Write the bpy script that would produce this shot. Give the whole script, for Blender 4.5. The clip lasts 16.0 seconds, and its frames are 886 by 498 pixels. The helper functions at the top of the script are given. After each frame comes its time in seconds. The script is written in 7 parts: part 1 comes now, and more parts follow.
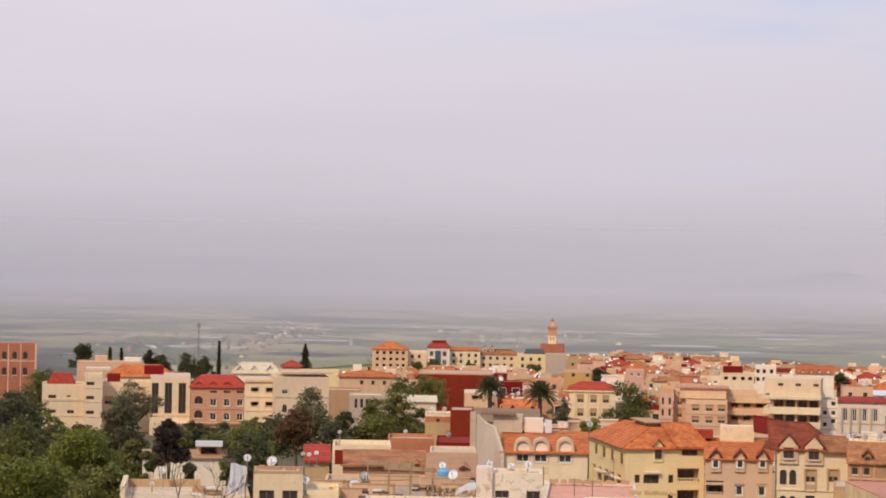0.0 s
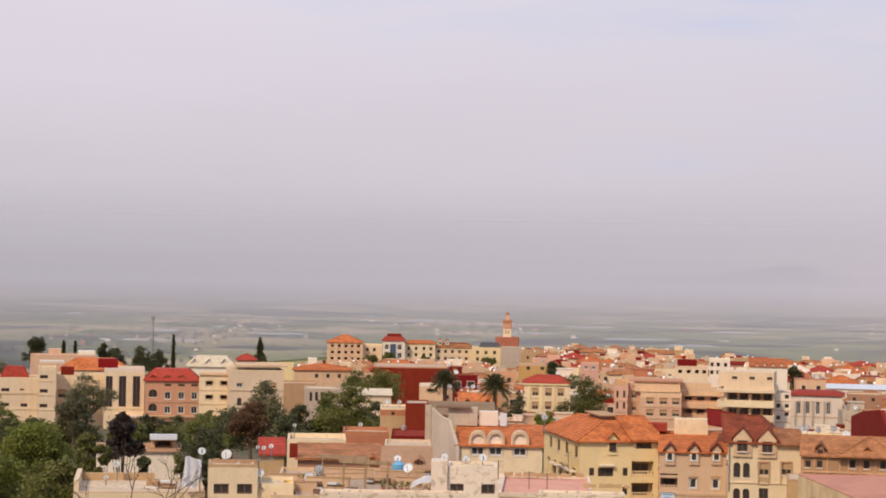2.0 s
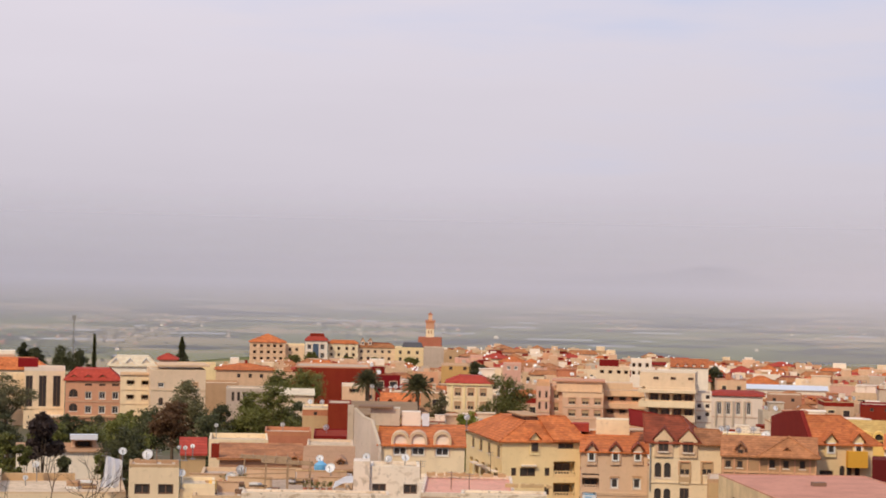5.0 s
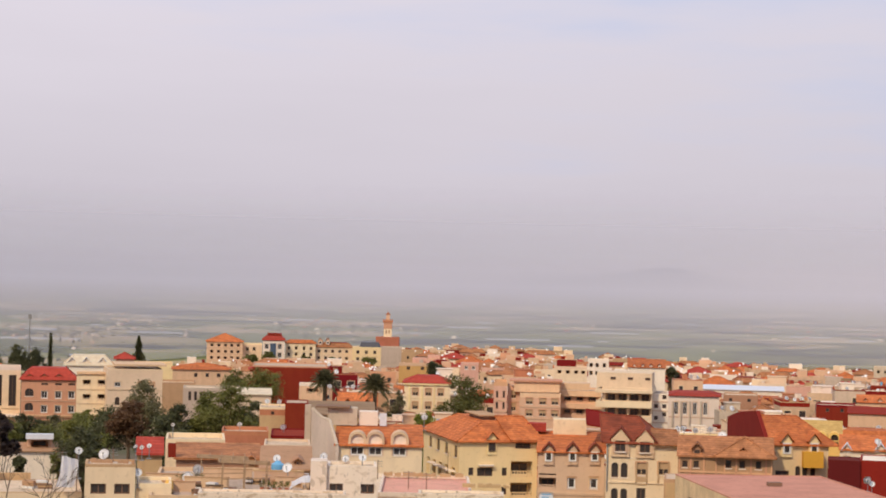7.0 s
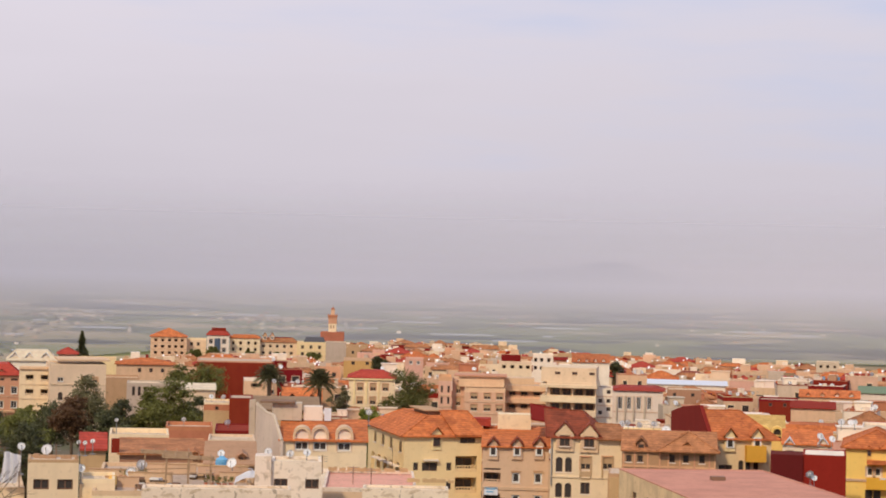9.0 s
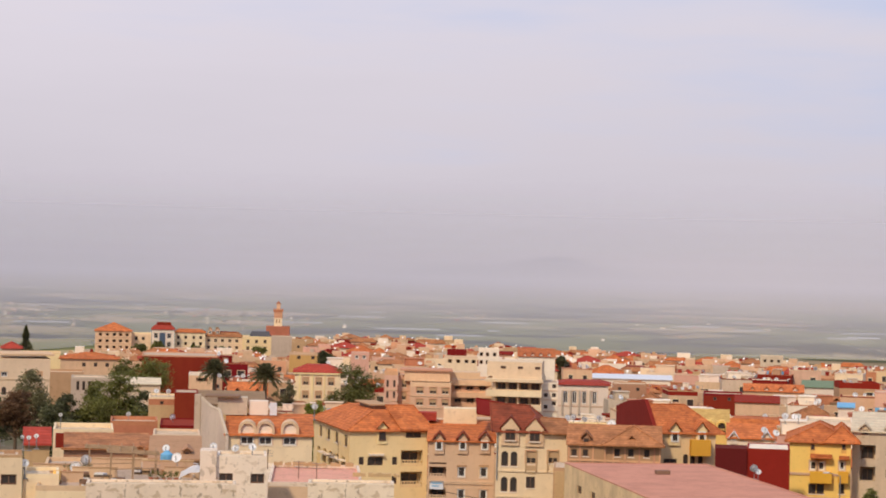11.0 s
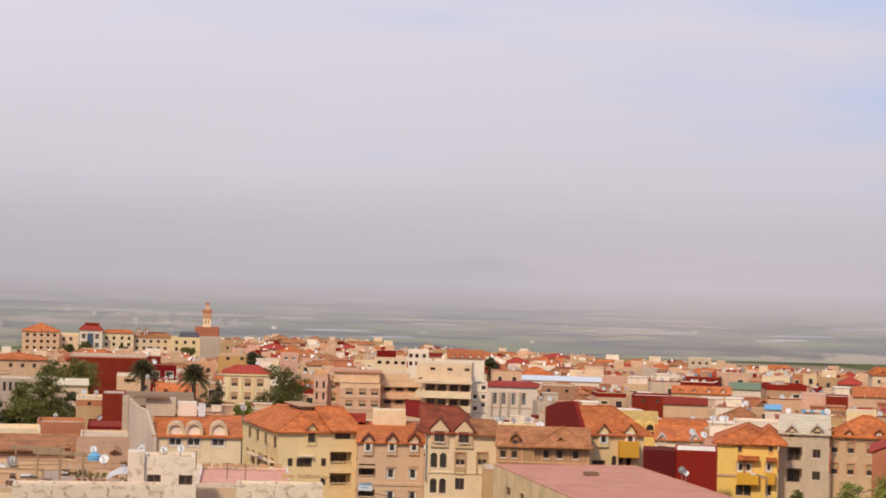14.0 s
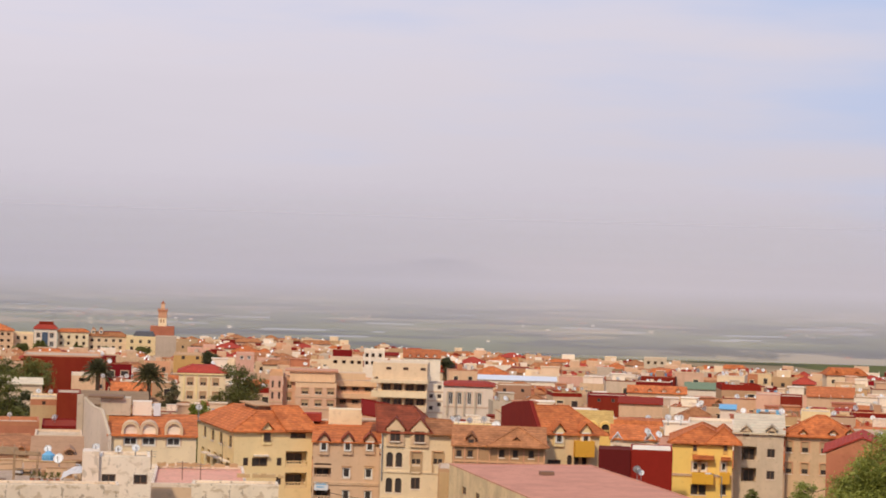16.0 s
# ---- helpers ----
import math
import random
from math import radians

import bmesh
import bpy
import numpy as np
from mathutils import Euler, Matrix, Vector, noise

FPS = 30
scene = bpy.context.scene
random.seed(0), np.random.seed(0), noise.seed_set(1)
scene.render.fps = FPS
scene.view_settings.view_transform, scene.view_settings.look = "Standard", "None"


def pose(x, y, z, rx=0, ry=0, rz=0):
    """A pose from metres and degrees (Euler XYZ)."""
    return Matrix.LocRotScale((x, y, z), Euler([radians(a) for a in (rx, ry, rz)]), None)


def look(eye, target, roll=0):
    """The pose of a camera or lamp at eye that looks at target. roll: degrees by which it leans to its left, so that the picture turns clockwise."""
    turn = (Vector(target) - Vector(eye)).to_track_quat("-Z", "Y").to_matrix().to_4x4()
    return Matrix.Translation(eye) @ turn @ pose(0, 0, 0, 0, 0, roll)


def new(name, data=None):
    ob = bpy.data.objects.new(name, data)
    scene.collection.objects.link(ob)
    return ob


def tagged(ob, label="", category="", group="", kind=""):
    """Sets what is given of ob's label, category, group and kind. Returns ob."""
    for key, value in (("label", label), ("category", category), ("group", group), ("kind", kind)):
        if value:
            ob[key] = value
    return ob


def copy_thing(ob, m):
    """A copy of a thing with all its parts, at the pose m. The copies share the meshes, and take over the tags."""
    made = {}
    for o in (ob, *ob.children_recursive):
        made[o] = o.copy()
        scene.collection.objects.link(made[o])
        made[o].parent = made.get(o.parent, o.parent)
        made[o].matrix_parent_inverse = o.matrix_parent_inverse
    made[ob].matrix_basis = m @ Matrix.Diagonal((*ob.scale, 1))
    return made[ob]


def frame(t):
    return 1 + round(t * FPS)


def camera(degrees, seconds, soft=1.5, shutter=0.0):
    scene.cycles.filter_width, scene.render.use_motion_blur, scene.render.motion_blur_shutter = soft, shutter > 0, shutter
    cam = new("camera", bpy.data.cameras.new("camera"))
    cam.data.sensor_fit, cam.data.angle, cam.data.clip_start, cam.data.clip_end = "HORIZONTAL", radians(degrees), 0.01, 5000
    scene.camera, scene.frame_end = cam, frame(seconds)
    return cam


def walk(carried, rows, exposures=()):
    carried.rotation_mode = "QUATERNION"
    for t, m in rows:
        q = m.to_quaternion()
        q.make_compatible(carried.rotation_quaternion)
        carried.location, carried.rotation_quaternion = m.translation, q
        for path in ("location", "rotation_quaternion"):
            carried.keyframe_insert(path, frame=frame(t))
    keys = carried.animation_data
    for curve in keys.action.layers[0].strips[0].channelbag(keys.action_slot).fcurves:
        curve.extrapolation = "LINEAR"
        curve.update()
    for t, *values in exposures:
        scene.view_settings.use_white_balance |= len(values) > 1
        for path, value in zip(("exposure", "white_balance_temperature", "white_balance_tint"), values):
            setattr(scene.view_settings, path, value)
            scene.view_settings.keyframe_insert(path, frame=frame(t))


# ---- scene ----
EYE = 33.0
cam = camera(25.0, 16.0, 1.82)
# seconds, yaw, pitch, roll of a camera that turns where it stands
ROWS = [
    (0.0, 5.375, 1.155, 0.971),
    (0.5, 5.135, 1.134, 0.985),
    (1.0, 4.779, 1.078, 0.916),
    (1.5, 4.439, 1.008, 0.944),
    (2.0, 4.088, 0.984, 1.029),
    (2.5, 3.695, 0.983, 1.124),
    (3.0, 3.232, 1.023, 1.143),
    (3.5, 2.853, 1.032, 1.155),
    (4.0, 2.464, 1.024, 1.176),
    (6.5, 1.057, 1.045, 1.313),
    (7.0, 0.678, 1.051, 1.358),
    (7.5, 0.388, 1.041, 1.342),
    (8.0, 0.000, 1.037, 1.400),
    (8.5, -0.436, 1.009, 1.415),
    (9.0, -0.905, 0.943, 1.395),
    (11.5, -2.769, 0.822, 1.490),
    (12.0, -3.087, 0.874, 1.537),
    (12.5, -3.475, 0.888, 1.562),
    (13.0, -3.799, 0.899, 1.593),
    (13.5, -4.173, 0.910, 1.619),
    (14.0, -4.462, 0.916, 1.651),
    (14.5, -4.819, 0.924, 1.692),
    (15.0, -5.251, 0.911, 1.734),
    (15.5, -5.505, 0.916, 1.731),
    (16.0, -5.715, 0.938, 1.770),
]
walk(cam, [(t, pose(0, 0, EYE, 90 + pitch, 0, yaw) @ pose(0, 0, 0, 0, 0, roll)) for t, yaw, pitch, roll in ROWS])

# ---- world and sun ----
SUN_EL, SUN_AZ = radians(41), radians(208)
world = bpy.data.worlds.new("hazy_sky")
scene.world = world
world.use_nodes = True
wn, wl = world.node_tree.nodes, world.node_tree.links
wn.clear()
w_out, w_bg = wn.new("ShaderNodeOutputWorld"), wn.new("ShaderNodeBackground")
sky = wn.new("ShaderNodeTexSky")
sky.sky_type, sky.sun_disc, sky.sun_elevation, sky.sun_rotation = "NISHITA", False, SUN_EL, SUN_AZ
sky.dust_density = 4.0
sky_dim = wn.new("ShaderNodeVectorMath")
sky_dim.operation = "SCALE"
sky_dim.inputs["Scale"].default_value = 0.12
wl.new(sky.outputs[0], sky_dim.inputs[0])
w_co, w_sep = wn.new("ShaderNodeTexCoord"), wn.new("ShaderNodeSeparateXYZ")
wl.new(w_co.outputs["Generated"], w_sep.inputs[0])
# thin cloud veil: lilac white, greyer towards the horizon
veil = wn.new("ShaderNodeValToRGB")
veil.color_ramp.elements[0].position, veil.color_ramp.elements[0].color = 0.0, (0.57, 0.525, 0.568, 1)
veil.color_ramp.elements[1].position, veil.color_ramp.elements[1].color = 0.15, (0.785, 0.722, 0.80, 1)
mid = veil.color_ramp.elements.new(0.045)
mid.color = (0.652, 0.60, 0.668, 1)
wl.new(w_sep.outputs["Z"], veil.inputs[0])
w_map, w_noise = wn.new("ShaderNodeMapping"), wn.new("ShaderNodeTexNoise")
w_map.inputs["Scale"].default_value = (2.2, 2.2, 14.0)
w_noise.inputs["Scale"].default_value, w_noise.inputs["Detail"].default_value, w_noise.inputs["Roughness"].default_value = 1.6, 5.0, 0.5
wl.new(w_co.outputs["Generated"], w_map.inputs[0])
wl.new(w_map.outputs[0], w_noise.inputs[0])


def w_math(op, a, b):
    n = wn.new("ShaderNodeMath")
    n.operation = op
    for i, v in enumerate((a, b)):
        if isinstance(v, (int, float)):
            n.inputs[i].default_value = v
        else:
            wl.new(v, n.inputs[i])
    return n.outputs[0]


# the veil thins out higher up and towards the east, where blue shows
thin = w_math("ADD", w_math("MULTIPLY", w_sep.outputs["Z"], 6.0), w_math("MULTIPLY", w_sep.outputs["X"], 1.6))
thin = w_math("ADD", thin, w_math("MULTIPLY", w_math("SUBTRACT", w_noise.outputs[0], 0.5), 1.9))
blue = wn.new("ShaderNodeMapRange")
blue.interpolation_type = "SMOOTHSTEP"
blue.inputs["From Min"].default_value, blue.inputs["From Max"].default_value = 0.58, 1.35
blue.inputs["To Min"].default_value, blue.inputs["To Max"].default_value = 0.0, 0.78
wl.new(thin, blue.inputs[0])
clear_sky = wn.new("ShaderNodeMix")
clear_sky.data_type = "RGBA"
wl.new(blue.outputs[0], clear_sky.inputs["Factor"])
mottle = wn.new("ShaderNodeVectorMath")
mottle.operation = "SCALE"
wl.new(veil.outputs[0], mottle.inputs[0])
wl.new(w_math("ADD", w_math("MULTIPLY", w_noise.outputs[0], 0.16), 0.925), mottle.inputs["Scale"])
wl.new(mottle.outputs[0], clear_sky.inputs["A"])
clear_sky.inputs["B"].default_value = (0.46, 0.57, 0.84, 1)
w_mix = wn.new("ShaderNodeMix")
w_mix.data_type = "RGBA"
w_mix.inputs["Factor"].default_value = 0.93
wl.new(sky_dim.outputs[0], w_mix.inputs["A"])
wl.new(clear_sky.outputs["Result"], w_mix.inputs["B"])
wl.new(w_mix.outputs["Result"], w_bg.inputs[0])
wl.new(w_bg.outputs[0], w_out.inputs[0])

sun = new("sun", bpy.data.lights.new("sun", "SUN"))
sun.data.energy, sun.data.angle, sun.data.color = 2.5, radians(4), (1.0, 0.82, 0.58)
sun_way = Vector((math.sin(SUN_AZ) * math.cos(SUN_EL), math.cos(SUN_AZ) * math.cos(SUN_EL), math.sin(SUN_EL)))
sun.matrix_world = look(sun_way * 100, (0, 0, 0))

# ---- materials ----
def base(name, rough=0.9):
    m = bpy.data.materials.new(name)
    m.use_nodes = True
    b = m.node_tree.nodes["Principled BSDF"]
    b.inputs["Roughness"].default_value = rough
    b.inputs["Specular IOR Level"].default_value = 0.12 if rough > 0.8 else 0.5
    return m, m.node_tree.nodes, m.node_tree.links, b


def noise_of(n, l, scale, detail=3.0, stretch=(1, 1, 1), source="Object"):
    co, mp, tx = n.new("ShaderNodeTexCoord"), n.new("ShaderNodeMapping"), n.new("ShaderNodeTexNoise")
    mp.inputs["Scale"].default_value = stretch
    tx.inputs["Scale"].default_value, tx.inputs["Detail"].default_value = scale, detail
    l.new(co.outputs[source], mp.inputs[0])
    l.new(mp.outputs[0], tx.inputs[0])
    return tx.outputs[0]


def remap(n, l, socket, a, b, c, d):
    r = n.new("ShaderNodeMapRange")
    for i, v in enumerate((a, b, c, d)):
        r.inputs[i + 1].default_value = v
    l.new(socket, r.inputs[0])
    return r.outputs[0]


def mixed(n, l, fac, a, b, blend="MIX"):
    m = n.new("ShaderNodeMix")
    m.data_type, m.blend_type = "RGBA", blend
    for key, v in (("Factor", fac), ("A", a), ("B", b)):
        if isinstance(v, (int, float)):
            m.inputs[key].default_value = v
        elif isinstance(v, tuple):
            m.inputs[key].default_value = (*v, 1)
        else:
            l.new(v, m.inputs[key])
    return m.outputs["Result"]


def bumped(n, l, b, height, strength, dist):
    k = n.new("ShaderNodeBump")
    k.inputs["Strength"].default_value, k.inputs["Distance"].default_value = strength, dist
    l.new(height, k.inputs["Height"])
    l.new(k.outputs[0], b.inputs["Normal"])


def plaster(name, rgb, dirt=0.35, vary=0.10, peel=0.0):
    """Painted render: rain streaks, blotches, a slightly different coat on each house; peel bares the old wall in patches."""
    rgb = (rgb[0] * 0.97, rgb[1] * 0.90, rgb[2] * 0.83)
    m, n, l, b = base(name, 0.92)
    info, hsv = n.new("ShaderNodeObjectInfo"), n.new("ShaderNodeHueSaturation")
    l.new(remap(n, l, info.outputs["Random"], 0, 1, 1 - vary, 1 + vary), hsv.inputs["Value"])
    l.new(remap(n, l, info.outputs["Random"], 0, 1, 0.488, 0.51), hsv.inputs["Hue"])
    hsv.inputs["Color"].default_value = (*rgb, 1)
    grime = tuple(c * k for c, k in zip(rgb, (0.50, 0.46, 0.42)))
    streak = remap(n, l, noise_of(n, l, 1.1, 5, (1, 1, 0.16)), 0.50, 0.80, 0, dirt * 0.6)
    blotch = remap(n, l, noise_of(n, l, 0.45, 7), 0.42, 0.72, 0, dirt * 1.2)
    c = mixed(n, l, streak, hsv.outputs[0], grime)
    c = mixed(n, l, blotch, c, tuple(x * (0.82 - 0.3 * dirt) for x in rgb))
    c = mixed(n, l, remap(n, l, noise_of(n, l, 2.6, 8), 0.58, 0.70, 0, dirt * 0.9), c, grime)
    c = mixed(n, l, remap(n, l, noise_of(n, l, 0.22, 4), 0.5, 0.75, 0, 0.3), c, tuple(min(x * 1.12, 0.9) for x in rgb))
    if peel:
        c = mixed(n, l, remap(n, l, noise_of(n, l, 1.7, 9, (1, 1, 1.6)), 0.54, 0.60, 0, peel), c, (0.47, 0.33, 0.20))
        c = mixed(n, l, remap(n, l, noise_of(n, l, 2.3, 9, (1, 1, 0.5)), 0.60, 0.63, 0, peel), c, (0.22, 0.155, 0.10))
    l.new(c, b.inputs["Base Color"])
    bumped(n, l, b, noise_of(n, l, 9.0, 4), 0.3, 0.03)
    return m


def tiles(name, rgb, dark, moss=0.35):
    """Clay tiles: courses along the slope, odd tiles, blotches of lichen."""
    m, n, l, b = base(name, 0.85)
    co, wave = n.new("ShaderNodeTexCoord"), n.new("ShaderNodeTexWave")
    wave.bands_direction = "Z"
    wave.inputs["Scale"].default_value, wave.inputs["Distortion"].default_value = 1.5, 0.6
    l.new(co.outputs["Object"], wave.inputs[0])
    vor = n.new("ShaderNodeTexVoronoi")
    vor.inputs["Scale"].default_value = 2.6
    l.new(co.outputs["Object"], vor.inputs["Vector"])
    odd = n.new("ShaderNodeSeparateColor")
    l.new(vor.outputs["Color"], odd.inputs[0])
    info, hsv = n.new("ShaderNodeObjectInfo"), n.new("ShaderNodeHueSaturation")
    l.new(remap(n, l, info.outputs["Random"], 0, 1, 0.85, 1.12), hsv.inputs["Value"])
    c = mixed(n, l, remap(n, l, odd.outputs[0], 0.1, 1, 0, 0.75), rgb, dark)
    c = mixed(n, l, remap(n, l, noise_of(n, l, 1.3, 6), 0.52, 0.74, 0, 0.55), c, tuple(min(x * 1.32 + 0.015, 0.8) for x in rgb))
    c = mixed(n, l, remap(n, l, noise_of(n, l, 0.5, 6), 0.42, 0.72, 0, moss), c, tuple(x * 0.55 for x in dark))
    c = mixed(n, l, remap(n, l, wave.outputs[0], 0, 0.4, 0.2, 0), c, tuple(x * 0.5 for x in dark))
    l.new(c, hsv.inputs["Color"])
    l.new(hsv.outputs[0], b.inputs["Base Color"])
    bumped(n, l, b, wave.outputs[0], 0.5, 0.06)
    return m


def plain(name, rgb, rough=0.7, metal=0.0, dirt=0.2):
    m, n, l, b = base(name, rough)
    b.inputs["Metallic"].default_value = metal
    f = remap(n, l, noise_of(n, l, 2.5, 5), 0.4, 0.75, 0, dirt)
    l.new(mixed(n, l, f, rgb, tuple(x * 0.55 for x in rgb)), b.inputs["Base Color"])
    return m


CREAM = plaster("cream_render", (0.83, 0.69, 0.50))
PALE = plaster("pale_yellow_render", (0.88, 0.73, 0.43), 0.25)
WHITE = plaster("white_render", (0.88, 0.80, 0.70), 0.3)
BEIGE = plaster("beige_render", (0.68, 0.475, 0.33))
PEACH = plaster("peach_render", (0.77, 0.53, 0.37))
SALMON = plaster("salmon_render", (0.68, 0.395, 0.25))
PINK = plaster("pink_render", (0.72, 0.45, 0.36))
ROSE = plaster("rose_beige_render", (0.70, 0.52, 0.365), 0.3)
TAN = plaster("tan_render", (0.54, 0.37, 0.22))
OCHRE = plaster("ochre_render", (0.72, 0.40, 0.06), 0.15)
YELLOW = plaster("yellow_render", (0.87, 0.61, 0.20), 0.2)
MAROON = plaster("dark_red_render", (0.22, 0.022, 0.016), 0.3)
RED = plaster("red_render", (0.27, 0.026, 0.016), 0.3)
# darker copy of the red render, for the left part of the maroon house
DARKERRED = plaster("darker_red_render", (0.13, 0.018, 0.016), 0.3)
CONCRETE = plaster("grey_concrete", (0.66, 0.56, 0.44), 0.5)
BRICKY = plaster("brick_red_render", (0.52, 0.22, 0.13), 0.5)
BROWN = plaster("brown_render", (0.47, 0.29, 0.18), 0.4)
WORN = plaster("worn_whitewash", (0.88, 0.78, 0.64), 0.45, 0.06, 0.6)
FLAKED = plaster("flaking_white_paint", (0.90, 0.82, 0.70), 0.25, 0.05, 0.35)
LEAN = plaster("lean_grey_render", (0.56, 0.48, 0.40), 0.4)
SAND = plaster("sand_render", (0.66, 0.49, 0.34), 0.45, 0.16)
ASHEN = plaster("ash_white_render", (0.70, 0.62, 0.54), 0.4)
IVORY = plaster("ivory_render", (0.82, 0.69, 0.49))
SANDSTONE = plaster("stained_sand_concrete", (0.74, 0.56, 0.36), 0.6)
BLUSH = plaster("blush_render", (0.66, 0.44, 0.34), 0.45, 0.14)
MUSTARD = plaster("mustard_render", (0.62, 0.40, 0.16), 0.3)
DUSK = plaster("brown_sheet_roof", (0.30, 0.205, 0.135), 0.5)
TERRACE = plaster("roof_screed", (0.70, 0.57, 0.43), 0.6, 0.18, 0.3)
PINKROOF = plaster("pink_roof_coating", (0.60, 0.295, 0.225), 0.45)
ROSEROOF = plaster("rose_pink_roof_paint", (0.74, 0.37, 0.31), 0.3, 0.05, 0.25)
GREENROOF = plaster("green_roof_coating", (0.20, 0.28, 0.19), 0.35)
ORANGE = tiles("orange_clay_tiles", (0.66, 0.20, 0.062), (0.36, 0.10, 0.04), 0.5)
RUST = tiles("weathered_clay_tiles", (0.50, 0.21, 0.09), (0.28, 0.12, 0.055), 0.6)
REDTILE = tiles("red_roof_tiles", (0.44, 0.065, 0.04), (0.32, 0.05, 0.035), 0.3)
DARKTILE = tiles("dark_red_tiles", (0.36, 0.085, 0.04), (0.20, 0.055, 0.03), 0.6)
SLATE = plain("dark_slate", (0.06, 0.06, 0.075), 0.6)
YELLOWTILE = tiles("yellow_glazed_tiles", (0.66, 0.43, 0.15), (0.50, 0.31, 0.10), 0.4)
CREAMTILE = tiles("cream_roof_tiles", (0.77, 0.63, 0.44), (0.62, 0.50, 0.35), 0.3)
WOOD = plain("brown_window_wood", (0.16, 0.08, 0.045), 0.6)
WHITEWOOD = plain("white_window_paint", (0.75, 0.72, 0.68), 0.5)
SHUTTER = plain("tan_roller_shutter", (0.50, 0.33, 0.18), 0.6)
DISHWHITE = plain("white_dish_paint", (0.88, 0.88, 0.88), 0.5, 0.0, 0.08)
STEEL = plain("dull_steel", (0.30, 0.29, 0.28), 0.5, 0.6)
RUSTY = plain("rusty_steel", (0.23, 0.13, 0.08), 0.8)
POLEWOOD = plain("weathered_scaffold_wood", (0.40, 0.27, 0.16), 0.9, 0, 0.5)
BLUE = plain("blue_plastic", (0.16, 0.42, 0.66), 0.5)
CLOTH = plain("white_cloth", (0.88, 0.87, 0.88), 0.9)
DARK = plain("dark_interior", (0.06, 0.045, 0.036), 0.9)
SHEET = plain("white_sheet_metal", (0.72, 0.73, 0.76), 0.45, 0.0)
BARK = plain("bark", (0.13, 0.09, 0.06), 0.95, 0, 0.6)
GLASS, _n, _l, _b = base("window_glass", 0.08)
_b.inputs["Base Color"].default_value = (0.055, 0.046, 0.044, 1)
BLUEGLASS, _n, _l, _b = base("blue_grey_glass", 0.12)
_b.inputs["Base Color"].default_value = (0.08, 0.11, 0.16, 1)


def leaves(name, rgb, rgb2):
    """Leaves that let some of the light through, each clump a little different."""
    m, n, l, b = base(name, 0.6)
    geo = n.new("ShaderNodeNewGeometry")
    info = n.new("ShaderNodeObjectInfo")
    hsv = n.new("ShaderNodeHueSaturation")
    l.new(remap(n, l, info.outputs["Random"], 0, 1, 0.78, 1.2), hsv.inputs["Value"])
    c = mixed(n, l, geo.outputs["Random Per Island"], rgb, rgb2)
    c = mixed(n, l, remap(n, l, noise_of(n, l, 0.55, 4), 0.42, 0.68, 0, 0.75), c, tuple(x * 1.25 for x in rgb2))
    l.new(c, hsv.inputs["Color"])
    l.new(hsv.outputs[0], b.inputs["Base Color"])
    thin, both = n.new("ShaderNodeBsdfTranslucent"), n.new("ShaderNodeMixShader")
    both.inputs[0].default_value = 0.3
    l.new(hsv.outputs[0], thin.inputs[0])
    l.new(b.outputs[0], both.inputs[1])
    l.new(thin.outputs[0], both.inputs[2])
    l.new(both.outputs[0], n["Material Output"].inputs[0])
    return m


LEAF = leaves("green_leaves", (0.085, 0.090, 0.018), (0.205, 0.20, 0.045))
LEAFBRIGHT = leaves("fresh_green_leaves", (0.090, 0.108, 0.012), (0.235, 0.245, 0.036))
LEAFDARK = leaves("dark_needles", (0.045, 0.050, 0.020), (0.105, 0.105, 0.040))
LEAFOLIVE = leaves("dusty_olive_leaves", (0.105, 0.098, 0.040), (0.21, 0.185, 0.085))
LEAFRUST = leaves("rust_brown_leaves", (0.12, 0.062, 0.025), (0.22, 0.11, 0.045))
LEAFSPRING = leaves("spring_green_leaves", (0.17, 0.20, 0.025), (0.36, 0.37, 0.08))
LEAFPLUM = leaves("dark_purple_leaves", (0.030, 0.020, 0.018), (0.065, 0.040, 0.032))
PALM = leaves("palm_fronds", (0.075, 0.075, 0.03), (0.16, 0.145, 0.065))


# ---- mesh helpers ----
def part(name, bm, material, parent=None, label="", smooth=False):
    me = bpy.data.meshes.new(name)
    bm.normal_update()
    bm.to_mesh(me)
    bm.free()
    me.materials.append(material)
    if smooth:
        me.polygons.foreach_set("use_smooth", [True] * len(me.polygons))
    ob = new(name, me)
    ob.parent = parent
    if label:
        ob["label"] = label
    return ob


def quad(bm, *pts):
    try:
        return bm.faces.new([bm.verts.new(p) for p in pts])
    except ValueError:
        return None


def box(bm, x0, x1, y0, y1, z0, z1):
    v = [bm.verts.new((x, y, z)) for z in (z0, z1) for x, y in ((x0, y0), (x1, y0), (x1, y1), (x0, y1))]
    for f in ((3, 2, 1, 0), (4, 5, 6, 7), (0, 1, 5, 4), (1, 2, 6, 5), (2, 3, 7, 6), (3, 0, 4, 7)):
        bm.faces.new([v[i] for i in f])


def solid(bm, faces, pts):
    v = [bm.verts.new(p) for p in pts]
    for f in faces:
        bm.faces.new([v[i] for i in f])


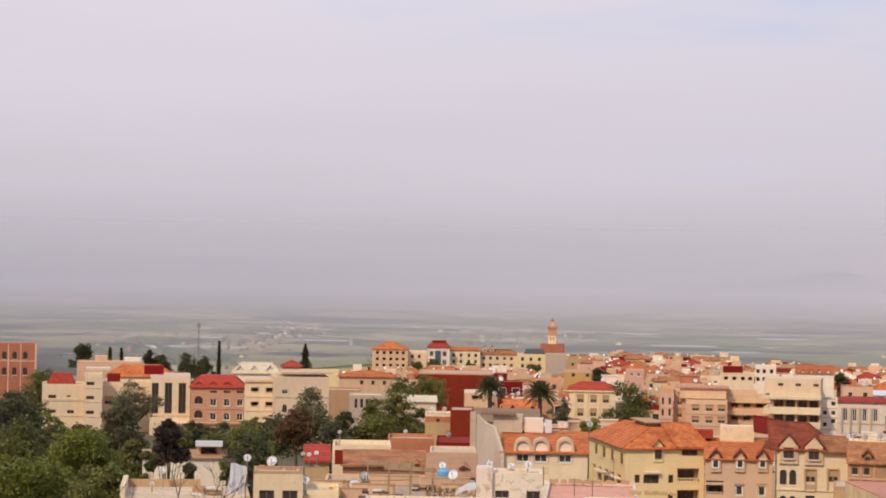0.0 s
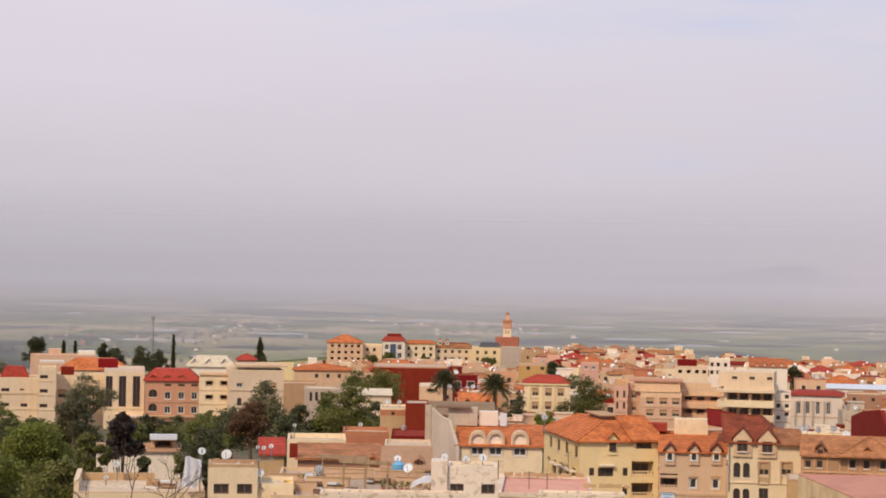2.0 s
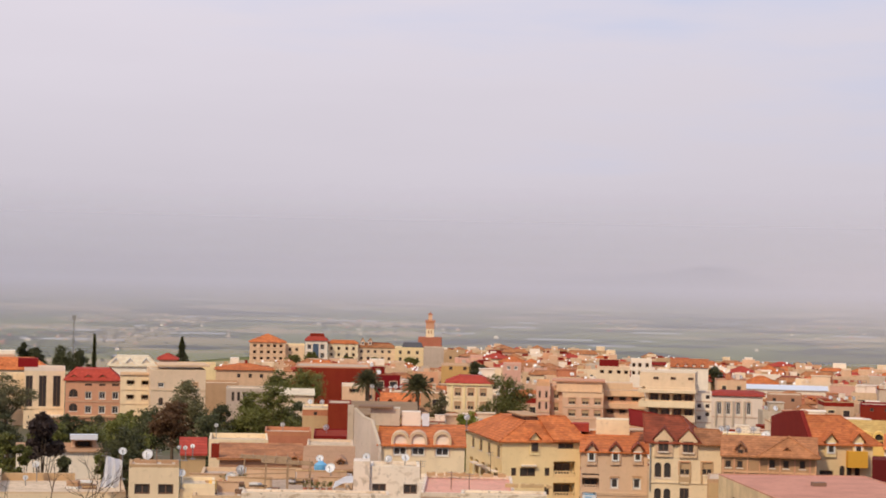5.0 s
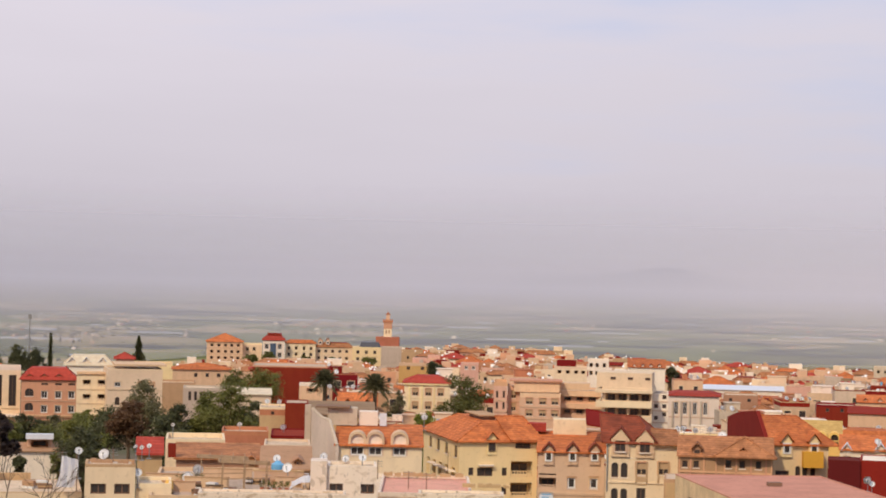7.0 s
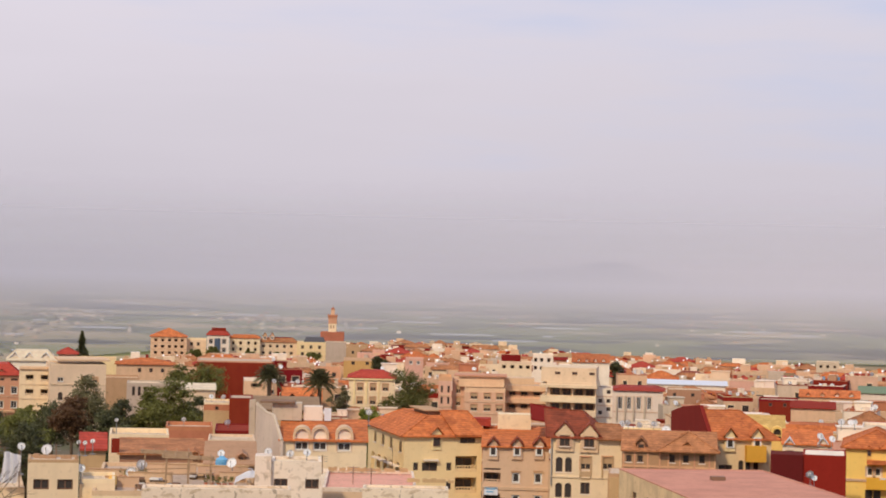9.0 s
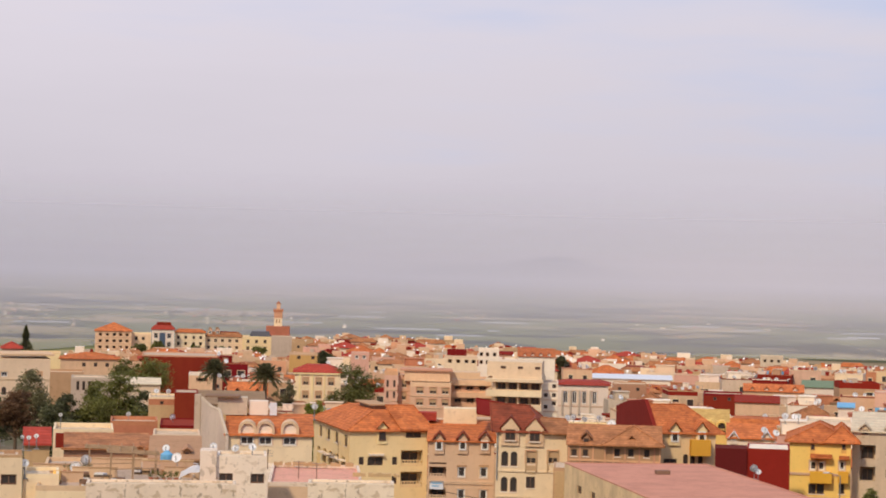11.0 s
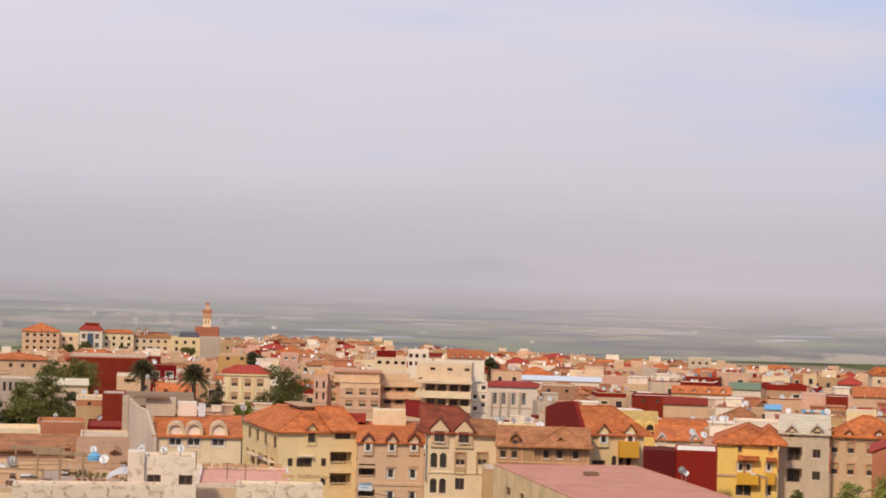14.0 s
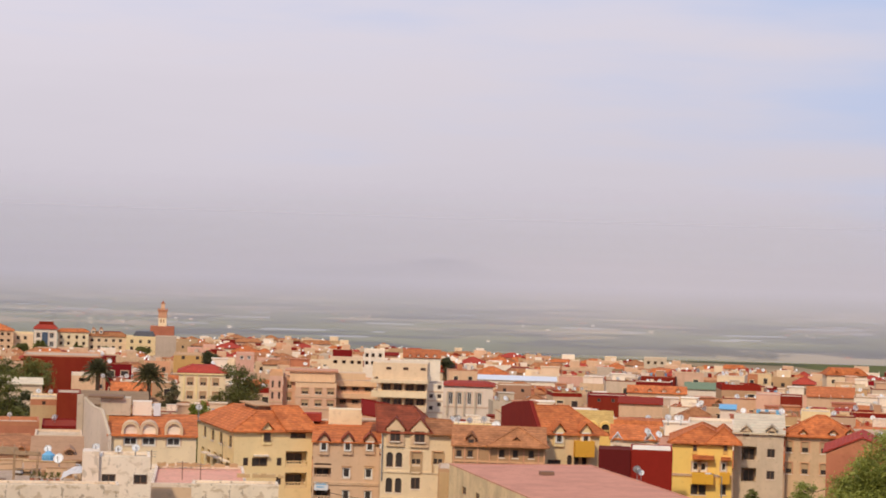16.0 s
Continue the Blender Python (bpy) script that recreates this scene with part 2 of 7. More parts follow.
def tube(bm, a, b, r0, r1=None, sides=6):
    a, b = Vector(a), Vector(b)
    r1 = r0 if r1 is None else r1
    q = (b - a).to_track_quat("Z", "Y")
    ring = []
    for p, r in ((a, r0), (b, r1)):
        ring.append([bm.verts.new(p + q @ Vector((math.cos(k * math.tau / sides) * r, math.sin(k * math.tau / sides) * r, 0))) for k in range(sides)])
    for k in range(sides):
        j = (k + 1) % sides
        bm.faces.new((ring[0][k], ring[0][j], ring[1][j], ring[1][k]))
    bm.faces.new(ring[1])
    bm.faces.new(ring[0][::-1])


def thing(name, label, category, x, y, z, yaw=0.0, group="", kind=""):
    e = new(name)
    e.matrix_basis = pose(x, y, z, 0, 0, yaw)
    return tagged(e, label, category, group, kind)


# ---- windows ----
CACHE = {}
FOOT = []


def ring_frame(bm, us, vs, y0, y1):
    """A joined frame of bars: the cells of the grid that lie on odd bars stay open."""
    pt = {}

    def at(i, j, k):
        if (i, j, k) not in pt:
            pt[i, j, k] = bm.verts.new((us[i], (y0, y1)[k], vs[j]))
        return pt[i, j, k]

    full = {(i, j) for i in range(len(us) - 1) for j in range(len(vs) - 1) if i % 2 == 0 or j % 2 == 0}
    for i, j in full:
        bm.faces.new((at(i, j, 0), at(i + 1, j, 0), at(i + 1, j + 1, 0), at(i, j + 1, 0)))
        bm.faces.new((at(i, j, 1), at(i, j + 1, 1), at(i + 1, j + 1, 1), at(i + 1, j, 1)))
        for di, dj, a, b in ((-1, 0, (i, j + 1), (i, j)), (1, 0, (i + 1, j), (i + 1, j + 1)), (0, -1, (i, j), (i + 1, j)), (0, 1, (i + 1, j + 1), (i, j + 1))):
            if (i + di, j + dj) not in full:
                bm.faces.new((at(*a, 0), at(*a, 1), at(*b, 1), at(*b, 0)))


def window_mesh(w, h, style):
    """Frame ring with mullion, its pane and its sill, once for each size."""
    key = (round(w * 5) / 5, round(h * 5) / 5, style)
    if key not in CACHE:
        W, H = max(key[0], 0.4), max(key[1], 0.4)
        f = 0.15 if style == "white" and W > 0.5 else 0.08
        us = [-W / 2, -W / 2 + f, W / 2 - f, W / 2] if W <= 0.9 else [-W / 2, -W / 2 + f, -0.04, 0.04, W / 2 - f, W / 2]
        bm = bmesh.new()
        ring_frame(bm, us, [0, f, H - f, H], -0.05, 0.05)
        frame_mat = {"white": WHITEWOOD, "shut": SHUTTER}.get(style, WOOD)
        fr = part("window", bm, frame_mat)
        bm = bmesh.new()
        box(bm, -W / 2 + f, W / 2 - f, -0.015, 0.0, f, H - f)
        gl = part("pane", bm, GLASS)
        bm = bmesh.new()
        box(bm, -W / 2 - 0.08, W / 2 + 0.08, -0.22, -0.052, -0.12, 0.0)
        sl = part("sill", bm, WHITE)
        bm = bmesh.new()
        box(bm, -W / 2 + f, W / 2 - f, -0.045, -0.017, H * 0.45, H - f)
        sh = part("shutter", bm, SHUTTER)
        bm = bmesh.new()
        ring_frame(bm, [-W / 2 - 0.14, -W / 2, W / 2, W / 2 + 0.14], [-0.02, 0.0, H, H + 0.14], -0.215, -0.162)
        tr = part("surround", bm, {"white": ROSE, "shut": SALMON}.get(style, WHITE))
        CACHE[key] = (fr.data, gl.data, sl.data, sh.data, tr.data)
        for o in (fr, gl, sl, sh, tr):
            bpy.data.objects.remove(o)
    return CACHE[key]


def put_window(parent, m, w, h, style="wood", sill=True):
    fr, gl, sl, sh, tr = window_mesh(w, h, style)
    k = (max(round(w * 5) / 5, 0.4), max(round(h * 5) / 5, 0.4))
    s = Matrix.Diagonal((w / k[0], 1, h / k[1], 1))
    ob = new("window", fr)
    ob.parent = parent
    ob.matrix_basis = m @ s
    for nm, me in (("pane", gl),) + ((("sill", sl),) if sill else ()) + ((("shutter", sh),) if style == "shut" else ()) + ((("surround", tr),) if sill and style in ("white", "shut") else ()):
        c = new(nm, me)
        c.parent = ob
    return ob


def grid(us, vs, w, h, style="wood"):
    """Openings of one size at all crossings of the columns and the rows: (middle, foot, width, height, style)."""
    return [(u, v, w, h, style) for u in us for v in vs]


def facade(bm, to, width, z0, z1, holes, parent, wall):
    """One wall face with its openings cut through. to(u, v, depth) gives the place."""
    cuts = [(max(u - w / 2, 0.05), min(u + w / 2, width - 0.05), max(v, z0 + 0.05), min(v + h, z1 - 0.05), s) for u, v, w, h, s in holes if v < z1 - 0.3 and v + h > z0 + 0.3]
    us = sorted({0.0, width, *(c[0] for c in cuts), *(c[1] for c in cuts)})
    vs = sorted({z0, z1, *(c[2] for c in cuts), *(c[3] for c in cuts)})
    for a, b in zip(us, us[1:]):
        for c, d in zip(vs, vs[1:]):
            mu, mv = (a + b) / 2, (c + d) / 2
            if not any(k[0] < mu < k[1] and k[2] < mv < k[3] for k in cuts):
                quad(bm, to(a, c, 0), to(b, c, 0), to(b, d, 0), to(a, d, 0))
    for a, b, c, d, style in cuts:
        deep = 1.3 if style in ("loggia", "deep") else 0.22
        quad(bm, to(a, c, 0), to(a, c, deep), to(b, c, deep), to(b, c, 0))
        quad(bm, to(a, d, 0), to(b, d, 0), to(b, d, deep), to(a, d, deep))
        quad(bm, to(a, c, 0), to(a, d, 0), to(a, d, deep), to(a, c, deep))
        quad(bm, to(b, c, 0), to(b, c, deep), to(b, d, deep), to(b, d, 0))
        if style == "arch":
            r, n = (b - a) / 2, 8
            arc = [(a + r - r * math.cos(math.pi * k / n), d - r + r * math.sin(math.pi * k / n)) for k in range(n + 1)]
            for p, q in zip(arc, arc[1:]):
                quad(bm, to(p[0], p[1], 0), to(q[0], q[1], 0), to(q[0], d + 0.001, 0), to(p[0], d + 0.001, 0))
                quad(bm, to(p[0], p[1], 0), to(p[0], p[1], 0.2), to(q[0], q[1], 0.2), to(q[0], q[1], 0))
        o, ou = Vector(to((a + b) / 2, c, deep - 0.06)), Vector(to((a + b) / 2 + 1, c, deep - 0.06))
        along = (ou - o).normalized()
        inward = (Vector(to((a + b) / 2, c, deep)) - o).normalized()
        m = Matrix((along, inward, Vector((0, 0, 1)))).transposed().to_4x4()
        m.translation = o
        if style in ("loggia", "deep"):
            quad(bm, to(a, c, deep), to(a, d, deep), to(b, d, deep), to(b, c, deep))
            put_window(parent, Matrix.Translation(-0.14 * inward) @ m, (b - a) * 0.72, (d - c) * 0.84, "wood", False)
            if style == "loggia":
                rail = bmesh.new()
                hh = min(0.95, (d - c) * 0.4)
                box(rail, -(b - a) / 2 + 0.03, (b - a) / 2 - 0.03, -0.05, 0.05, hh - 0.1, hh)
                box(rail, -(b - a) / 2 + 0.03, (b - a) / 2 - 0.03, -0.05, 0.05, 0.0, hh * 0.55)
                k = -(b - a) / 2 + 0.1
                while k < (b - a) / 2 - 0.1:
                    box(rail, k, k + 0.1, -0.04, 0.04, hh * 0.55, hh - 0.1)
                    k += 0.35
                ob = part("balustrade", rail, wall, parent)
                ob.matrix_basis = Matrix.Translation(-(deep - 0.14) * inward) @ m
        else:
            put_window(parent, m, b - a, d - c, style if style in ("white", "shut") else "wood", style != "slit")


# ---- roofs ----
def hip(bm, x0, x1, y0, y1, z, rise, over=0.5):
    x0, x1, y0, y1 = x0 - over, x1 + over, y0 - over, y1 + over
    w, d = x1 - x0, y1 - y0
    if w >= d:
        r = [(x0 + d / 2, (y0 + y1) / 2), (x1 - d / 2, (y0 + y1) / 2)]
        tops = ((0, 1, 9, 8), (1, 2, 9), (2, 3, 8, 9), (3, 0, 8))
    else:
        r = [((x0 + x1) / 2, y0 + w / 2), ((x0 + x1) / 2, y1 - w / 2)]
        tops = ((0, 1, 8), (1, 2, 9, 8), (2, 3, 9), (3, 0, 8, 9))
    pts = [(x0, y0, z + .16), (x1, y0, z + .16), (x1, y1, z + .16), (x0, y1, z + .16), (x0, y0, z), (x1, y0, z), (x1, y1, z), (x0, y1, z),
           (*r[0], z + .16 + rise), (*r[1], z + .16 + rise)]
    solid(bm, tops + ((4, 5, 1, 0), (5, 6, 2, 1), (6, 7, 3, 2), (7, 4, 0, 3), (7, 6, 5, 4)), pts)
    for i, j in ((0, 8), (1, 9 if w >= d else 8), (2, 9), (3, 8 if w >= d else 9), (8, 9)):
        if (Vector(pts[i]) - Vector(pts[j])).length > 0.2:
            tube(bm, pts[i], pts[j], 0.11, 0.11, 6)


def gable(bm, x0, x1, y0, y1, z, rise, along="x", over=0.4, t=0.16):
    if along == "x":
        x0, x1, y0, y1 = x0 - over * 0.4, x1 + over * 0.4, y0 - over, y1 + over
        a, b = (x0, (y0 + y1) / 2, z + rise), (x1, (y0 + y1) / 2, z + rise)
        lo = [(x0, y0, z), (x1, y0, z), (x1, y1, z), (x0, y1, z)]
        pts = lo + [a, b] + [(p[0], p[1], p[2] + t) for p in (*lo, a, b)]
        solid(bm, ((6, 7, 11, 10), (8, 9, 10, 11), (0, 4, 5, 1), (2, 5, 4, 3), (0, 1, 7, 6), (2, 3, 9, 8), (0, 6, 10, 4), (4, 10, 9, 3), (1, 5, 11, 7), (5, 2, 8, 11)), pts)
    else:
        x0, x1, y0, y1 = x0 - over, x1 + over, y0 - over * 0.4, y1 + over * 0.4
        a, b = ((x0 + x1) / 2, y0, z + rise), ((x0 + x1) / 2, y1, z + rise)
        lo = [(x0, y0, z), (x1, y0, z), (x1, y1, z), (x0, y1, z)]
        pts = lo + [a, b] + [(p[0], p[1], p[2] + t) for p in (*lo, a, b)]
        solid(bm, ((6, 10, 11, 9), (7, 8, 11, 10), (0, 3, 5, 4), (1, 4, 5, 2), (0, 4, 10, 6), (4, 1, 7, 10), (3, 9, 11, 5), (5, 11, 8, 2), (0, 6, 9, 3), (1, 2, 8, 7)), pts)


def skirt(bm, x0, x1, y0, y1, z, rise, run, over=0.45):
    """Mansard: sloping sides round a flat top."""
    lo = [(x0 - over, y0 - over), (x1 + over, y0 - over), (x1 + over, y1 + over), (x0 - over, y1 + over)]
    hi = [(x0 + run, y0 + run), (x1 - run, y0 + run), (x1 - run, y1 - run), (x0 + run, y1 - run)]
    pts = [(*p, z) for p in lo] + [(*p, z + 0.15) for p in lo] + [(*p, z + rise) for p in hi]
    solid(bm, ((3, 2, 1, 0), (8, 9, 10, 11)) + tuple((i, (i + 1) % 4, 4 + (i + 1) % 4, 4 + i) for i in range(4)) + tuple((4 + i, 4 + (i + 1) % 4, 8 + (i + 1) % 4, 8 + i) for i in range(4)), pts)
    for i in range(4):
        tube(bm, pts[4 + i], pts[8 + i], 0.1, 0.1, 6)


def lean(bm, x0, x1, y0, y1, z0, z1, t=0.16):
    """A slope that rises from front to back."""
    pts = [(x0, y0, z0), (x1, y0, z0), (x1, y1, z1), (x0, y1, z1)]
    pts += [(p[0], p[1], p[2] + t) for p in pts]
    solid(bm, ((3, 2, 1, 0), (4, 5, 6, 7), (0, 1, 5, 4), (1, 2, 6, 5), (2, 3, 7, 6), (3, 0, 4, 7)), pts)


def parapet(bm, w, d, h, tall=0.8, t=0.2):
    for a in ((0, w, 0, t), (0, w, d - t, d), (0, t, t, d - t), (w - t, w, t, d - t)):
        box(bm, *a, h, h + tall)


def dormer(parent, x, y, z, w, h, deep, wall, tile, style="white", arch=False, rise=0.7):
    """A window that stands out of a roof under its own little roof."""
    bm = bmesh.new()
    box(bm, -w / 2, w / 2, 0.06, deep, -0.4, h)
    if not arch:
        solid(bm, ((0, 1, 2), (3, 5, 4), (0, 2, 5, 3), (1, 4, 5, 2)), [(-w / 2, 0.06, h + 0.002), (w / 2, 0.06, h + 0.002), (0, 0.06, h + rise - 0.05), (-w / 2, deep, h + 0.002), (w / 2, deep, h + 0.002), (0, deep, h + rise - 0.05)])
    ob = part("dormer", bm, wall, parent)
    ob.location = (x, y, z)
    bm = bmesh.new()
    if arch:
        n, r0, r1 = 10, w / 2, w / 2 + 0.28
        prof = [(-1, 0, -0.1)] + [(-math.cos(math.pi * k / n), math.sin(math.pi * k / n), h) for k in range(n + 1)] + [(1, 0, -0.1)]
        rows = [[bm.verts.new((c * r, yy, base_z + q * r)) for yy, r in ((-0.25, r0), (-0.25, r1), (deep, r1), (deep, r0))] for c, q, base_z in prof]
        for p0, p1 in zip(rows, rows[1:]):
            for i in range(4):
                j = (i + 1) % 4
                bm.faces.new((p0[i], p1[i], p1[j], p0[j]))
        bm.faces.new(rows[0])
        bm.faces.new(rows[-1][::-1])
        face = bmesh.new()
        face.faces.new([face.verts.new((-math.cos(math.pi * k / n) * (r0 - 0.003), 0.05, h + math.sin(math.pi * k / n) * (r0 - 0.003))) for k in range(n, -1, -1)])
        part("dormer_face", face, wall, ob)
    else:
        gable(bm, -w / 2, w / 2, -0.2, deep, h, rise, "y", 0.2, 0.12)
    part("dormer_roof", bm, tile, ob)
    if not arch:
        c = put_window(ob, Matrix.Translation((0, 0.0, 0.0)), w * 0.72, h * 0.95, style, False)
    return ob


def house(name, label, x, y, yaw, w, d, h, wall, front=(), left=(), right=(), roof="flat", tile=None, rise=2.0, run=2.0, tall=0.7, zb=0.0, cap=None, group="town houses", category="house"):
    """Walls with openings on three sides, and a roof. The origin is the left foot of the front."""
    e = thing(name, label, category, x, y, zb, yaw, group)
    FOOT.append((x, y, w, d, h))
    h = h - zb
    bm = bmesh.new()
    facade(bm, lambda u, v, k: (u, k, v), w, 0.0, h, front, e, wall)
    facade(bm, lambda u, v, k: (k, d - u, v), d, 0.0, h, left, e, wall)
    facade(bm, lambda u, v, k: (w - k, u, v), d, 0.0, h, right, e, wall)
    quad(bm, (w, d, 0), (0, d, 0), (0, d, h), (w, d, h))
    quad(bm, (0, 0, h), (w, 0, h), (w, d, h), (0, d, h))
    part("wall", bm, wall, e)
    if name in ("apartment_house", "hotel", "dormer_house", "gabled_house", "balcony_house"):
        for foot in sorted({round(o[1] - 0.62, 2) for o in front}):
            if 0.5 < foot < h - 0.4 and not any(o[1] - 0.15 < foot + 0.16 and o[1] + o[3] + 0.15 > foot for o in front):
                block(e, "string_course", 0.02, w - 0.02, -0.12, -0.003, foot, foot + 0.16, IVORY if wall in (CREAM, PALE, IVORY) else ROSE)
    bm = bmesh.new()
    if roof == "hip":
        hip(bm, 0, w, 0, d, h, rise)
    elif roof == "gable_x":
        gable(bm, 0, w, 0, d, h, rise, "x")
    elif roof == "gable_y":
        gable(bm, 0, w, 0, d, h, rise, "y")
    elif roof == "skirt":
        skirt(bm, 0, w, 0, d, h, rise, run)
    elif roof == "lean":
        lean(bm, -0.2, w + 0.2, -0.4, d, h, h + rise)
    if roof == "flat":
        box(bm, 0.2, w - 0.2, 0.2, d - 0.2, h + 0.004, h + 0.06)
        part("roof", bm, tile or TERRACE, e)
        if tall > 0:
            bm = bmesh.new()
            parapet(bm, w, d, h, tall)
            part("parapet", bm, cap or wall, e)
    else:
        part("roof", bm, tile or ORANGE, e)
        if roof.startswith("gable") or roof == "lean":
            if roof == "lean":
                bm = bmesh.new()
            if roof == "gable_x":
                for a in (0.0, w - 0.2):
                    end = bmesh.new()
                    solid(end, ((0, 1, 2), (3, 5, 4), (0, 2, 5, 3), (1, 4, 5, 2)), [(a, 0, h), (a, d, h), (a, d / 2, h + rise - 0.02), (a + 0.2, 0, h), (a + 0.2, d, h), (a + 0.2, d / 2, h + rise - 0.02)])
                    part("gable_wall", end, wall, e)
            elif roof == "gable_y":
                for a in (0.0, d - 0.2):
                    end = bmesh.new()
                    solid(end, ((0, 2, 1), (3, 4, 5), (0, 3, 5, 2), (1, 2, 5, 4)), [(0, a, h), (w, a, h), (w / 2, a, h + rise - 0.02), (0, a + 0.2, h), (w, a + 0.2, h), (w / 2, a + 0.2, h + rise - 0.02)])
                    part("gable_wall", end, wall, e)
            else:
                for a in (0.0, w - 0.2):
                    solid(bm, ((0, 1, 2), (3, 5, 4), (0, 2, 5, 3)), [(a, 0, h), (a, d, h), (a, d, h + rise - 0.02), (a + 0.2, 0, h), (a + 0.2, d, h), (a + 0.2, d, h + rise - 0.02)])
                quad(bm, (w, d - 0.01, h), (0, d - 0.01, h), (0, d - 0.01, h + rise), (w, d - 0.01, h + rise))
                part("rear_wall", bm, wall, e)
    return e


def block(parent, name, x0, x1, y0, y1, z0, z1, material, label=""):
    bm = bmesh.new()
    box(bm, x0, x1, y0, y1, z0, z1)
    return part(name, bm, material, parent, label)


# ---- odd roof parts ----
def skirt_room(h, x0, x1, y0, y1, z, rise, tile):
    bm = bmesh.new()
    skirt(bm, x0, x1, y0, y1, z + 0.02, rise, 1.0, 0.1)
    return part("roof_room", bm, tile, h)


def skew_flank(h, top, wall):
    """A side wall set askew to the front; top gives the run of its upper edge."""
    bm = bmesh.new()
    for a, b in zip(top, top[1:]):
        lo = [(a[0], a[1], 0), (b[0], b[1], 0), (b[0] + 0.35, b[1], 0), (a[0] + 0.35, a[1], 0)]
        hi = [(p[0], p[1], z) for p, z in zip(lo, (a[2], b[2], b[2], a[2]))]
        solid(bm, ((3, 2, 1, 0), (4, 5, 6, 7), (0, 1, 5, 4), (1, 2, 6, 5), (2, 3, 7, 6), (3, 0, 4, 7)), lo + hi)
    part("flank_wall", bm, wall, h)
    bm = bmesh.new()
    for a, b in zip(top, top[1:]):
        tube(bm, (a[0] + 0.17, a[1], a[2] + 0.05), (b[0] + 0.17, b[1], b[2] + 0.05), 0.2, 0.2, 6)
    part("coping", bm, LEAN, h)


def slope(h, name, eave, ridge, tile, t=0.16):
    """A roof plane between its eave and its ridge, each given by two ends."""
    bm = bmesh.new()
    lo = [eave[0], eave[1], ridge[1], ridge[0]]
    pts = lo + [(p[0], p[1], p[2] + t) for p in lo]
    solid(bm, ((3, 2, 1, 0), (4, 5, 6, 7), (0, 1, 5, 4), (1, 2, 6, 5), (2, 3, 7, 6), (3, 0, 4, 7)), pts)
    tube(bm, pts[7], pts[6], 0.1, 0.1, 6)
    tube(bm, pts[4], pts[7], 0.09, 0.09, 6)
    tube(bm, pts[5], pts[6], 0.09, 0.09, 6)
    part(name, bm, tile, h)


def cross_gable(h, u, u2, z):
    """A hipped bay that steps forward over the wide window."""
    bm = bmesh.new()
    hip(bm, u2 - 1.6, u2 + 1.6, -0.1, 9.0, z + 0.06, 1.75, 0.5)
    part("bay_roof", bm, ORANGE, h)


def steep_gable(h, u, z, w, wall, tile):
    """A pointed wall gable that rises through the eaves, with its window."""
    bm = bmesh.new()
    s = w / 2
    solid(bm, ((0, 1, 2, 3, 4), (9, 8, 7, 6, 5), (0, 4, 9, 5), (1, 6, 7, 2), (2, 7, 8, 3), (3, 8, 9, 4)),
          [(u - s, -0.25, z - 0.6), (u + s, -0.25, z - 0.6), (u + s, -0.25, z + 1.3), (u, -0.25, z + 2.5), (u - s, -0.25, z + 1.3), (u - s, 4, z - 0.6), (u + s, 4, z - 0.6), (u + s, 4, z + 1.3), (u, 4, z + 2.5), (u - s, 4, z + 1.3)])
    ob = part("gable_wall", bm, wall, h)
    bm = bmesh.new()
    gable(bm, u - s, u + s, -0.3, 4.5, z + 1.27, 1.25, "y", 0.2, 0.14)
    part("gable_roof", bm, tile, ob)
    put_window(ob, Matrix.Translation((u, -0.28, z + 0.0)), w * 0.55, 1.2, "wood", True)
    block(ob, "window_surround", u - w * 0.40, u - w * 0.31, -0.36, -0.252, z - 0.1, z + 1.35, ROSE)
    block(ob, "window_surround", u + w * 0.31, u + w * 0.40, -0.36, -0.252, z - 0.1, z + 1.35, ROSE)


def hip_wing(h, x0, x1, z, tile):
    bm = bmesh.new()
    hip(bm, x0, x1, -0.6, 6.0, z + 0.05, 1.9, 0.4)
    part("wing_roof", bm, tile, h)


def red_flank(h, z, d, rise):
    """A tall fire wall along the side, with a level top part behind the ridge."""
    bm = bmesh.new()
    x0, x1 = -0.75, -0.3
    prof = [(-0.3, 0), (d + 12, 0), (d + 12, z + rise - 1.6), (d + 4, z + rise - 0.5), (d / 2, z + rise + 0.3), (-0.3, z + 0.2)]
    a, b = [(x0, y, k) for y, k in prof], [(x1, y, k) for y, k in prof]
    solid(bm, ((5, 4, 3, 2, 1, 0), (6, 7, 8, 9, 10, 11), (0, 6, 11, 5), (5, 11, 10, 4), (4, 10, 9, 3), (3, 9, 8, 2), (2, 8, 7, 1)), a + b)
    part("fire_wall", bm, MAROON, h)


def window_row(h, u0, u1, y, z, n, w, ht):
    for k in range(n):
        put_window(h, Matrix.Translation((u0 + (u1 - u0) * k / (n - 1), y - 0.06, z)), w, ht, "wood", False)


# ---- ground, fields and haze ----
def height(x, y):
    """The terrace under the camera, its slope, then the level town."""
    s = min(max((y - 3) / 37, 0), 1)
    s2 = min(max((y - 60) / 140, 0), 1)
    s3 = min(max((y - 500) / 360, 0), 1)
    s4, west = min(max((y - 610) / 480, 0), 1), min(max((-x / max(y, 1) - 0.135) / 0.05, 0), 1)
    return -26.0 * west * s4 - 5.0 * s3 * s3 * (3 - 2 * s3) + 31.4 - 23.4 * s * s * (3 - 2 * s) - 8.0 * s2 * s2 * (3 - 2 * s2)


FALL = ((880, -5.0), (1060, -5.5), (1300, -31.0), (1450, -33.0), (1700, -19.0), (2000, -14.0), (2500, -8.0), (3100, -2.0), (3800, 5.0), (4880, 18.0))


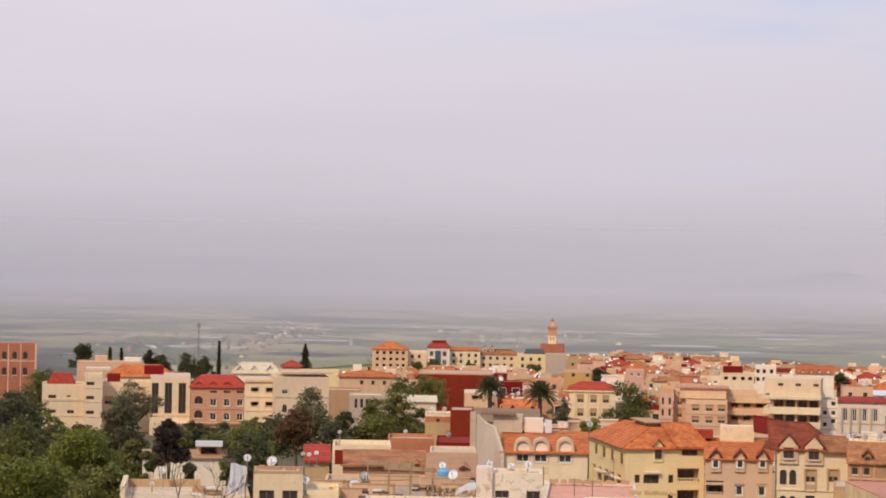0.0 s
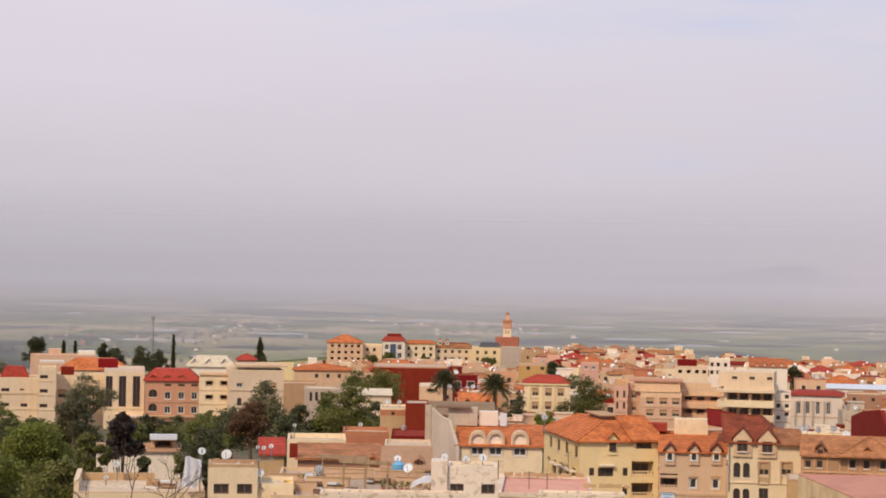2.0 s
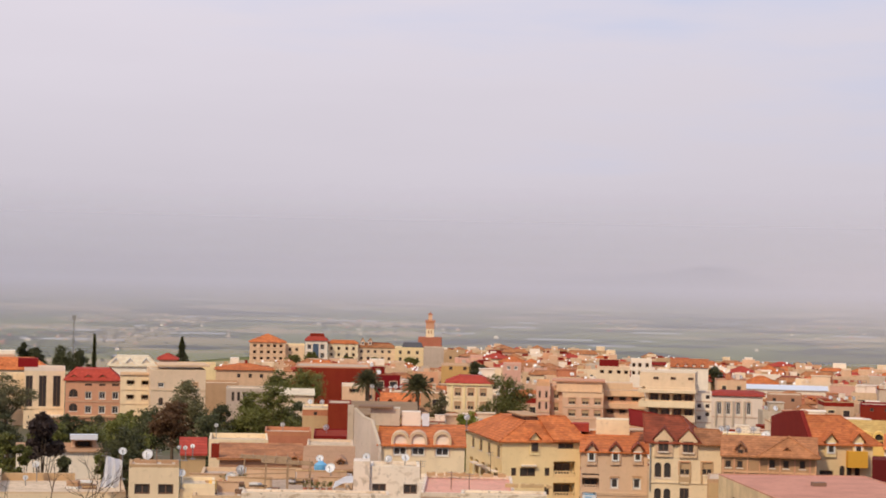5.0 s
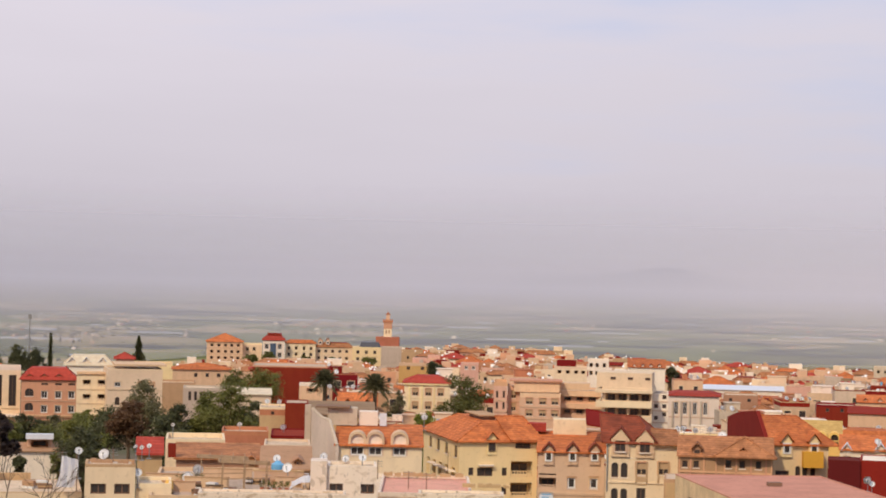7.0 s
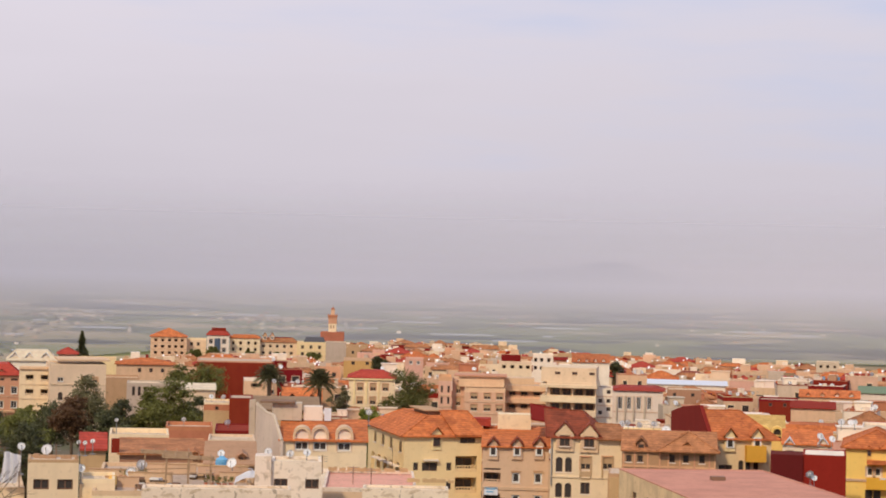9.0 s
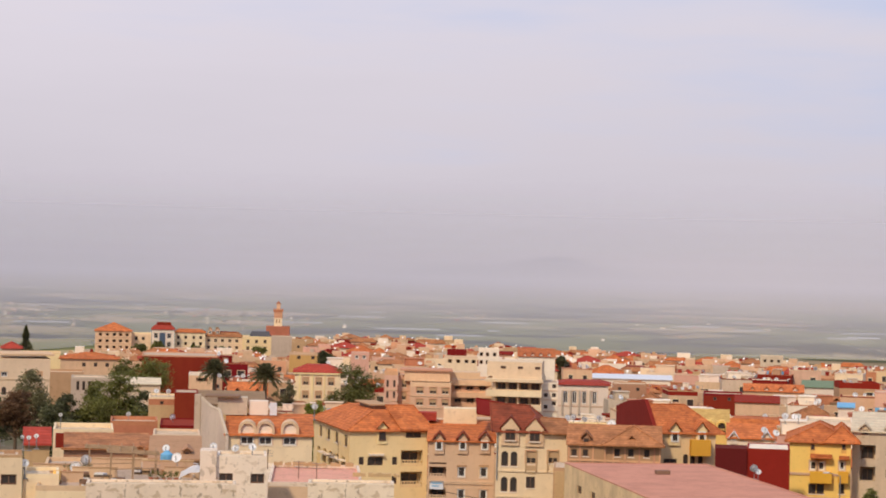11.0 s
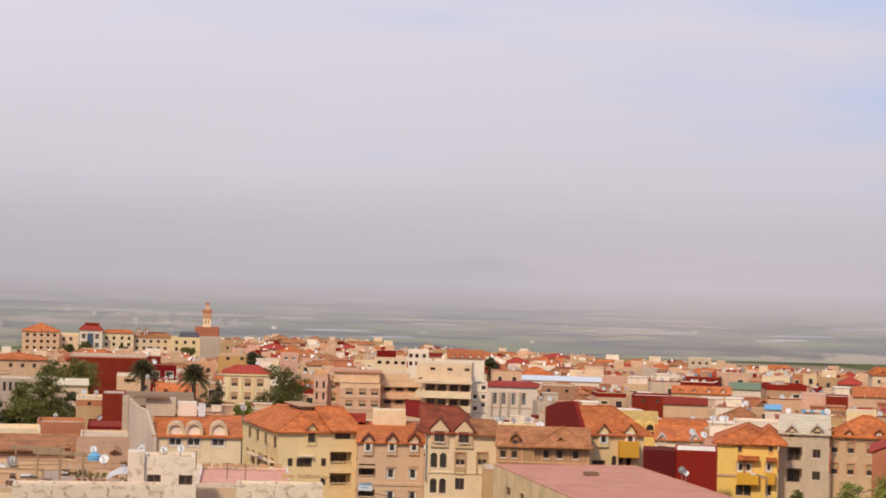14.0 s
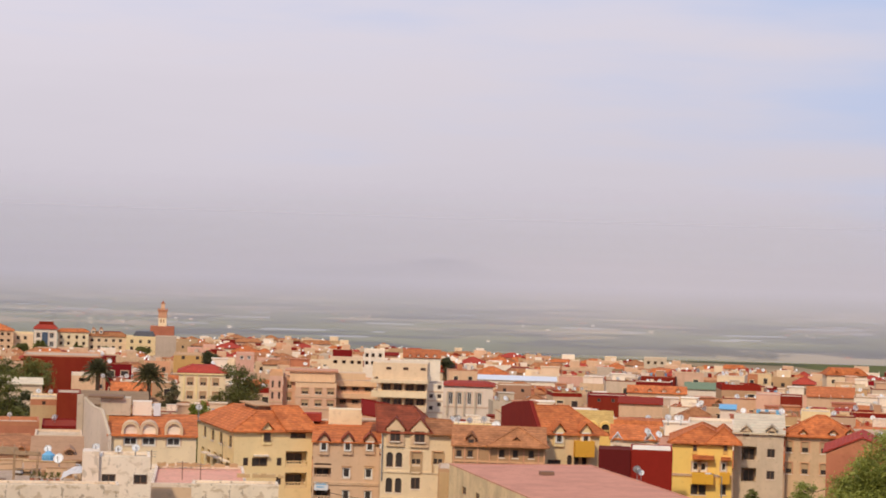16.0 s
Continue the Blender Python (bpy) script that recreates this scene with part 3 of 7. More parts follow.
def plain_z(y):
    """Height of the plain, which rises slowly towards the far hills."""
    return float(np.interp(y, [p[0] for p in FALL], [p[1] for p in FALL]))


FIELD, fn, fl, fb = base("patchwork_fields", 0.95)


def patches(size, depth, turn, ramp):
    """Fields as irregular cells of the given size in metres, each with one crop's colour."""
    co, mp, vor = fn.new("ShaderNodeTexCoord"), fn.new("ShaderNodeMapping"), fn.new("ShaderNodeTexVoronoi")
    mp.inputs["Scale"].default_value, mp.inputs["Rotation"].default_value = (1 / size, 1 / depth, 1), (0, 0, turn)
    vor.inputs["Scale"].default_value, vor.voronoi_dimensions = 1.0, "2D"
    fl.new(co.outputs["Object"], mp.inputs[0])
    fl.new(mp.outputs[0], vor.inputs["Vector"])
    sep, out = fn.new("ShaderNodeSeparateColor"), fn.new("ShaderNodeValToRGB")
    fl.new(vor.outputs["Color"], sep.inputs[0])
    out.color_ramp.interpolation = "CONSTANT"
    for i, (pos, rgb) in enumerate(ramp):
        el_ = out.color_ramp.elements[0] if i == 0 else out.color_ramp.elements.new(pos)
        el_.position, el_.color = pos, (*rgb, 1)
    out.color_ramp.elements.remove(out.color_ramp.elements[-1])
    fl.new(sep.outputs[0], out.inputs[0])
    return out.outputs[0]


crops = ((0.0, (0.148, 0.157, 0.042)), (0.22, (0.36, 0.265, 0.14)), (0.40, (0.06, 0.062, 0.028)), (0.55, (0.215, 0.207, 0.072)), (0.72, (0.48, 0.34, 0.20)), (0.84, (0.10, 0.10, 0.04)))
f_small, f_large = patches(70, 95, 0.2, crops), patches(430, 300, -0.15, crops)
f_c = mixed(fn, fl, remap(fn, fl, noise_of(fn, fl, 0.004, 3), 0.4, 0.6, 0.15, 0.7), f_small, f_large)
f_c = mixed(fn, fl, remap(fn, fl, noise_of(fn, fl, 0.004, 6, (0.4, 1.0, 1)), 0.50, 0.60, 0, 0.4), f_c, (0.142, 0.145, 0.053))
f_c = mixed(fn, fl, remap(fn, fl, noise_of(fn, fl, 0.007, 6, (0.3, 1.0, 1)), 0.58, 0.64, 0, 0.7), f_c, (0.48, 0.37, 0.22))
f_c = mixed(fn, fl, remap(fn, fl, noise_of(fn, fl, 0.020, 6, (0.35, 0.6, 1)), 0.57, 0.61, 0, 0.9), f_c, (0.026, 0.030, 0.017))
fl.new(f_c, fb.inputs["Base Color"])
EARTH, en, el, eb = base("dusty_earth", 0.95)
el.new(mixed(en, el, remap(en, el, noise_of(en, el, 0.08, 6), 0.35, 0.7, 0, 1), (0.16, 0.13, 0.09), (0.09, 0.10, 0.05)), eb.inputs["Base Color"])

bm = bmesh.new()
ys = [-3000, -600, -200, -60, 0, 3, 8, 14, 20, 27, 34, 40, 60, 80, 100, 120, 140, 160, 180, 200, 260, 400, 500, 560, 620, 680, 740, 800, 880]
xs = [-3000, -900, -300, -120, -60, -30, 0, 30, 60, 120, 300, 900, 3000]
g = [[bm.verts.new((x, y, height(x, y))) for x in xs] for y in ys]
far = [[bm.verts.new((x, y, z + height(x, y) - height(0, y) if y < 1200 else z)) for x in xs] for y, z in FALL]
for r in (g,):
    for j in range(len(ys) - 1):
        for i in range(len(xs) - 1):
            bm.faces.new((r[j][i], r[j][i + 1], r[j + 1][i + 1], r[j + 1][i]))
for j in range(len(FALL) - 1):
    for i in range(len(xs) - 1):
        bm.faces.new((far[j][i], far[j][i + 1], far[j + 1][i + 1], far[j + 1][i])).material_index = 1
ground = part("ground", bm, EARTH)
ground.data.materials.append(FIELD)
tagged(ground, "earth streets of the town running into a plain of green and tan fields", "ground", kind="structure")

# sheet beyond the town, haze painted into its opacity, densest for low sight lines
HAZE, hn, hl, hb = base("painted_haze", 1.0)
hn.remove(hb)
h_co, h_sep = hn.new("ShaderNodeNewGeometry"), hn.new("ShaderNodeSeparateXYZ")
hl.new(h_co.outputs["Position"], h_sep.inputs[0])
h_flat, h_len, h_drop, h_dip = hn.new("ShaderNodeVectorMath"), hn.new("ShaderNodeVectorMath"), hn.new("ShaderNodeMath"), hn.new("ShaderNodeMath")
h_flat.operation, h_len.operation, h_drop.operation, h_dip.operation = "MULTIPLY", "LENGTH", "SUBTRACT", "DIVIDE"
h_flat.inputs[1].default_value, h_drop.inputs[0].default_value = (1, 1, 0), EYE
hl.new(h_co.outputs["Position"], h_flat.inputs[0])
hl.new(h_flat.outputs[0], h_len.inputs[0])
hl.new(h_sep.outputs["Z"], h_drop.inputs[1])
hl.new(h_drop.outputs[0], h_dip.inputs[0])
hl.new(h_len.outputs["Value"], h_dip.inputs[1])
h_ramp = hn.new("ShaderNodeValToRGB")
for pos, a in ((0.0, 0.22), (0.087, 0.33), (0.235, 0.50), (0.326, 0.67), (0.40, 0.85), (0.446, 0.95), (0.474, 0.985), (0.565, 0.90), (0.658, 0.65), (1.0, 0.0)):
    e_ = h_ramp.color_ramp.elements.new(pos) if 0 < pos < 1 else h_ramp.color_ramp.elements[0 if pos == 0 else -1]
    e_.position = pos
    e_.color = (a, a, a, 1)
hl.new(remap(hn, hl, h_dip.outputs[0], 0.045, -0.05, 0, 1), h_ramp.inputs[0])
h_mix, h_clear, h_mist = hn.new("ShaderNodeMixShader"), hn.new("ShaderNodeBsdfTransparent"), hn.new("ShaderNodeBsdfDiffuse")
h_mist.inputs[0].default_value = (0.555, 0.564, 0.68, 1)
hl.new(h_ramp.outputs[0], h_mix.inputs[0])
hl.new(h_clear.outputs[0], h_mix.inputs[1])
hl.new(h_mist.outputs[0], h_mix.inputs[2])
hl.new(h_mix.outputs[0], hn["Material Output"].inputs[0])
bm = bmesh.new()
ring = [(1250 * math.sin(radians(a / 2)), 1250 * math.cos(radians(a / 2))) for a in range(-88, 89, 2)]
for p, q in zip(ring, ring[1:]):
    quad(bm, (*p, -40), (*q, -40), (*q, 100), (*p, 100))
haze = tagged(part("backdrop", bm, HAZE), "curved sheet painted as pale lilac grey haze over the plain", "backdrop", kind="structure")


# faint eastern hills in the haze, haze tint also painted into their colour
HILL = plain("haze_tinted_hillside", (0.18, 0.20, 0.26), 1.0)
bm = bmesh.new()
rh, last = random.Random(8), None
for k in range(121):
    a = -8 + k * 0.2
    top = 62 * math.exp(-((a - 6.0) / 1.9) ** 2) + 38 * math.exp(-((a - 2.5) / 2.6) ** 2) + 22 * math.exp(-((a - 10) / 2.2) ** 2) + 4 * noise.noise((a * 0.9, 0, 0))
    x, y = 4700 * math.tan(radians(a)), 4700
    here = [bm.verts.new((x, y, 14)), bm.verts.new((x, y + 60, 14 + max(top * 0.7, 0))), bm.verts.new((x, y + 130, 14 + max(top + 6, 0)))]
    if last:
        for i in range(2):
            bm.faces.new((last[i], here[i], here[i + 1], last[i + 1]))
    last = here
tagged(part("distant_hills", bm, HILL, smooth=True), "faint hills far beyond the plain, painted haze blue grey", "hills", kind="structure")


# ---- trees ----
def crown(bm, rnd, blobs, count, size, flat=1.0):
    """Leaf sprays scattered in a few lobes, for pot plants and far clumps."""
    total = sum(r ** 2 for *_, r in blobs)
    for cx, cy, cz, r in blobs:
        for _ in range(int(count * r * r / total)):
            v = Vector((rnd.gauss(0, 1), rnd.gauss(0, 1), rnd.gauss(0, 1))).normalized() * r * (rnd.random() ** 0.4) * rnd.uniform(0.8, 1.15)
            p = Vector((cx + v.x, cy + v.y, cz + v.z * flat))
            a, b = Vector((rnd.gauss(0, 1), rnd.gauss(0, 1), rnd.gauss(0, .6))).normalized(), Vector((rnd.gauss(0, 1), rnd.gauss(0, 1), rnd.gauss(0, 1)))
            b = a.cross(b).normalized()
            s = size * rnd.uniform(0.6, 1.4)
            quad(bm, p - a * s, p - b * s * 0.5, p + a * s, p + b * s * 0.5)


def leaf_cloud(name, material, parent, seed, blobs, count, size):
    """Many small leaves on twig clumps round the lobes, with gaps between the clumps."""
    rng = np.random.default_rng(seed)
    total, spots = sum(r * r for *_, r in blobs), []
    for cx, cy, cz, r in blobs:
        n = max(int(count * r * r / total), 40)
        k = max(n // 45, 6)
        way = rng.normal(size=(k, 3))
        way /= np.linalg.norm(way, axis=1)[:, None]
        twigs = np.array((cx, cy, cz)) + way * (r * rng.uniform(0.45, 1.12, (k, 1))) * np.array((1, 1, 0.85))
        pick = rng.integers(0, k, n)
        spots.append(twigs[pick] + rng.normal(size=(n, 3)) * (r * 0.25) * np.array((1, 1, 0.6)))
    p = np.concatenate(spots)
    a = rng.normal(size=p.shape) * np.array((1, 1, 0.6))
    a /= np.linalg.norm(a, axis=1)[:, None]
    b = np.cross(a, rng.normal(size=p.shape))
    b /= np.linalg.norm(b, axis=1)[:, None]
    s = size * rng.uniform(0.55, 1.4, (len(p), 1))
    v = np.stack((p - a * s, p - b * s * 0.5, p + a * s, p + b * s * 0.5), axis=1).reshape(-1, 3)
    me = bpy.data.meshes.new(name)
    me.from_pydata(v.tolist(), [], np.arange(len(v)).reshape(-1, 4).tolist())
    me.materials.append(material)
    ob = new(name, me)
    ob.parent = parent
    return ob


def tree(name, label, x, y, z, tall, wide, leaf, seed, count=2600, lobes=15, bare=0.35, size=0.28):
    rnd = random.Random(seed)
    e = thing(name, label, "tree", x, y, z, group="trees")
    bm, blobs = bmesh.new(), []
    lean_x, lean_y = rnd.uniform(-0.05, 0.05) * tall, rnd.uniform(-0.05, 0.05) * tall
    fork = Vector((lean_x, lean_y, tall * rnd.uniform(0.3, 0.42)))
    tube(bm, (0, 0, -0.5), fork, wide * 0.04 + 0.1, wide * 0.028 + 0.06, 8)
    for k in range(lobes):
        a, rr = k * 2.4 + rnd.random() * 0.9, wide * 0.5 * math.sqrt((k + 0.4) / lobes) * rnd.uniform(0.55, 1.0)
        zc = tall * (bare + (0.96 - bare) * rnd.uniform(0.15, 1.0) * (1 - 0.45 * (rr / (wide * 0.5)) ** 2))
        c = Vector((lean_x + math.cos(a) * rr, lean_y + math.sin(a) * rr, zc))
        blobs.append((*c, wide * rnd.uniform(0.13, 0.24)))
        mid_way = fork.lerp(c, 0.5) + Vector((0, 0, -0.06 * tall * rnd.random()))
        tube(bm, fork, mid_way, wide * 0.016 + 0.04, wide * 0.010 + 0.03, 5)
        tube(bm, mid_way, c, wide * 0.010 + 0.03, 0.02, 5)
        for _ in range(3):
            tip = c + Vector((rnd.gauss(0, 1), rnd.gauss(0, 1), rnd.gauss(0.4, 0.8))).normalized() * wide * 0.17
            tube(bm, c, tip, 0.03, 0.01, 3)
    blobs.append((lean_x, lean_y, tall * 0.85, wide * 0.17))
    blobs.append((lean_x, lean_y, tall * (bare + 0.55 * (1 - bare)), wide * 0.31))
    up = tall / max(c[2] + c[3] * 0.85 for c in blobs)
    for v in bm.verts:
        v.co.z *= up if v.co.z > 0 else 1
    blobs = [(a, b, c * up, r) for a, b, c, r in blobs]
    part("trunk", bm, BARK, e)
    leaf_cloud("crown", leaf, e, seed, blobs, int(count * 3.8), size * 0.72)
    return e


def spire(name, label, x, y, z, tall, wide, leaf, seed, count=2200, power=0.6):
    """Cypress or conifer: a tapering column of sprays."""
    rnd = random.Random(seed)
    e = thing(name, label, "tree", x, y, z, group="trees")
    bm = bmesh.new()
    tube(bm, (0, 0, -0.5), (0, 0, tall * 0.9), 0.25, 0.05, 6)
    part("trunk", bm, BARK, e)
    bm = bmesh.new()
    for _ in range(count):
        k, a0 = rnd.random(), rnd.random() * math.tau
        r = wide / 2 * ((1 - k) ** power) * rnd.uniform(0.35, 1.0) * (0.8 + 0.3 * math.sin(k * 23 + a0 * 2)) + 0.05
        a = a0
        p = Vector((math.cos(a) * r, math.sin(a) * r, tall * (0.08 + 0.92 * k)))
        out = Vector((math.cos(a), math.sin(a), rnd.uniform(-0.2, 0.9))).normalized()
        side = out.cross(Vector((rnd.gauss(0, 1), rnd.gauss(0, 1), rnd.gauss(0, 1)))).normalized()
        s = rnd.uniform(0.2, 0.5)
        quad(bm, p - out * s, p - side * s * 0.4, p + out * s, p + side * s * 0.4)
    part("crown", bm, leaf, e)
    return e


def palm(x, y, z, tall, seed):
    rnd = random.Random(seed)
    e = thing("palm_tree", "date palm with a full dark green head of fronds", "tree", x, y, z, group="palms")
    bm = bmesh.new()
    tube(bm, (0, 0, -0.5), (0.2, 0, tall), 0.45, 0.35, 9)
    part("trunk", bm, BARK, e)
    for k in range(64):
        a, up = k * 2.39996, 1.45 - 2.1 * k / 64
        bm = bmesh.new()
        p, v = Vector((0.2, 0, tall)), Vector((math.cos(a) * math.cos(up), math.sin(a) * math.cos(up), math.sin(up)))
        side = Vector((-math.sin(a), math.cos(a), 0))
        prev = None
        for j in range(9):
            t = j / 8
            q = p + v * 2.9 * t + Vector((0, 0, -0.9 * t * t))
            if prev is not None:
                for s in (-1, 1):
                    for i in range(2):
                        o = prev.lerp(q, i / 2)
                        w = 0.75 * (1 - abs(t - 0.4)) * rnd.uniform(0.8, 1.1)
                        quad(bm, o, o + v * 0.16, o + side * s * w + v * 0.5 + Vector((0, 0, -0.25)), o + side * s * w * 0.9 + v * 0.38 + Vector((0, 0, -0.3)))
                tube(bm, prev, q, 0.035, 0.03, 3)
            prev = q
        part("frond", bm, PALM, e)
    return e


# ---- satellite dishes ----
def dish_proto(r):
    e = thing("satellite_dish", "white satellite dish on a short steel mast", "satellite dish", 0, 0, -50, group="satellite dishes")
    bm = bmesh.new()
    rings = []
    for k in range(4):
        a, dp = r * k / 3, 0.22 * r * (k / 3) ** 2
        rings.append([bm.verts.new((a * math.cos(j * math.tau / 14), -0.12 - dp, a * math.sin(j * math.tau / 14))) for j in range(14)] if k else [bm.verts.new((0, -0.12, 0))])
    for j in range(14):
        i = (j + 1) % 14
        bm.faces.new((rings[0][0], rings[1][j], rings[1][i]))
        for k in (1, 2):
            bm.faces.new((rings[k][j], rings[k + 1][j], rings[k + 1][i], rings[k][i]))
    bmesh.ops.solidify(bm, geom=bm.faces[:], thickness=0.03)
    bowl = part("bowl", bm, DISHWHITE, e, smooth=True)
    bowl.rotation_euler = (radians(-28), 0, 0)
    bm = bmesh.new()
    tube(bm, (0, -0.12, -r * 0.9), (0, -r * 1.0, -0.05), 0.025)
    box(bm, -0.05, 0.05, -r * 1.1, -r * 0.95, -0.09, 0.05)
    part("feed_arm", bm, STEEL, bowl)
    bm = bmesh.new()
    tube(bm, (0, 0.0, -1.0), (0, 0, 0.05), 0.04)
    box(bm, -0.2, 0.2, -0.2, 0.2, -1.02, -0.97)
    part("mast", bm, STEEL, e)
    return e


DISHES = {}


def dish(x, y, z, r, mast=1.0, turn=None):
    key = round(max(r, 0.25) * 10) / 10
    if key not in DISHES:
        DISHES[key] = dish_proto(key)
        ob = DISHES[key]
        ob.matrix_basis = pose(x, y, z, 0, 0, -10 if turn is None else turn)
    else:
        ob = copy_thing(DISHES[key], pose(x, y, z, 0, 0, random.uniform(-30, 20) if turn is None else turn))
    for c in ob.children:
        if c.name.startswith("mast"):
            c.scale = (1, 1, mast)
    return ob


def tank(x, y, z, material=BLUE, label="blue plastic water tank"):
    e = thing("water_tank", label, "tank", x, y, z, group="water tanks")
    bm = bmesh.new()
    tube(bm, (0, 0, 0), (0, 0, 1.1), 0.5, 0.5, 14)
    tube(bm, (0, 0, 1.1), (0, 0, 1.3), 0.48, 0.2, 14)
    for k in (0.25, 0.55, 0.85):
        tube(bm, (0, 0, k), (0, 0, k + 0.05), 0.53, 0.53, 14)
    part("barrel", bm, material, e)
    bm = bmesh.new()
    tube(bm, (0, 0, 1.3), (0, 0, 1.36), 0.22, 0.2, 10)
    part("lid", bm, material, e)
    return e



# ---- houses ----
# brick block and the houses behind the park
h = house('unfinished_house', 'unfinished red brick house with pale concrete bands', -173.3, 520.0, 17.6, 15.23, 14.0, 15.90, BRICKY, front=grid([7.07, 9.74, 12.55], [12.33, 8.1], 1.18, 2.06, 'arch'), tall=0.50)
block(h, 'concrete_band', 0.09, 15.32, -0.06, 0.00, 11.71, 12.01, ROSE)
block(h, 'column', 15.08, 15.52, -0.10, 0.30, 2.68, 16.48, ROSE)
block(h, 'column', 7.96, 8.26, -0.08, 0.00, 2.65, 16.40, ROSE)
block(h, 'column', 11.22, 11.51, -0.08, 0.00, 2.66, 16.44, ROSE)
h = house('apartment_house', 'cream rendered apartment house with small dark windows', -126.7, 424.0, 16, 9.05, 12.0, 10.77, CREAM, front=grid([2.17], [7.94, 4.75], 1.68, 0.72, 'slit') + grid([5.66], [8.2], 0.84, 0.36, 'slit') + grid([6.15], [4.65], 1.44, 0.72, 'slit'), tall=0.25)
skirt_room(h, 1.1, 6.99, 0.6, 7.0, 10.77, 2.5, REDTILE)
h = house('apartment_house', 'cream rendered stair wing with dark slit windows', -117.0, 423.0, 15.2, 3.73, 14.0, 12.70, CREAM, front=grid([1.2], [11.0, 7.95, 4.78], 1.67, 0.72, 'slit'), tall=0.50)
block(h, 'roof_slab', 0.21, 5.39, -0.30, 5.00, 14.31, 14.80, WHITE)
h = house('apartment_house', 'tan rendered house wing with roller shutters', -116.5, 436.0, 14.3, 10.70, 12.0, 10.30, CREAM, front=grid([1.36, 5.34], [6.16, 2.89], 1.73, 1.73, 'shut'), tall=0.90)
block(h, 'roof_room', 0.94, 3.81, 2.00, 6.00, 10.83, 12.85, MAROON)
h = house('house', 'cream villa with long orange tiled roof', -132.5, 500.0, 13.9, 17.14, 12.0, 9.21, CREAM, roof='skirt', rise=3.02, tile=ORANGE, run=4.00)
dormer(h, 5.40, 1.20, 9.12, 1.41, 0.71, 3.00, PALE, ORANGE, 'white')
dormer(h, 11.70, 1.20, 9.19, 1.41, 0.71, 3.00, PALE, ORANGE, 'white')
h = house('house', 'tan villa behind the houses with flat roof', -157.3, 560.0, 14.8, 18.22, 14.0, 10.03, PEACH, tall=0.50)
block(h, 'roof_room', 5.04, 8.57, 3.00, 8.00, 10.55, 12.18, PEACH)
block(h, 'roof_slab', 13.40, 18.22, 1.00, 8.00, 10.72, 11.70, WHITE)
h = house('apartment_house', 'cream apartment house with tall dark stair windows', -104.3, 430.0, 13.1, 8.71, 12.0, 12.51, CREAM, front=grid([3.98, 6.99], [4.81], 1.58, 6.69, 'slit') + grid([1.1], [4.77], 1.46, 6.69, 'slit'), tall=0.70, cap=WHITE)
block(h, 'awning', 2.53, 8.79, -2.20, 0.00, 2.58, 3.08, WHITE)
block(h, 'roof_room', -1.42, 2.89, 3.00, 8.00, 13.16, 15.03, RED)
h = house('apartment_house', 'salmon apartment house with red mansard and arched loggias', -93.9, 424.0, 11.7, 11.51, 13.0, 10.89, SALMON, front=grid([1.69], [7.44, 4.4], 1.80, 1.68, 'arch') + grid([4.84, 7.74, 10.53], [7.02, 3.98], 1.32, 1.56, 'white') + grid([4.84, 7.74, 10.53], [9.82], 1.44, 0.48, 'slit'), roof='skirt', rise=2.46, tile=REDTILE, run=2.20)
dormer(h, 1.69, 0.30, 10.83, 1.44, 0.72, 2.50, SALMON, REDTILE, 'white', rise=0.60)
dormer(h, 4.71, 0.30, 10.87, 1.44, 0.72, 2.50, SALMON, REDTILE, 'white', rise=0.60)
dormer(h, 7.75, 0.30, 10.90, 1.44, 0.72, 2.50, SALMON, REDTILE, 'white', rise=0.60)
block(h, 'cornice', 0.15, 11.65, -0.35, 0.00, 2.98, 3.35, BROWN)
h = house('apartment_house', 'cream apartment house with dark recessed loggias', -78.3, 404.0, 10.5, 6.22, 13.0, 13.02, CREAM, front=grid([2.07, 5.07], [10.89, 8.0], 1.60, 1.37, 'loggia'), tall=0.40)
block(h, 'cornice', -0.01, 6.22, -0.40, 0.00, 13.42, 13.89, PEACH)
h = house('apartment_house', 'cream apartment block with flat slab roof', -71.0, 398.0, 13.3, 10.94, 15.0, 14.59, CREAM, front=grid([2.05], [11.33], 1.24, 0.90, 'white') + grid([2.05], [7.69], 0.90, 1.58, 'arch') + grid([6.6, 8.89], [11.27, 8.31], 0.90, 1.01, 'shut'), right=grid([5, 10], [9], 1.00, 1.00, 'slit'), tall=0.30)
block(h, 'roof_slab', 1.46, 11.73, -0.40, 14.00, 15.47, 15.81, BEIGE)
h = house('house', 'white gabled houses with a row of white dormer roofs', -93.9, 470.0, 10.6, 11.27, 12.0, 12.08, WHITE, roof='skirt', rise=2.48, tile=CREAMTILE, run=2.00, tall=0.30)
dormer(h, 1.60, 0.30, 12.28, 1.86, 0.40, 3.00, WHITE, SHEET, 'white', rise=1.33)
dormer(h, 4.95, 0.30, 12.33, 1.86, 0.40, 3.00, WHITE, SHEET, 'white', rise=1.33)
dormer(h, 8.72, 0.30, 12.38, 1.86, 0.40, 3.00, WHITE, SHEET, 'white', rise=1.33)
h = house('house', 'low red roofed house beyond the cream block', -90.8, 520.0, 9.6, 4.74, 10.0, 11.86, PEACH, roof='hip', rise=1.40, tile=REDTILE, tall=0.30)
h = house('house', 'pale yellow low building with a long flat roof', -89.6, 540.0, 8.9, 10.78, 10.0, 9.86, PALE, tall=0.40)
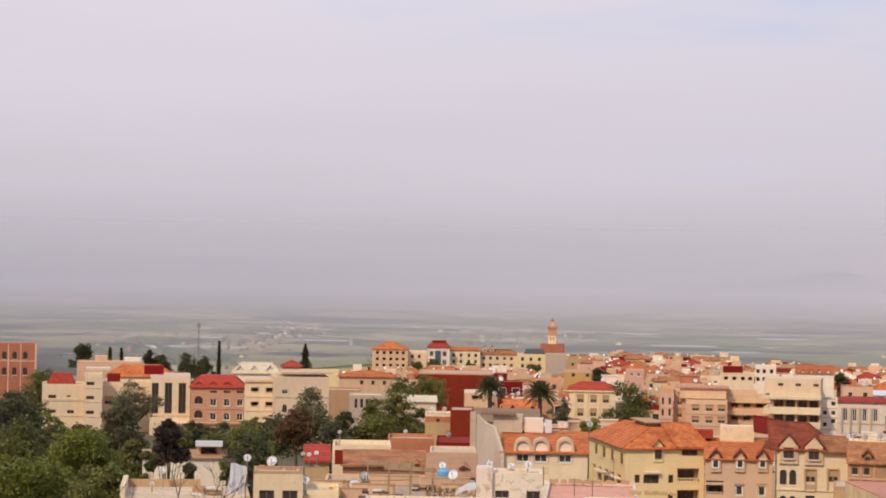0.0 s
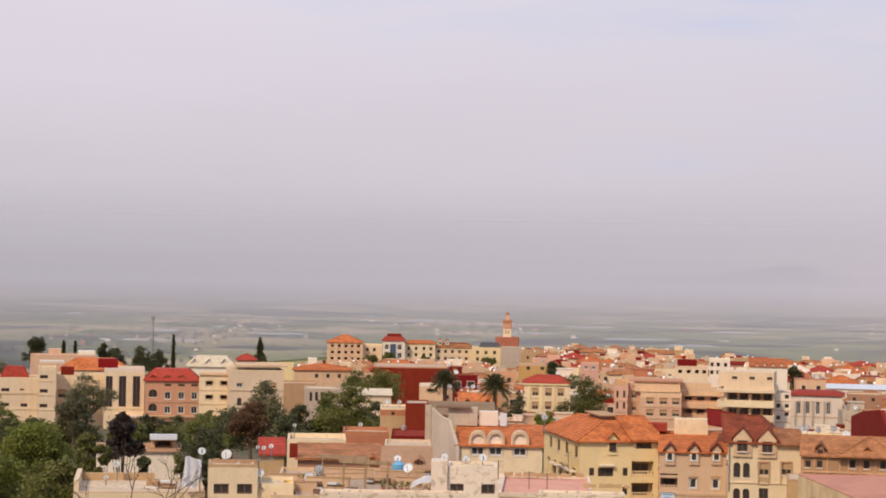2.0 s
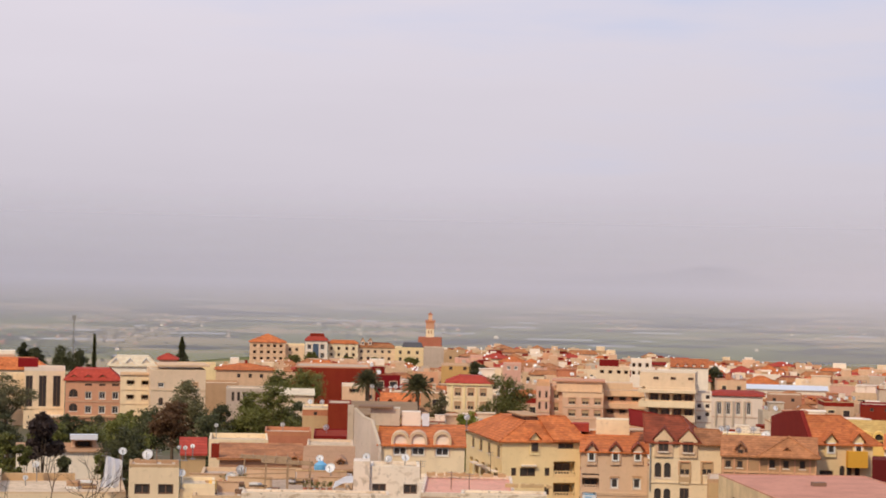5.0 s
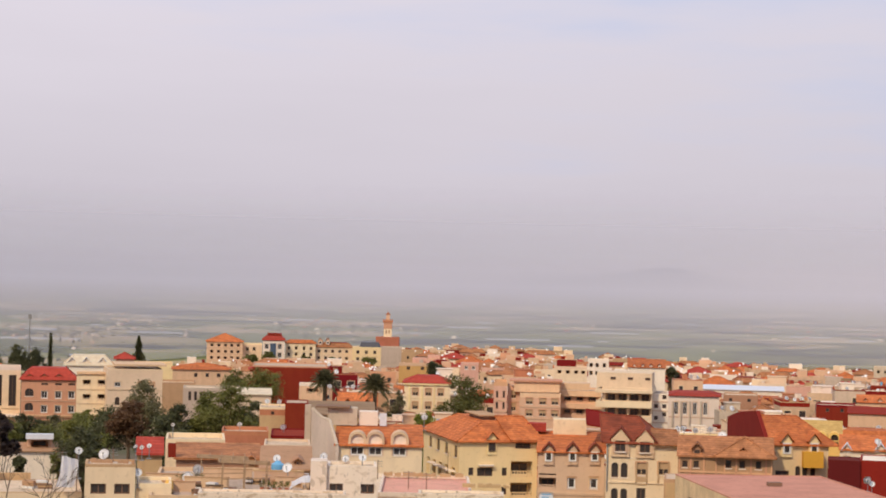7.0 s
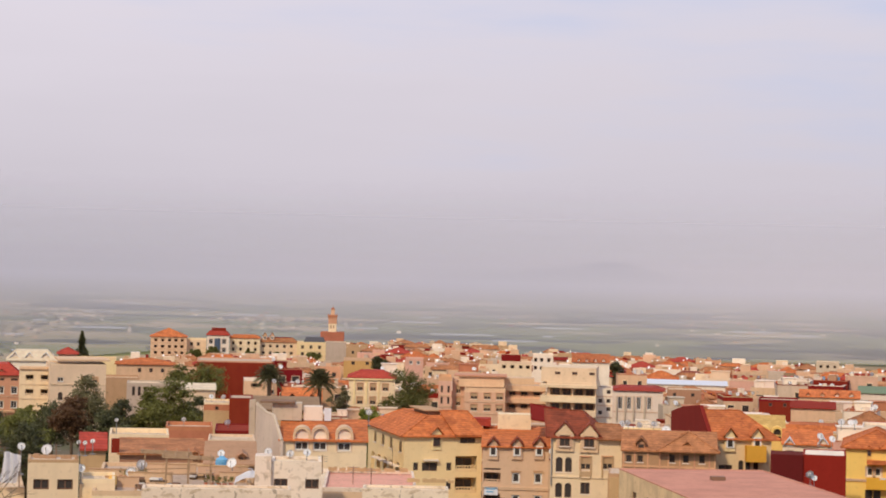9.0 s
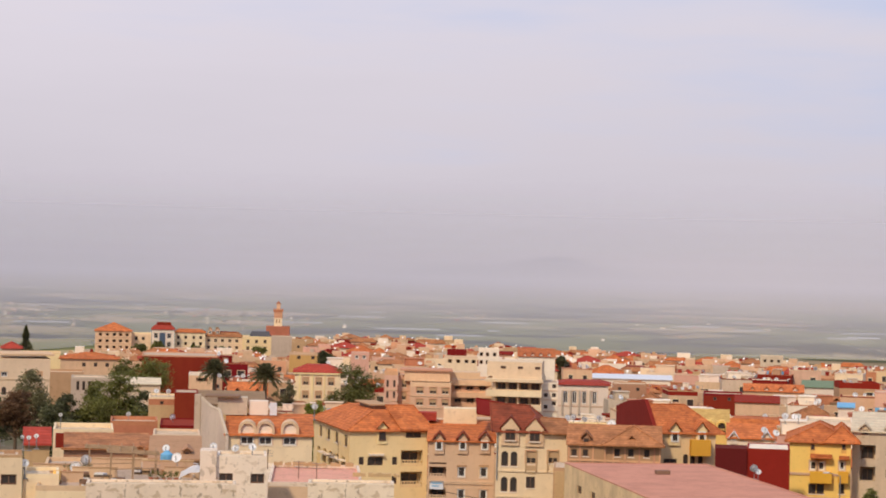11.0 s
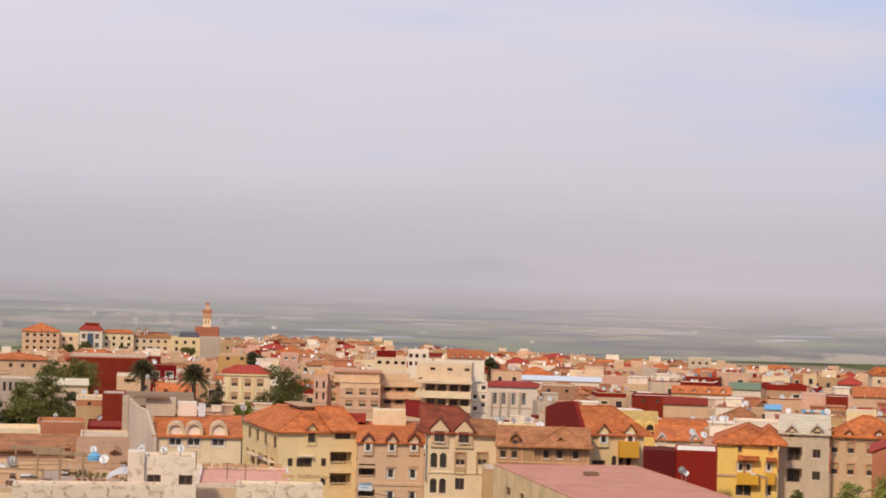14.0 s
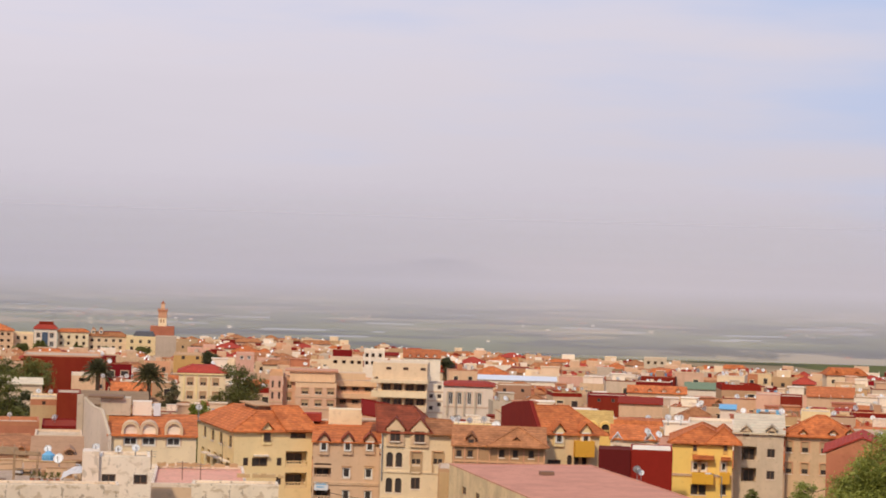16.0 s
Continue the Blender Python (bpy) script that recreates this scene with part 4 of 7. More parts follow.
h = house('house', 'cream house with a long low roof', -75.7, 520.0, 7.5, 14.82, 12.0, 9.58, BEIGE, front=grid([5.92, 8.89, 11.85], [7.68], 0.88, 1.03, 'slit'), roof='hip', rise=1.38, tile=ORANGE, tall=0.40)
h = house('house', 'beige terraced house with small dark windows', -72.3, 440.0, 8.5, 13.18, 12.0, 9.75, TAN, front=grid([1.88, 3.76], [8.06, 6.05], 0.75, 0.87, 'slit'), tall=0.50)
h = house('house', 'grey stone house with tall pillars', -53.3, 380.0, 7.2, 11.04, 10.0, 12.17, LEAN, front=grid([1.3, 2.38, 3.46], [10.04], 0.54, 1.72, 'slit'), tall=0.30)
h = house('house', 'cream low roof among the trees', -42.0, 360.0, 6.1, 7.37, 10.0, 12.49, CREAM, roof='lean', rise=0.60, tile=CREAMTILE, tall=0.30)
h = house('warehouse', 'large plain dark red warehouse wall with tan coping', -46.5, 440.0, 5, 16.49, 20.0, 14.17, MAROON, tall=0.30, cap=SALMON, category='warehouse')
h = house('house', 'small cream house beside the red wall', -34.9, 425.0, 4.3, 5.30, 8.0, 10.97, PEACH, front=grid([2.77], [9.33], 2.40, 1.20, 'loggia'), tall=0.40, cap=WHITE)

# long row at the far edge of the town
h = house('hotel', 'cream hotel with orange hipped roof', -114.0, 884.0, 6.8, 15.85, 16.0, 5.76, PEACH, front=grid([2.26, 5.28, 8.3, 11.07, 13.84], [8.75, 5.98, 3.22], 1.50, 1.25, 'deep'), roof='hip', rise=3.56, tile=ORANGE, zb=-5, category='hotel')
h = house('apartment_house', 'cream flat roofed hotel wing', -98.7, 890.0, 6.1, 8.60, 14.0, 4.47, CREAM, front=grid([2.02, 5.06], [7.03, 3.99], 1.26, 1.51, 'slit'), tall=0.60, zb=-5)
h = house('tower_house', 'white and blue glazed tower with red roof', -88.8, 880.0, 5.4, 9.74, 16.0, 7.07, WHITE, front=grid([1.75, 7.5], [8.32, 4.58], 1.74, 2.24, 'white'), roof='skirt', rise=1.96, tile=REDTILE, run=1.50, zb=-5)
block(h, 'glazing', 3.27, 5.77, -0.40, 0.00, 1.83, 10.81, BLUEGLASS, 'dark blue glass strip')
block(h, 'roof_room', 1.93, 8.20, 4.00, 10.00, 13.46, 15.22, MAROON)
h = house('apartment_house', 'cream apartment row with orange tiled roof', -79.3, 886.0, 4.7, 13.32, 14.0, 5.87, CREAM, front=grid([1.51, 4.77, 8.29, 11.31], [8.1, 5.34, 2.58], 1.25, 1.50, 'deep'), roof='skirt', rise=1.45, tile=ORANGE, run=2.00, zb=-5)
h = house('apartment_house', 'cream corner house with small turrets', -66.2, 890.0, 3.7, 16.37, 14.0, 4.28, CREAM, front=grid([1.51, 4.54, 7.56, 10.83, 13.86], [7.0, 3.98], 1.26, 1.26, 'slit'), roof='skirt', rise=1.95, tile=RUST, run=2.00, zb=-5)
dormer(h, 1.99, 0.30, 10.67, 1.76, 1.26, 4.00, PEACH, ORANGE, 'white', rise=1.51)
dormer(h, 5.27, 0.30, 10.73, 1.76, 1.26, 4.00, PEACH, ORANGE, 'white', rise=1.51)
block(h, 'roof_room', 6.26, 13.83, 2.00, 6.00, 9.50, 11.52, MAROON)
h = house('apartment_house', 'pale cream block with a dark slate roof', -49.3, 880.0, 2.8, 12.67, 14.0, 4.84, PALE, front=grid([2.49, 6.21, 9.94], [7.16, 4.18], 1.24, 1.49, 'slit'), tall=0.30, zb=-5)
skirt_room(h, 3.23, 12.47, 1.0, 9.0, 9.84, 2.4, SLATE)
h = house('house', 'grey beige windowless block', -34.1, 820.0, 2.1, 8.32, 14.0, 6.85, LEAN, tall=0.40, zb=-5)
h = house('house', 'mustard yellow house with flat roof', -19.5, 600.0, 1.4, 9.11, 12.0, 8.72, MUSTARD, front=grid([2.87, 7.09], [7.54], 1.02, 1.02, 'slit'), tall=0.50, cap=SAND)
h = house('apartment_house', 'cream apartment house with red mansard and ochre blinds', -13.3, 450.0, 1, 10.36, 12.0, 10.93, CREAM, front=grid([2.53, 5.44, 8.22], [8.15, 5.11], 1.27, 1.65, 'shut'), roof='skirt', rise=1.64, tile=REDTILE, run=3.00)
block(h, 'pilaster', 3.80, 4.18, -0.25, 0.00, 5.20, 10.77, PALE)
block(h, 'pilaster', 6.58, 6.96, -0.25, 0.00, 5.26, 10.83, PALE)
block(h, 'pilaster', 1.01, 1.39, -0.25, 0.00, 5.14, 10.72, PALE)
block(h, 'cornice', -0.26, 10.61, -0.40, 0.00, 10.55, 11.05, PALE)

# apartment blocks of the middle distance
h = house('apartment_house', 'pink rendered tower wing with pilasters', 6.1, 400.0, -1.1, 2.68, 12.0, 13.24, PINK, front=grid([0.67, 2.01], [10.9, 8.66], 0.45, 1.36, 'slit'), tall=0.80, cap=SALMON)
h = house('apartment_house', 'peach apartment house with stepped parapet', 8.9, 402.0, -1.4, 2.46, 12.0, 12.82, PEACH, front=grid([1.23], [10.73, 8.26], 0.91, 1.59, 'shut'), tall=0.50)
h = house('apartment_house', 'peach apartment house with brown roller shutters', 11.3, 398.0, -2.2, 8.06, 14.0, 11.18, PEACH, front=grid([1.88, 4.53, 6.96], [9.86, 7.53], 1.35, 1.24, 'shut'), tall=0.90)
block(h, 'roof_room', -1.29, 7.84, 3.00, 10.00, 12.13, 14.15, PEACH)
block(h, 'roof_slab', -2.18, 8.39, 2.50, 11.00, 14.17, 14.50, SALMON)
h = house('apartment_house', 'peach apartment house with wrap-around balconies', 19.6, 404.0, -3.4, 8.26, 14.0, 12.01, PEACH, front=grid([1.45, 3.91, 6.48], [10.03, 7.44], 1.71, 1.26, 'loggia'), tall=0.50)
block(h, 'balcony_slab', -0.08, 8.29, -1.00, 0.00, 8.91, 9.92, PEACH)
block(h, 'balcony_slab', -0.11, 8.26, -1.00, 0.00, 11.38, 12.51, PEACH)
block(h, 'roof_room', -0.84, 5.91, 3.00, 9.00, 12.44, 13.80, ROSE)
h = house('apartment_house', 'white cream apartment block with dark strip windows and balconies', 27.2, 392.0, -7.7, 9.69, 16.0, 13.79, IVORY, front=grid([1.73, 3.89, 6.26, 8.4], [11.38, 8.55], 2.11, 1.44, 'deep'), left=grid([4, 9, 13], [8.6, 5.7], 3.00, 1.40, 'deep'), tall=0.20)
block(h, 'balcony_slab', -0.61, 9.73, -1.20, 0.00, 10.06, 11.26, IVORY)
block(h, 'balcony_slab', -0.57, 9.76, -1.20, 0.00, 7.33, 8.42, IVORY)
block(h, 'flank_balcony', -1.2, -0.01, -1.19, 15, 10.06, 11.2, IVORY)
block(h, 'flank_balcony', -1.2, -0.01, -1.19, 15, 7.33, 8.4, IVORY)
block(h, 'roof_slab', -1.3, 9.90, -1.30, 15.00, 12.89, 13.5, IVORY)
block(h, 'roof_room', -1.26, 9.57, 2.00, 14.00, 13.88, 16.73, IVORY)
window_row(h, 1.94, 8.72, 2.0, 15.39, 3, 1.0, 0.5)
h = house('apartment_house', 'white stepped apartment house with square windows', 36.2, 396.0, -5.5, 4.33, 12.0, 12.50, WHITE, front=grid([0.54, 1.95, 3.57], [9.83], 0.78, 0.78, 'slit') + grid([3.57], [11.63, 8.22], 0.78, 0.78, 'slit') + grid([0.54, 1.95], [7.5], 0.78, 0.78, 'slit'), tall=0.20)
h = house('apartment_house', 'white house with grey vertical fins and red roof edge', 44.1, 430.0, -6.6, 10.75, 14.0, 10.55, WHITE, front=grid([1.64, 3.52, 5.62, 7.84], [6.6], 0.97, 2.68, 'white'), roof='skirt', rise=0.73, tile=REDTILE, run=2.00)
block(h, 'fin', 0.72, 1.07, -0.40, 0.00, 4.21, 9.35, LEAN)
block(h, 'fin', 2.48, 2.83, -0.40, 0.00, 4.27, 9.40, LEAN)
block(h, 'fin', 4.35, 4.70, -0.40, 0.00, 4.33, 9.45, LEAN)
block(h, 'fin', 6.69, 7.04, -0.40, 0.00, 4.40, 9.52, LEAN)

# near row of houses
h = house('gable_house', 'white walled house with orange mansard and arched dormers', -14.0, 222.0, 2.4, 9.58, 11.0, 14.98, CREAM, front=grid([2.38, 4.39, 7.08], [13.98], 1.5, 0.95, 'white'), roof='lean', rise=1.60, tile=ORANGE)
dormer(h, 2.38, 0.20, 15.08, 1.45, 0.50, 3.00, WHITE, ROSE, 'white', True)
dormer(h, 4.38, 0.20, 15.13, 1.45, 0.50, 3.00, WHITE, ROSE, 'white', True)
dormer(h, 7.08, 0.20, 15.18, 1.45, 0.50, 3.00, WHITE, ROSE, 'white', True)
skew_flank(h, ((-0.02, -0.5, 15.0), (-1.0, 4.0, 17.4), (-2.0, 6.5, 17.6), (-3.2, 10.8, 18.3)), ASHEN)
block(h, 'flank_pier', -3.9, -3.2, 10.6, 11.3, 0, 18.8, LEAN)
block(h, 'roof_room', -1.2, 2.2, 9.0, 12, 16.6, 18.6, LEAN)
block(h, 'roof_shed', 2.4, 4.6, 9.5, 12, 16.6, 18.2, WHITE)
block(h, 'roof_slab', -2.6, 1.4, 8.4, 12.2, 18.61, 18.8, DUSK)
block(h, 'water_box', 4.8, 5.6, 9.4, 10.2, 16.6, 18.0, SHEET)
h = house('corner_house', 'pale yellow corner house with orange hipped roof', -0.3, 230.0, 13, 9.3, 20.0, 15.06, PALE, front=grid([7.56], [14.38], 1.82, 0.91, 'slit') + grid([1.44, 5.39], [11.24], 0.59, 0.91, 'slit') + grid([3.08], [11.17], 1.82, 0.98, 'slit') + grid([7.43], [11.08], 2.60, 1.82, 'loggia') + grid([7.43], [8.62], 2.60, 1.82, 'loggia') + grid([5.39], [9.06], 0.59, 0.91, 'slit'), left=grid([4, 8.5, 13, 18], [13.2], 1.70, 1.30, 'wood') + grid([3, 6.5, 10, 13.5, 17], [9.4], 1.90, 2.50, 'deep') + grid([3, 6.5, 10, 13.5, 17], [6], 1.90, 2.30, 'deep'), roof='skirt', rise=2.25, run=3.6, tile=ORANGE)
dormer(h, 3.82, -0.20, 14.05, 1.15, 1.35, 2.50, PALE, ORANGE, 'wood', rise=0.85)
block(h, 'awning', -0.75, 0.0, 1.6, 3.8, 11.46, 11.61, WHITE)
block(h, 'awning', -0.75, 0.0, 5.1, 7.3, 11.46, 11.61, WHITE)
block(h, 'awning', -0.75, 0.0, 8.6, 10.8, 11.46, 11.61, WHITE)
block(h, 'awning', -0.75, 0.0, 12.1, 14.3, 11.46, 11.61, WHITE)
block(h, 'window_hood', 2.27, 4.04, -0.50, 0.00, 12.34, 12.53, WHITE)
slope(h, 'bay_roof', ((5.9, -0.75, 15.22), (9.8, -0.75, 15.22)), ((5.2, 4.4, 17.65), (8.6, 4.4, 17.65)), ORANGE, 0.2)
block(h, 'roof_lantern', 3.9, 5.4, 5.0, 12, 17.32, 17.75, DUSK)
block(h, 'roof_slab', 3.4, 5.9, 4.6, 12.6, 17.755, 17.9, TAN)
h = house('dormer_house', 'rose beige house with three dormers in a clay tiled roof', 8.6, 226.0, -3.1, 7.49, 11.0, 14.46, ROSE, front=grid([3.82, 6.31], [10.54], 0.89, 1.15, 'white') + grid([1.13], [11.92], 1.92, 0.19, 'slit') + grid([1.13], [10.35], 1.92, 1.28, 'loggia') + grid([3.82, 6.31], [8.02], 0.89, 1.15, 'white') + grid([1.13], [7.95], 1.92, 1.28, 'loggia'), roof='lean', rise=1.54, tile=ORANGE)
dormer(h, 1.20, -0.30, 13.50, 1.15, 1.15, 2.60, ROSE, DARKTILE, 'white', rise=0.85)
dormer(h, 3.89, -0.30, 13.58, 1.15, 1.15, 2.60, ROSE, DARKTILE, 'white', rise=0.85)
dormer(h, 6.38, -0.30, 13.66, 1.15, 1.15, 2.60, ROSE, DARKTILE, 'white', rise=0.85)
block(h, 'sign_board', 0.25, 1.82, -0.12, -0.05, 9.08, 10.03, SHEET, 'white sign board with blue bars')
block(h, 'sign_bar', 0.50, 1.57, -0.14, -0.12, 9.71, 9.84, BLUE)
block(h, 'sign_bar', 0.51, 1.32, -0.14, -0.12, 9.39, 9.52, BLUE)
block(h, 'window_trim', 3.29, 4.41, -0.08, 0.00, 11.69, 11.88, BROWN)
block(h, 'window_trim', 5.78, 6.90, -0.08, 0.00, 11.77, 11.96, BROWN)
block(h, 'roof_room', 1.56, 5.46, 9.00, 12.00, 15.68, 17.65, CREAM)
block(h, 'red_coping', -1.49, 0.73, 8.50, 11.00, 16.20, 17.12, REDTILE)
h = house('gabled_house', 'cream house with two steep gables and arched windows', 16.0, 222.0, -5.1, 7.89, 12.0, 15.92, IVORY, front=grid([0.98, 2.01], [12.26], 0.75, 1.63, 'arch') + grid([0.98, 2.01], [9.42], 0.75, 1.63, 'arch') + grid([3.9], [12.59], 1.13, 1.38, 'shut') + grid([6.32], [12.67], 1.13, 1.38, 'shut') + grid([3.9], [9.88], 1.00, 1.26, 'wood'), roof='flat', tile=DUSK, tall=0)
slope(h, 'main_roof', ((-0.5, -0.45, 15.98), (5.7, -0.45, 15.98)), ((-0.9, 6.2, 18.7), (3.4, 6.2, 18.5)), DARKTILE)
slope(h, 'hip_roof', ((5.68, -0.46, 15.97), (6.1, 8.0, 16.4)), ((3.42, 6.1, 18.48), (3.6, 8.0, 18.4)), DARKTILE)
slope(h, 'low_roof', ((5.2, -0.6, 15.9), (8.2, -0.6, 15.9)), ((4.9, 4.4, 17.3), (7.7, 4.4, 17.2)), RUST)
slope(h, 'rear_roof', ((-2.4, 7.0, 17.4), (5.6, 7.0, 16.4)), ((-2.6, 10.5, 18.9), (3.6, 10.5, 17.9)), MAROON)
steep_gable(h, 1.54, 15.15, 2.0, ROSE, DARKTILE)
steep_gable(h, 4.25, 15.1, 2.0, ROSE, DARKTILE)
block(h, 'window_surround', 3.26, 3.44, -0.12, 0.00, 11.59, 14.05, SHUTTER)
block(h, 'window_surround', 4.41, 4.59, -0.12, 0.00, 11.63, 14.09, SHUTTER)
block(h, 'window_surround', 5.68, 5.86, -0.12, 0.00, 11.67, 14.13, SHUTTER)
block(h, 'window_surround', 6.83, 7.01, -0.12, 0.00, 11.71, 14.17, SHUTTER)
block(h, 'panel', 3.46, 4.43, -0.08, 0.00, 11.48, 12.34, SHUTTER)
block(h, 'downpipe', 0.06, 0.18, -0.20, -0.05, 10.73, 15.80, STEEL)
h = house('brown_house', 'brown rendered house with weathered tile roof', 23.3, 216.0, -7.5, 10.10, 10.0, 15.23, BROWN, front=grid([5.39, 6.86, 8.58], [14.14], 0.61, 0.86, 'wood') + grid([0.74, 1.96], [14.07], 0.61, 0.73, 'wood'), roof='gable_x', rise=1.84, tile=RUST)
dormer(h, 6.93, 0.20, 15.04, 0.86, 0.73, 3.00, BROWN, RUST, 'wood', rise=0.61)
dormer(h, 2.01, 0.20, 15.42, 0.86, 0.61, 3.00, BROWN, RUST, 'wood', rise=0.61)
hip_wing(h, 4.17, 10.10, 15.23, RUST)
for u in (0.1, 1.3, 2.7, 4.0, 4.9, 6.15, 7.7, 9.3, 9.9):
    block(h, 'timber', u, u + 0.16, -0.12, -0.003, 11.6, 15.2, SALMON)
block(h, 'timber_rail', 0.05, 10.05, -0.10, -0.002, 13.55, 13.75, SALMON)
block(h, 'timber_rail', 0.05, 10.05, -0.10, -0.002, 12.3, 12.45, SALMON)
h = house('terrace_house', 'low building with terrace parapet behind the brown house', 26.9, 250.0, -7.2, 9.64, 10.0, 14.17, BEIGE, tall=0.50, cap=PALE)
h = house('yellow_dormer_house', 'cream house with orange roof and dark red flank wall', 34.4, 222.0, 2.4, 6.21, 13.0, 16.19, PALE, front=grid([1.1], [12.93], 1.51, 0.50, 'slit') + grid([2.84, 3.62, 4.52], [12.72], 0.57, 1.26, 'arch'), roof='flat', tile=DUSK, tall=0)
slope(h, 'main_roof', ((-0.3, -0.5, 16.2), (7.2, -0.5, 16.2)), ((-0.3, 6.5, 18.95), (3.9, 6.5, 18.95)), ORANGE)
slope(h, 'hip_roof', ((7.18, -0.48, 16.19), (7.2, 12.5, 16.19)), ((3.92, 6.5, 18.9), (3.95, 7.4, 18.9)), ORANGE)
dormer(h, 1.51, -0.35, 15.34, 1.2, 1.25, 3.50, PALE, ORANGE, 'white', rise=0.95)
dormer(h, 4.55, -0.35, 15.39, 1.2, 1.25, 3.50, PALE, ORANGE, 'white', rise=0.95)
block(h, 'balcony', 3.25, 5.45, -1.10, 0.00, 13.87, 15.65, OCHRE, 'ochre rendered balcony box')
red_flank(h, 16.19, 13.0, 3.14)
block(h, 'chimney', 2.87, 3.54, 7.00, 8.00, 18.31, 19.29, SALMON)
h = house('yellow_roof_house', 'yellow house with pale yellow tiled roof and arched attic openings', 41.4, 262.0, -10.1, 8.0, 10.0, 13.9, YELLOW, roof='gable_x', rise=2.3, tile=YELLOWTILE)
for u in (5.4, 7.1):
    dormer(h, u, -0.3, 13.9, 1.0, 0.5, 3.0, DARK, YELLOW, 'wood', True)
h = house('terrace_house', 'maroon walled house with a white tiled terrace', 42.3, 213.0, -11.8, 4.57, 8.0, 15.38, RED, tile=WHITE, tall=0.15, cap=RED)
h = house('terrace_house', 'darker maroon left part of the terrace house', 38.9, 213.3, -10.8, 3.43, 5.0, 15.37, DARKERRED, tile=DARKERRED, tall=0.10, cap=DARKERRED)
h = house('house', 'small house with clay tiled roof and white gables', 45.2, 240.0, -11.3, 5.80, 10.0, 14.44, WHITE, roof='gable_x', rise=1.44, tile=ORANGE)
dormer(h, 0.82, -0.20, 14.22, 0.95, 0.20, 3.00, WHITE, SHEET, 'white', rise=0.81)
dormer(h, 4.78, -0.20, 14.38, 0.95, 0.20, 3.00, WHITE, SHEET, 'white', rise=0.81)
h = house('balcony_house', 'bright yellow house with ochre balconies and orange roof', 49.7, 226.0, -13.3, 6.93, 12.0, 15.27, YELLOW, front=grid([2.83, 3.6], [12.22], 0.89, 1.02, 'white') + grid([5.97], [12.34], 0.64, 1.02, 'white') + grid([2.7, 3.6], [9.51], 0.83, 1.15, 'wood') + grid([5.97], [9.63], 0.64, 1.15, 'wood'), roof='hip', rise=1.83, tile=ORANGE)
dormer(h, 2.66, -0.15, 14.53, 0.58, 0.64, 2.00, YELLOW, ORANGE, 'wood', rise=0.45)
dormer(h, 6.12, -0.15, 14.67, 0.58, 0.64, 2.00, YELLOW, ORANGE, 'wood', rise=0.45)
block(h, 'balcony', 2.41, 4.85, -1.00, 0.00, 10.82, 12.11, OCHRE, 'ochre rendered balcony box')
block(h, 'balcony', 5.55, 6.70, -0.90, 0.00, 10.93, 12.22, OCHRE, 'ochre rendered balcony box')
block(h, 'canopy', 2.42, 4.85, -1.00, 0.00, 13.60, 14.05, ORANGE)
block(h, 'canopy', 5.63, 6.78, -0.80, 0.00, 13.58, 13.96, ORANGE)
cross_gable(h, 1.7, 5.91, 15.27)
h = house('concrete_house', 'bare grey concrete house with open loggias', 57.5, 228.0, -14.9, 5.69, 12.0, 16.44, CONCRETE, front=grid([1.75], [13.38, 10.9], 1.74, 1.61, 'deep') + grid([4.27], [13.82, 11.28], 0.90, 0.97, 'wood'), left=grid([4, 8], [9], 1.00, 1.00, 'slit'), roof='lean', rise=1.49, tile=CREAMTILE)
dormer(h, 1.37, -0.10, 16.18, 1.03, 0.58, 3.00, CONCRETE, CREAMTILE, 'wood', rise=0.64)
dormer(h, 4.28, -0.10, 16.31, 1.03, 0.58, 3.00, CONCRETE, CREAMTILE, 'wood', rise=0.64)
h = house('tan_house', 'tan house with long orange tiled roof', 63.9, 229.0, -16.6, 7.96, 7.0, 16.11, SANDSTONE, front=grid([0.39, 2.28, 4.48], [14.32, 11.82], 0.84, 1.30, 'shut'), roof='hip', rise=2.29, tile=ORANGE)
dormer(h, -0.20, -0.10, 16.05, 0.78, 0.39, 3.00, TAN, ORANGE, 'white', rise=0.52)
dormer(h, 2.01, -0.10, 16.15, 0.78, 0.39, 3.00, TAN, ORANGE, 'white', rise=0.52)
dormer(h, 5.44, -0.10, 16.30, 0.78, 0.39, 3.00, TAN, ORANGE, 'white', rise=0.52)
dormer(h, 7.38, -0.10, 16.39, 0.78, 0.39, 3.00, TAN, ORANGE, 'white', rise=0.52)
h = house('red_roof_house', 'house with bright red pitched roof', 61.9, 206.0, -17.7, 7.43, 12.0, 16.13, BRICKY, roof='gable_y', rise=1.78, tile=REDTILE)
h = house('red_roof_house', 'low house with orange pitched roof', 61.4, 192.0, -18.7, 6.70, 9.0, 15.59, BRICKY, roof='lean', rise=1.42, tile=ORANGE)
h = house('terrace_house', 'grey white house with long parapet', 62.7, 275.0, -13.5, 6.41, 12.0, 13.96, WHITE, tall=0.40)
h = house('terrace_house', 'grey house behind the tan roof', 81.6, 262.0, -18.4, 10.32, 12.0, 13.81, LEAN, tall=0.40)

# roofs of the eastern quarter
h = house('hall', 'long low hall with a white sheet roof', 62.2, 520.0, -8, 20.67, 10.0, 7.74, WHITE, roof='lean', rise=0.72, tile=SHEET, category='hall')
h = house('block_house', 'plain tan brick block with two windows', 55.8, 430.0, -7.9, 7.34, 10.0, 10.78, BROWN, front=grid([1.59, 5.5], [9.61], 0.73, 0.73, 'slit'), tall=0.30)
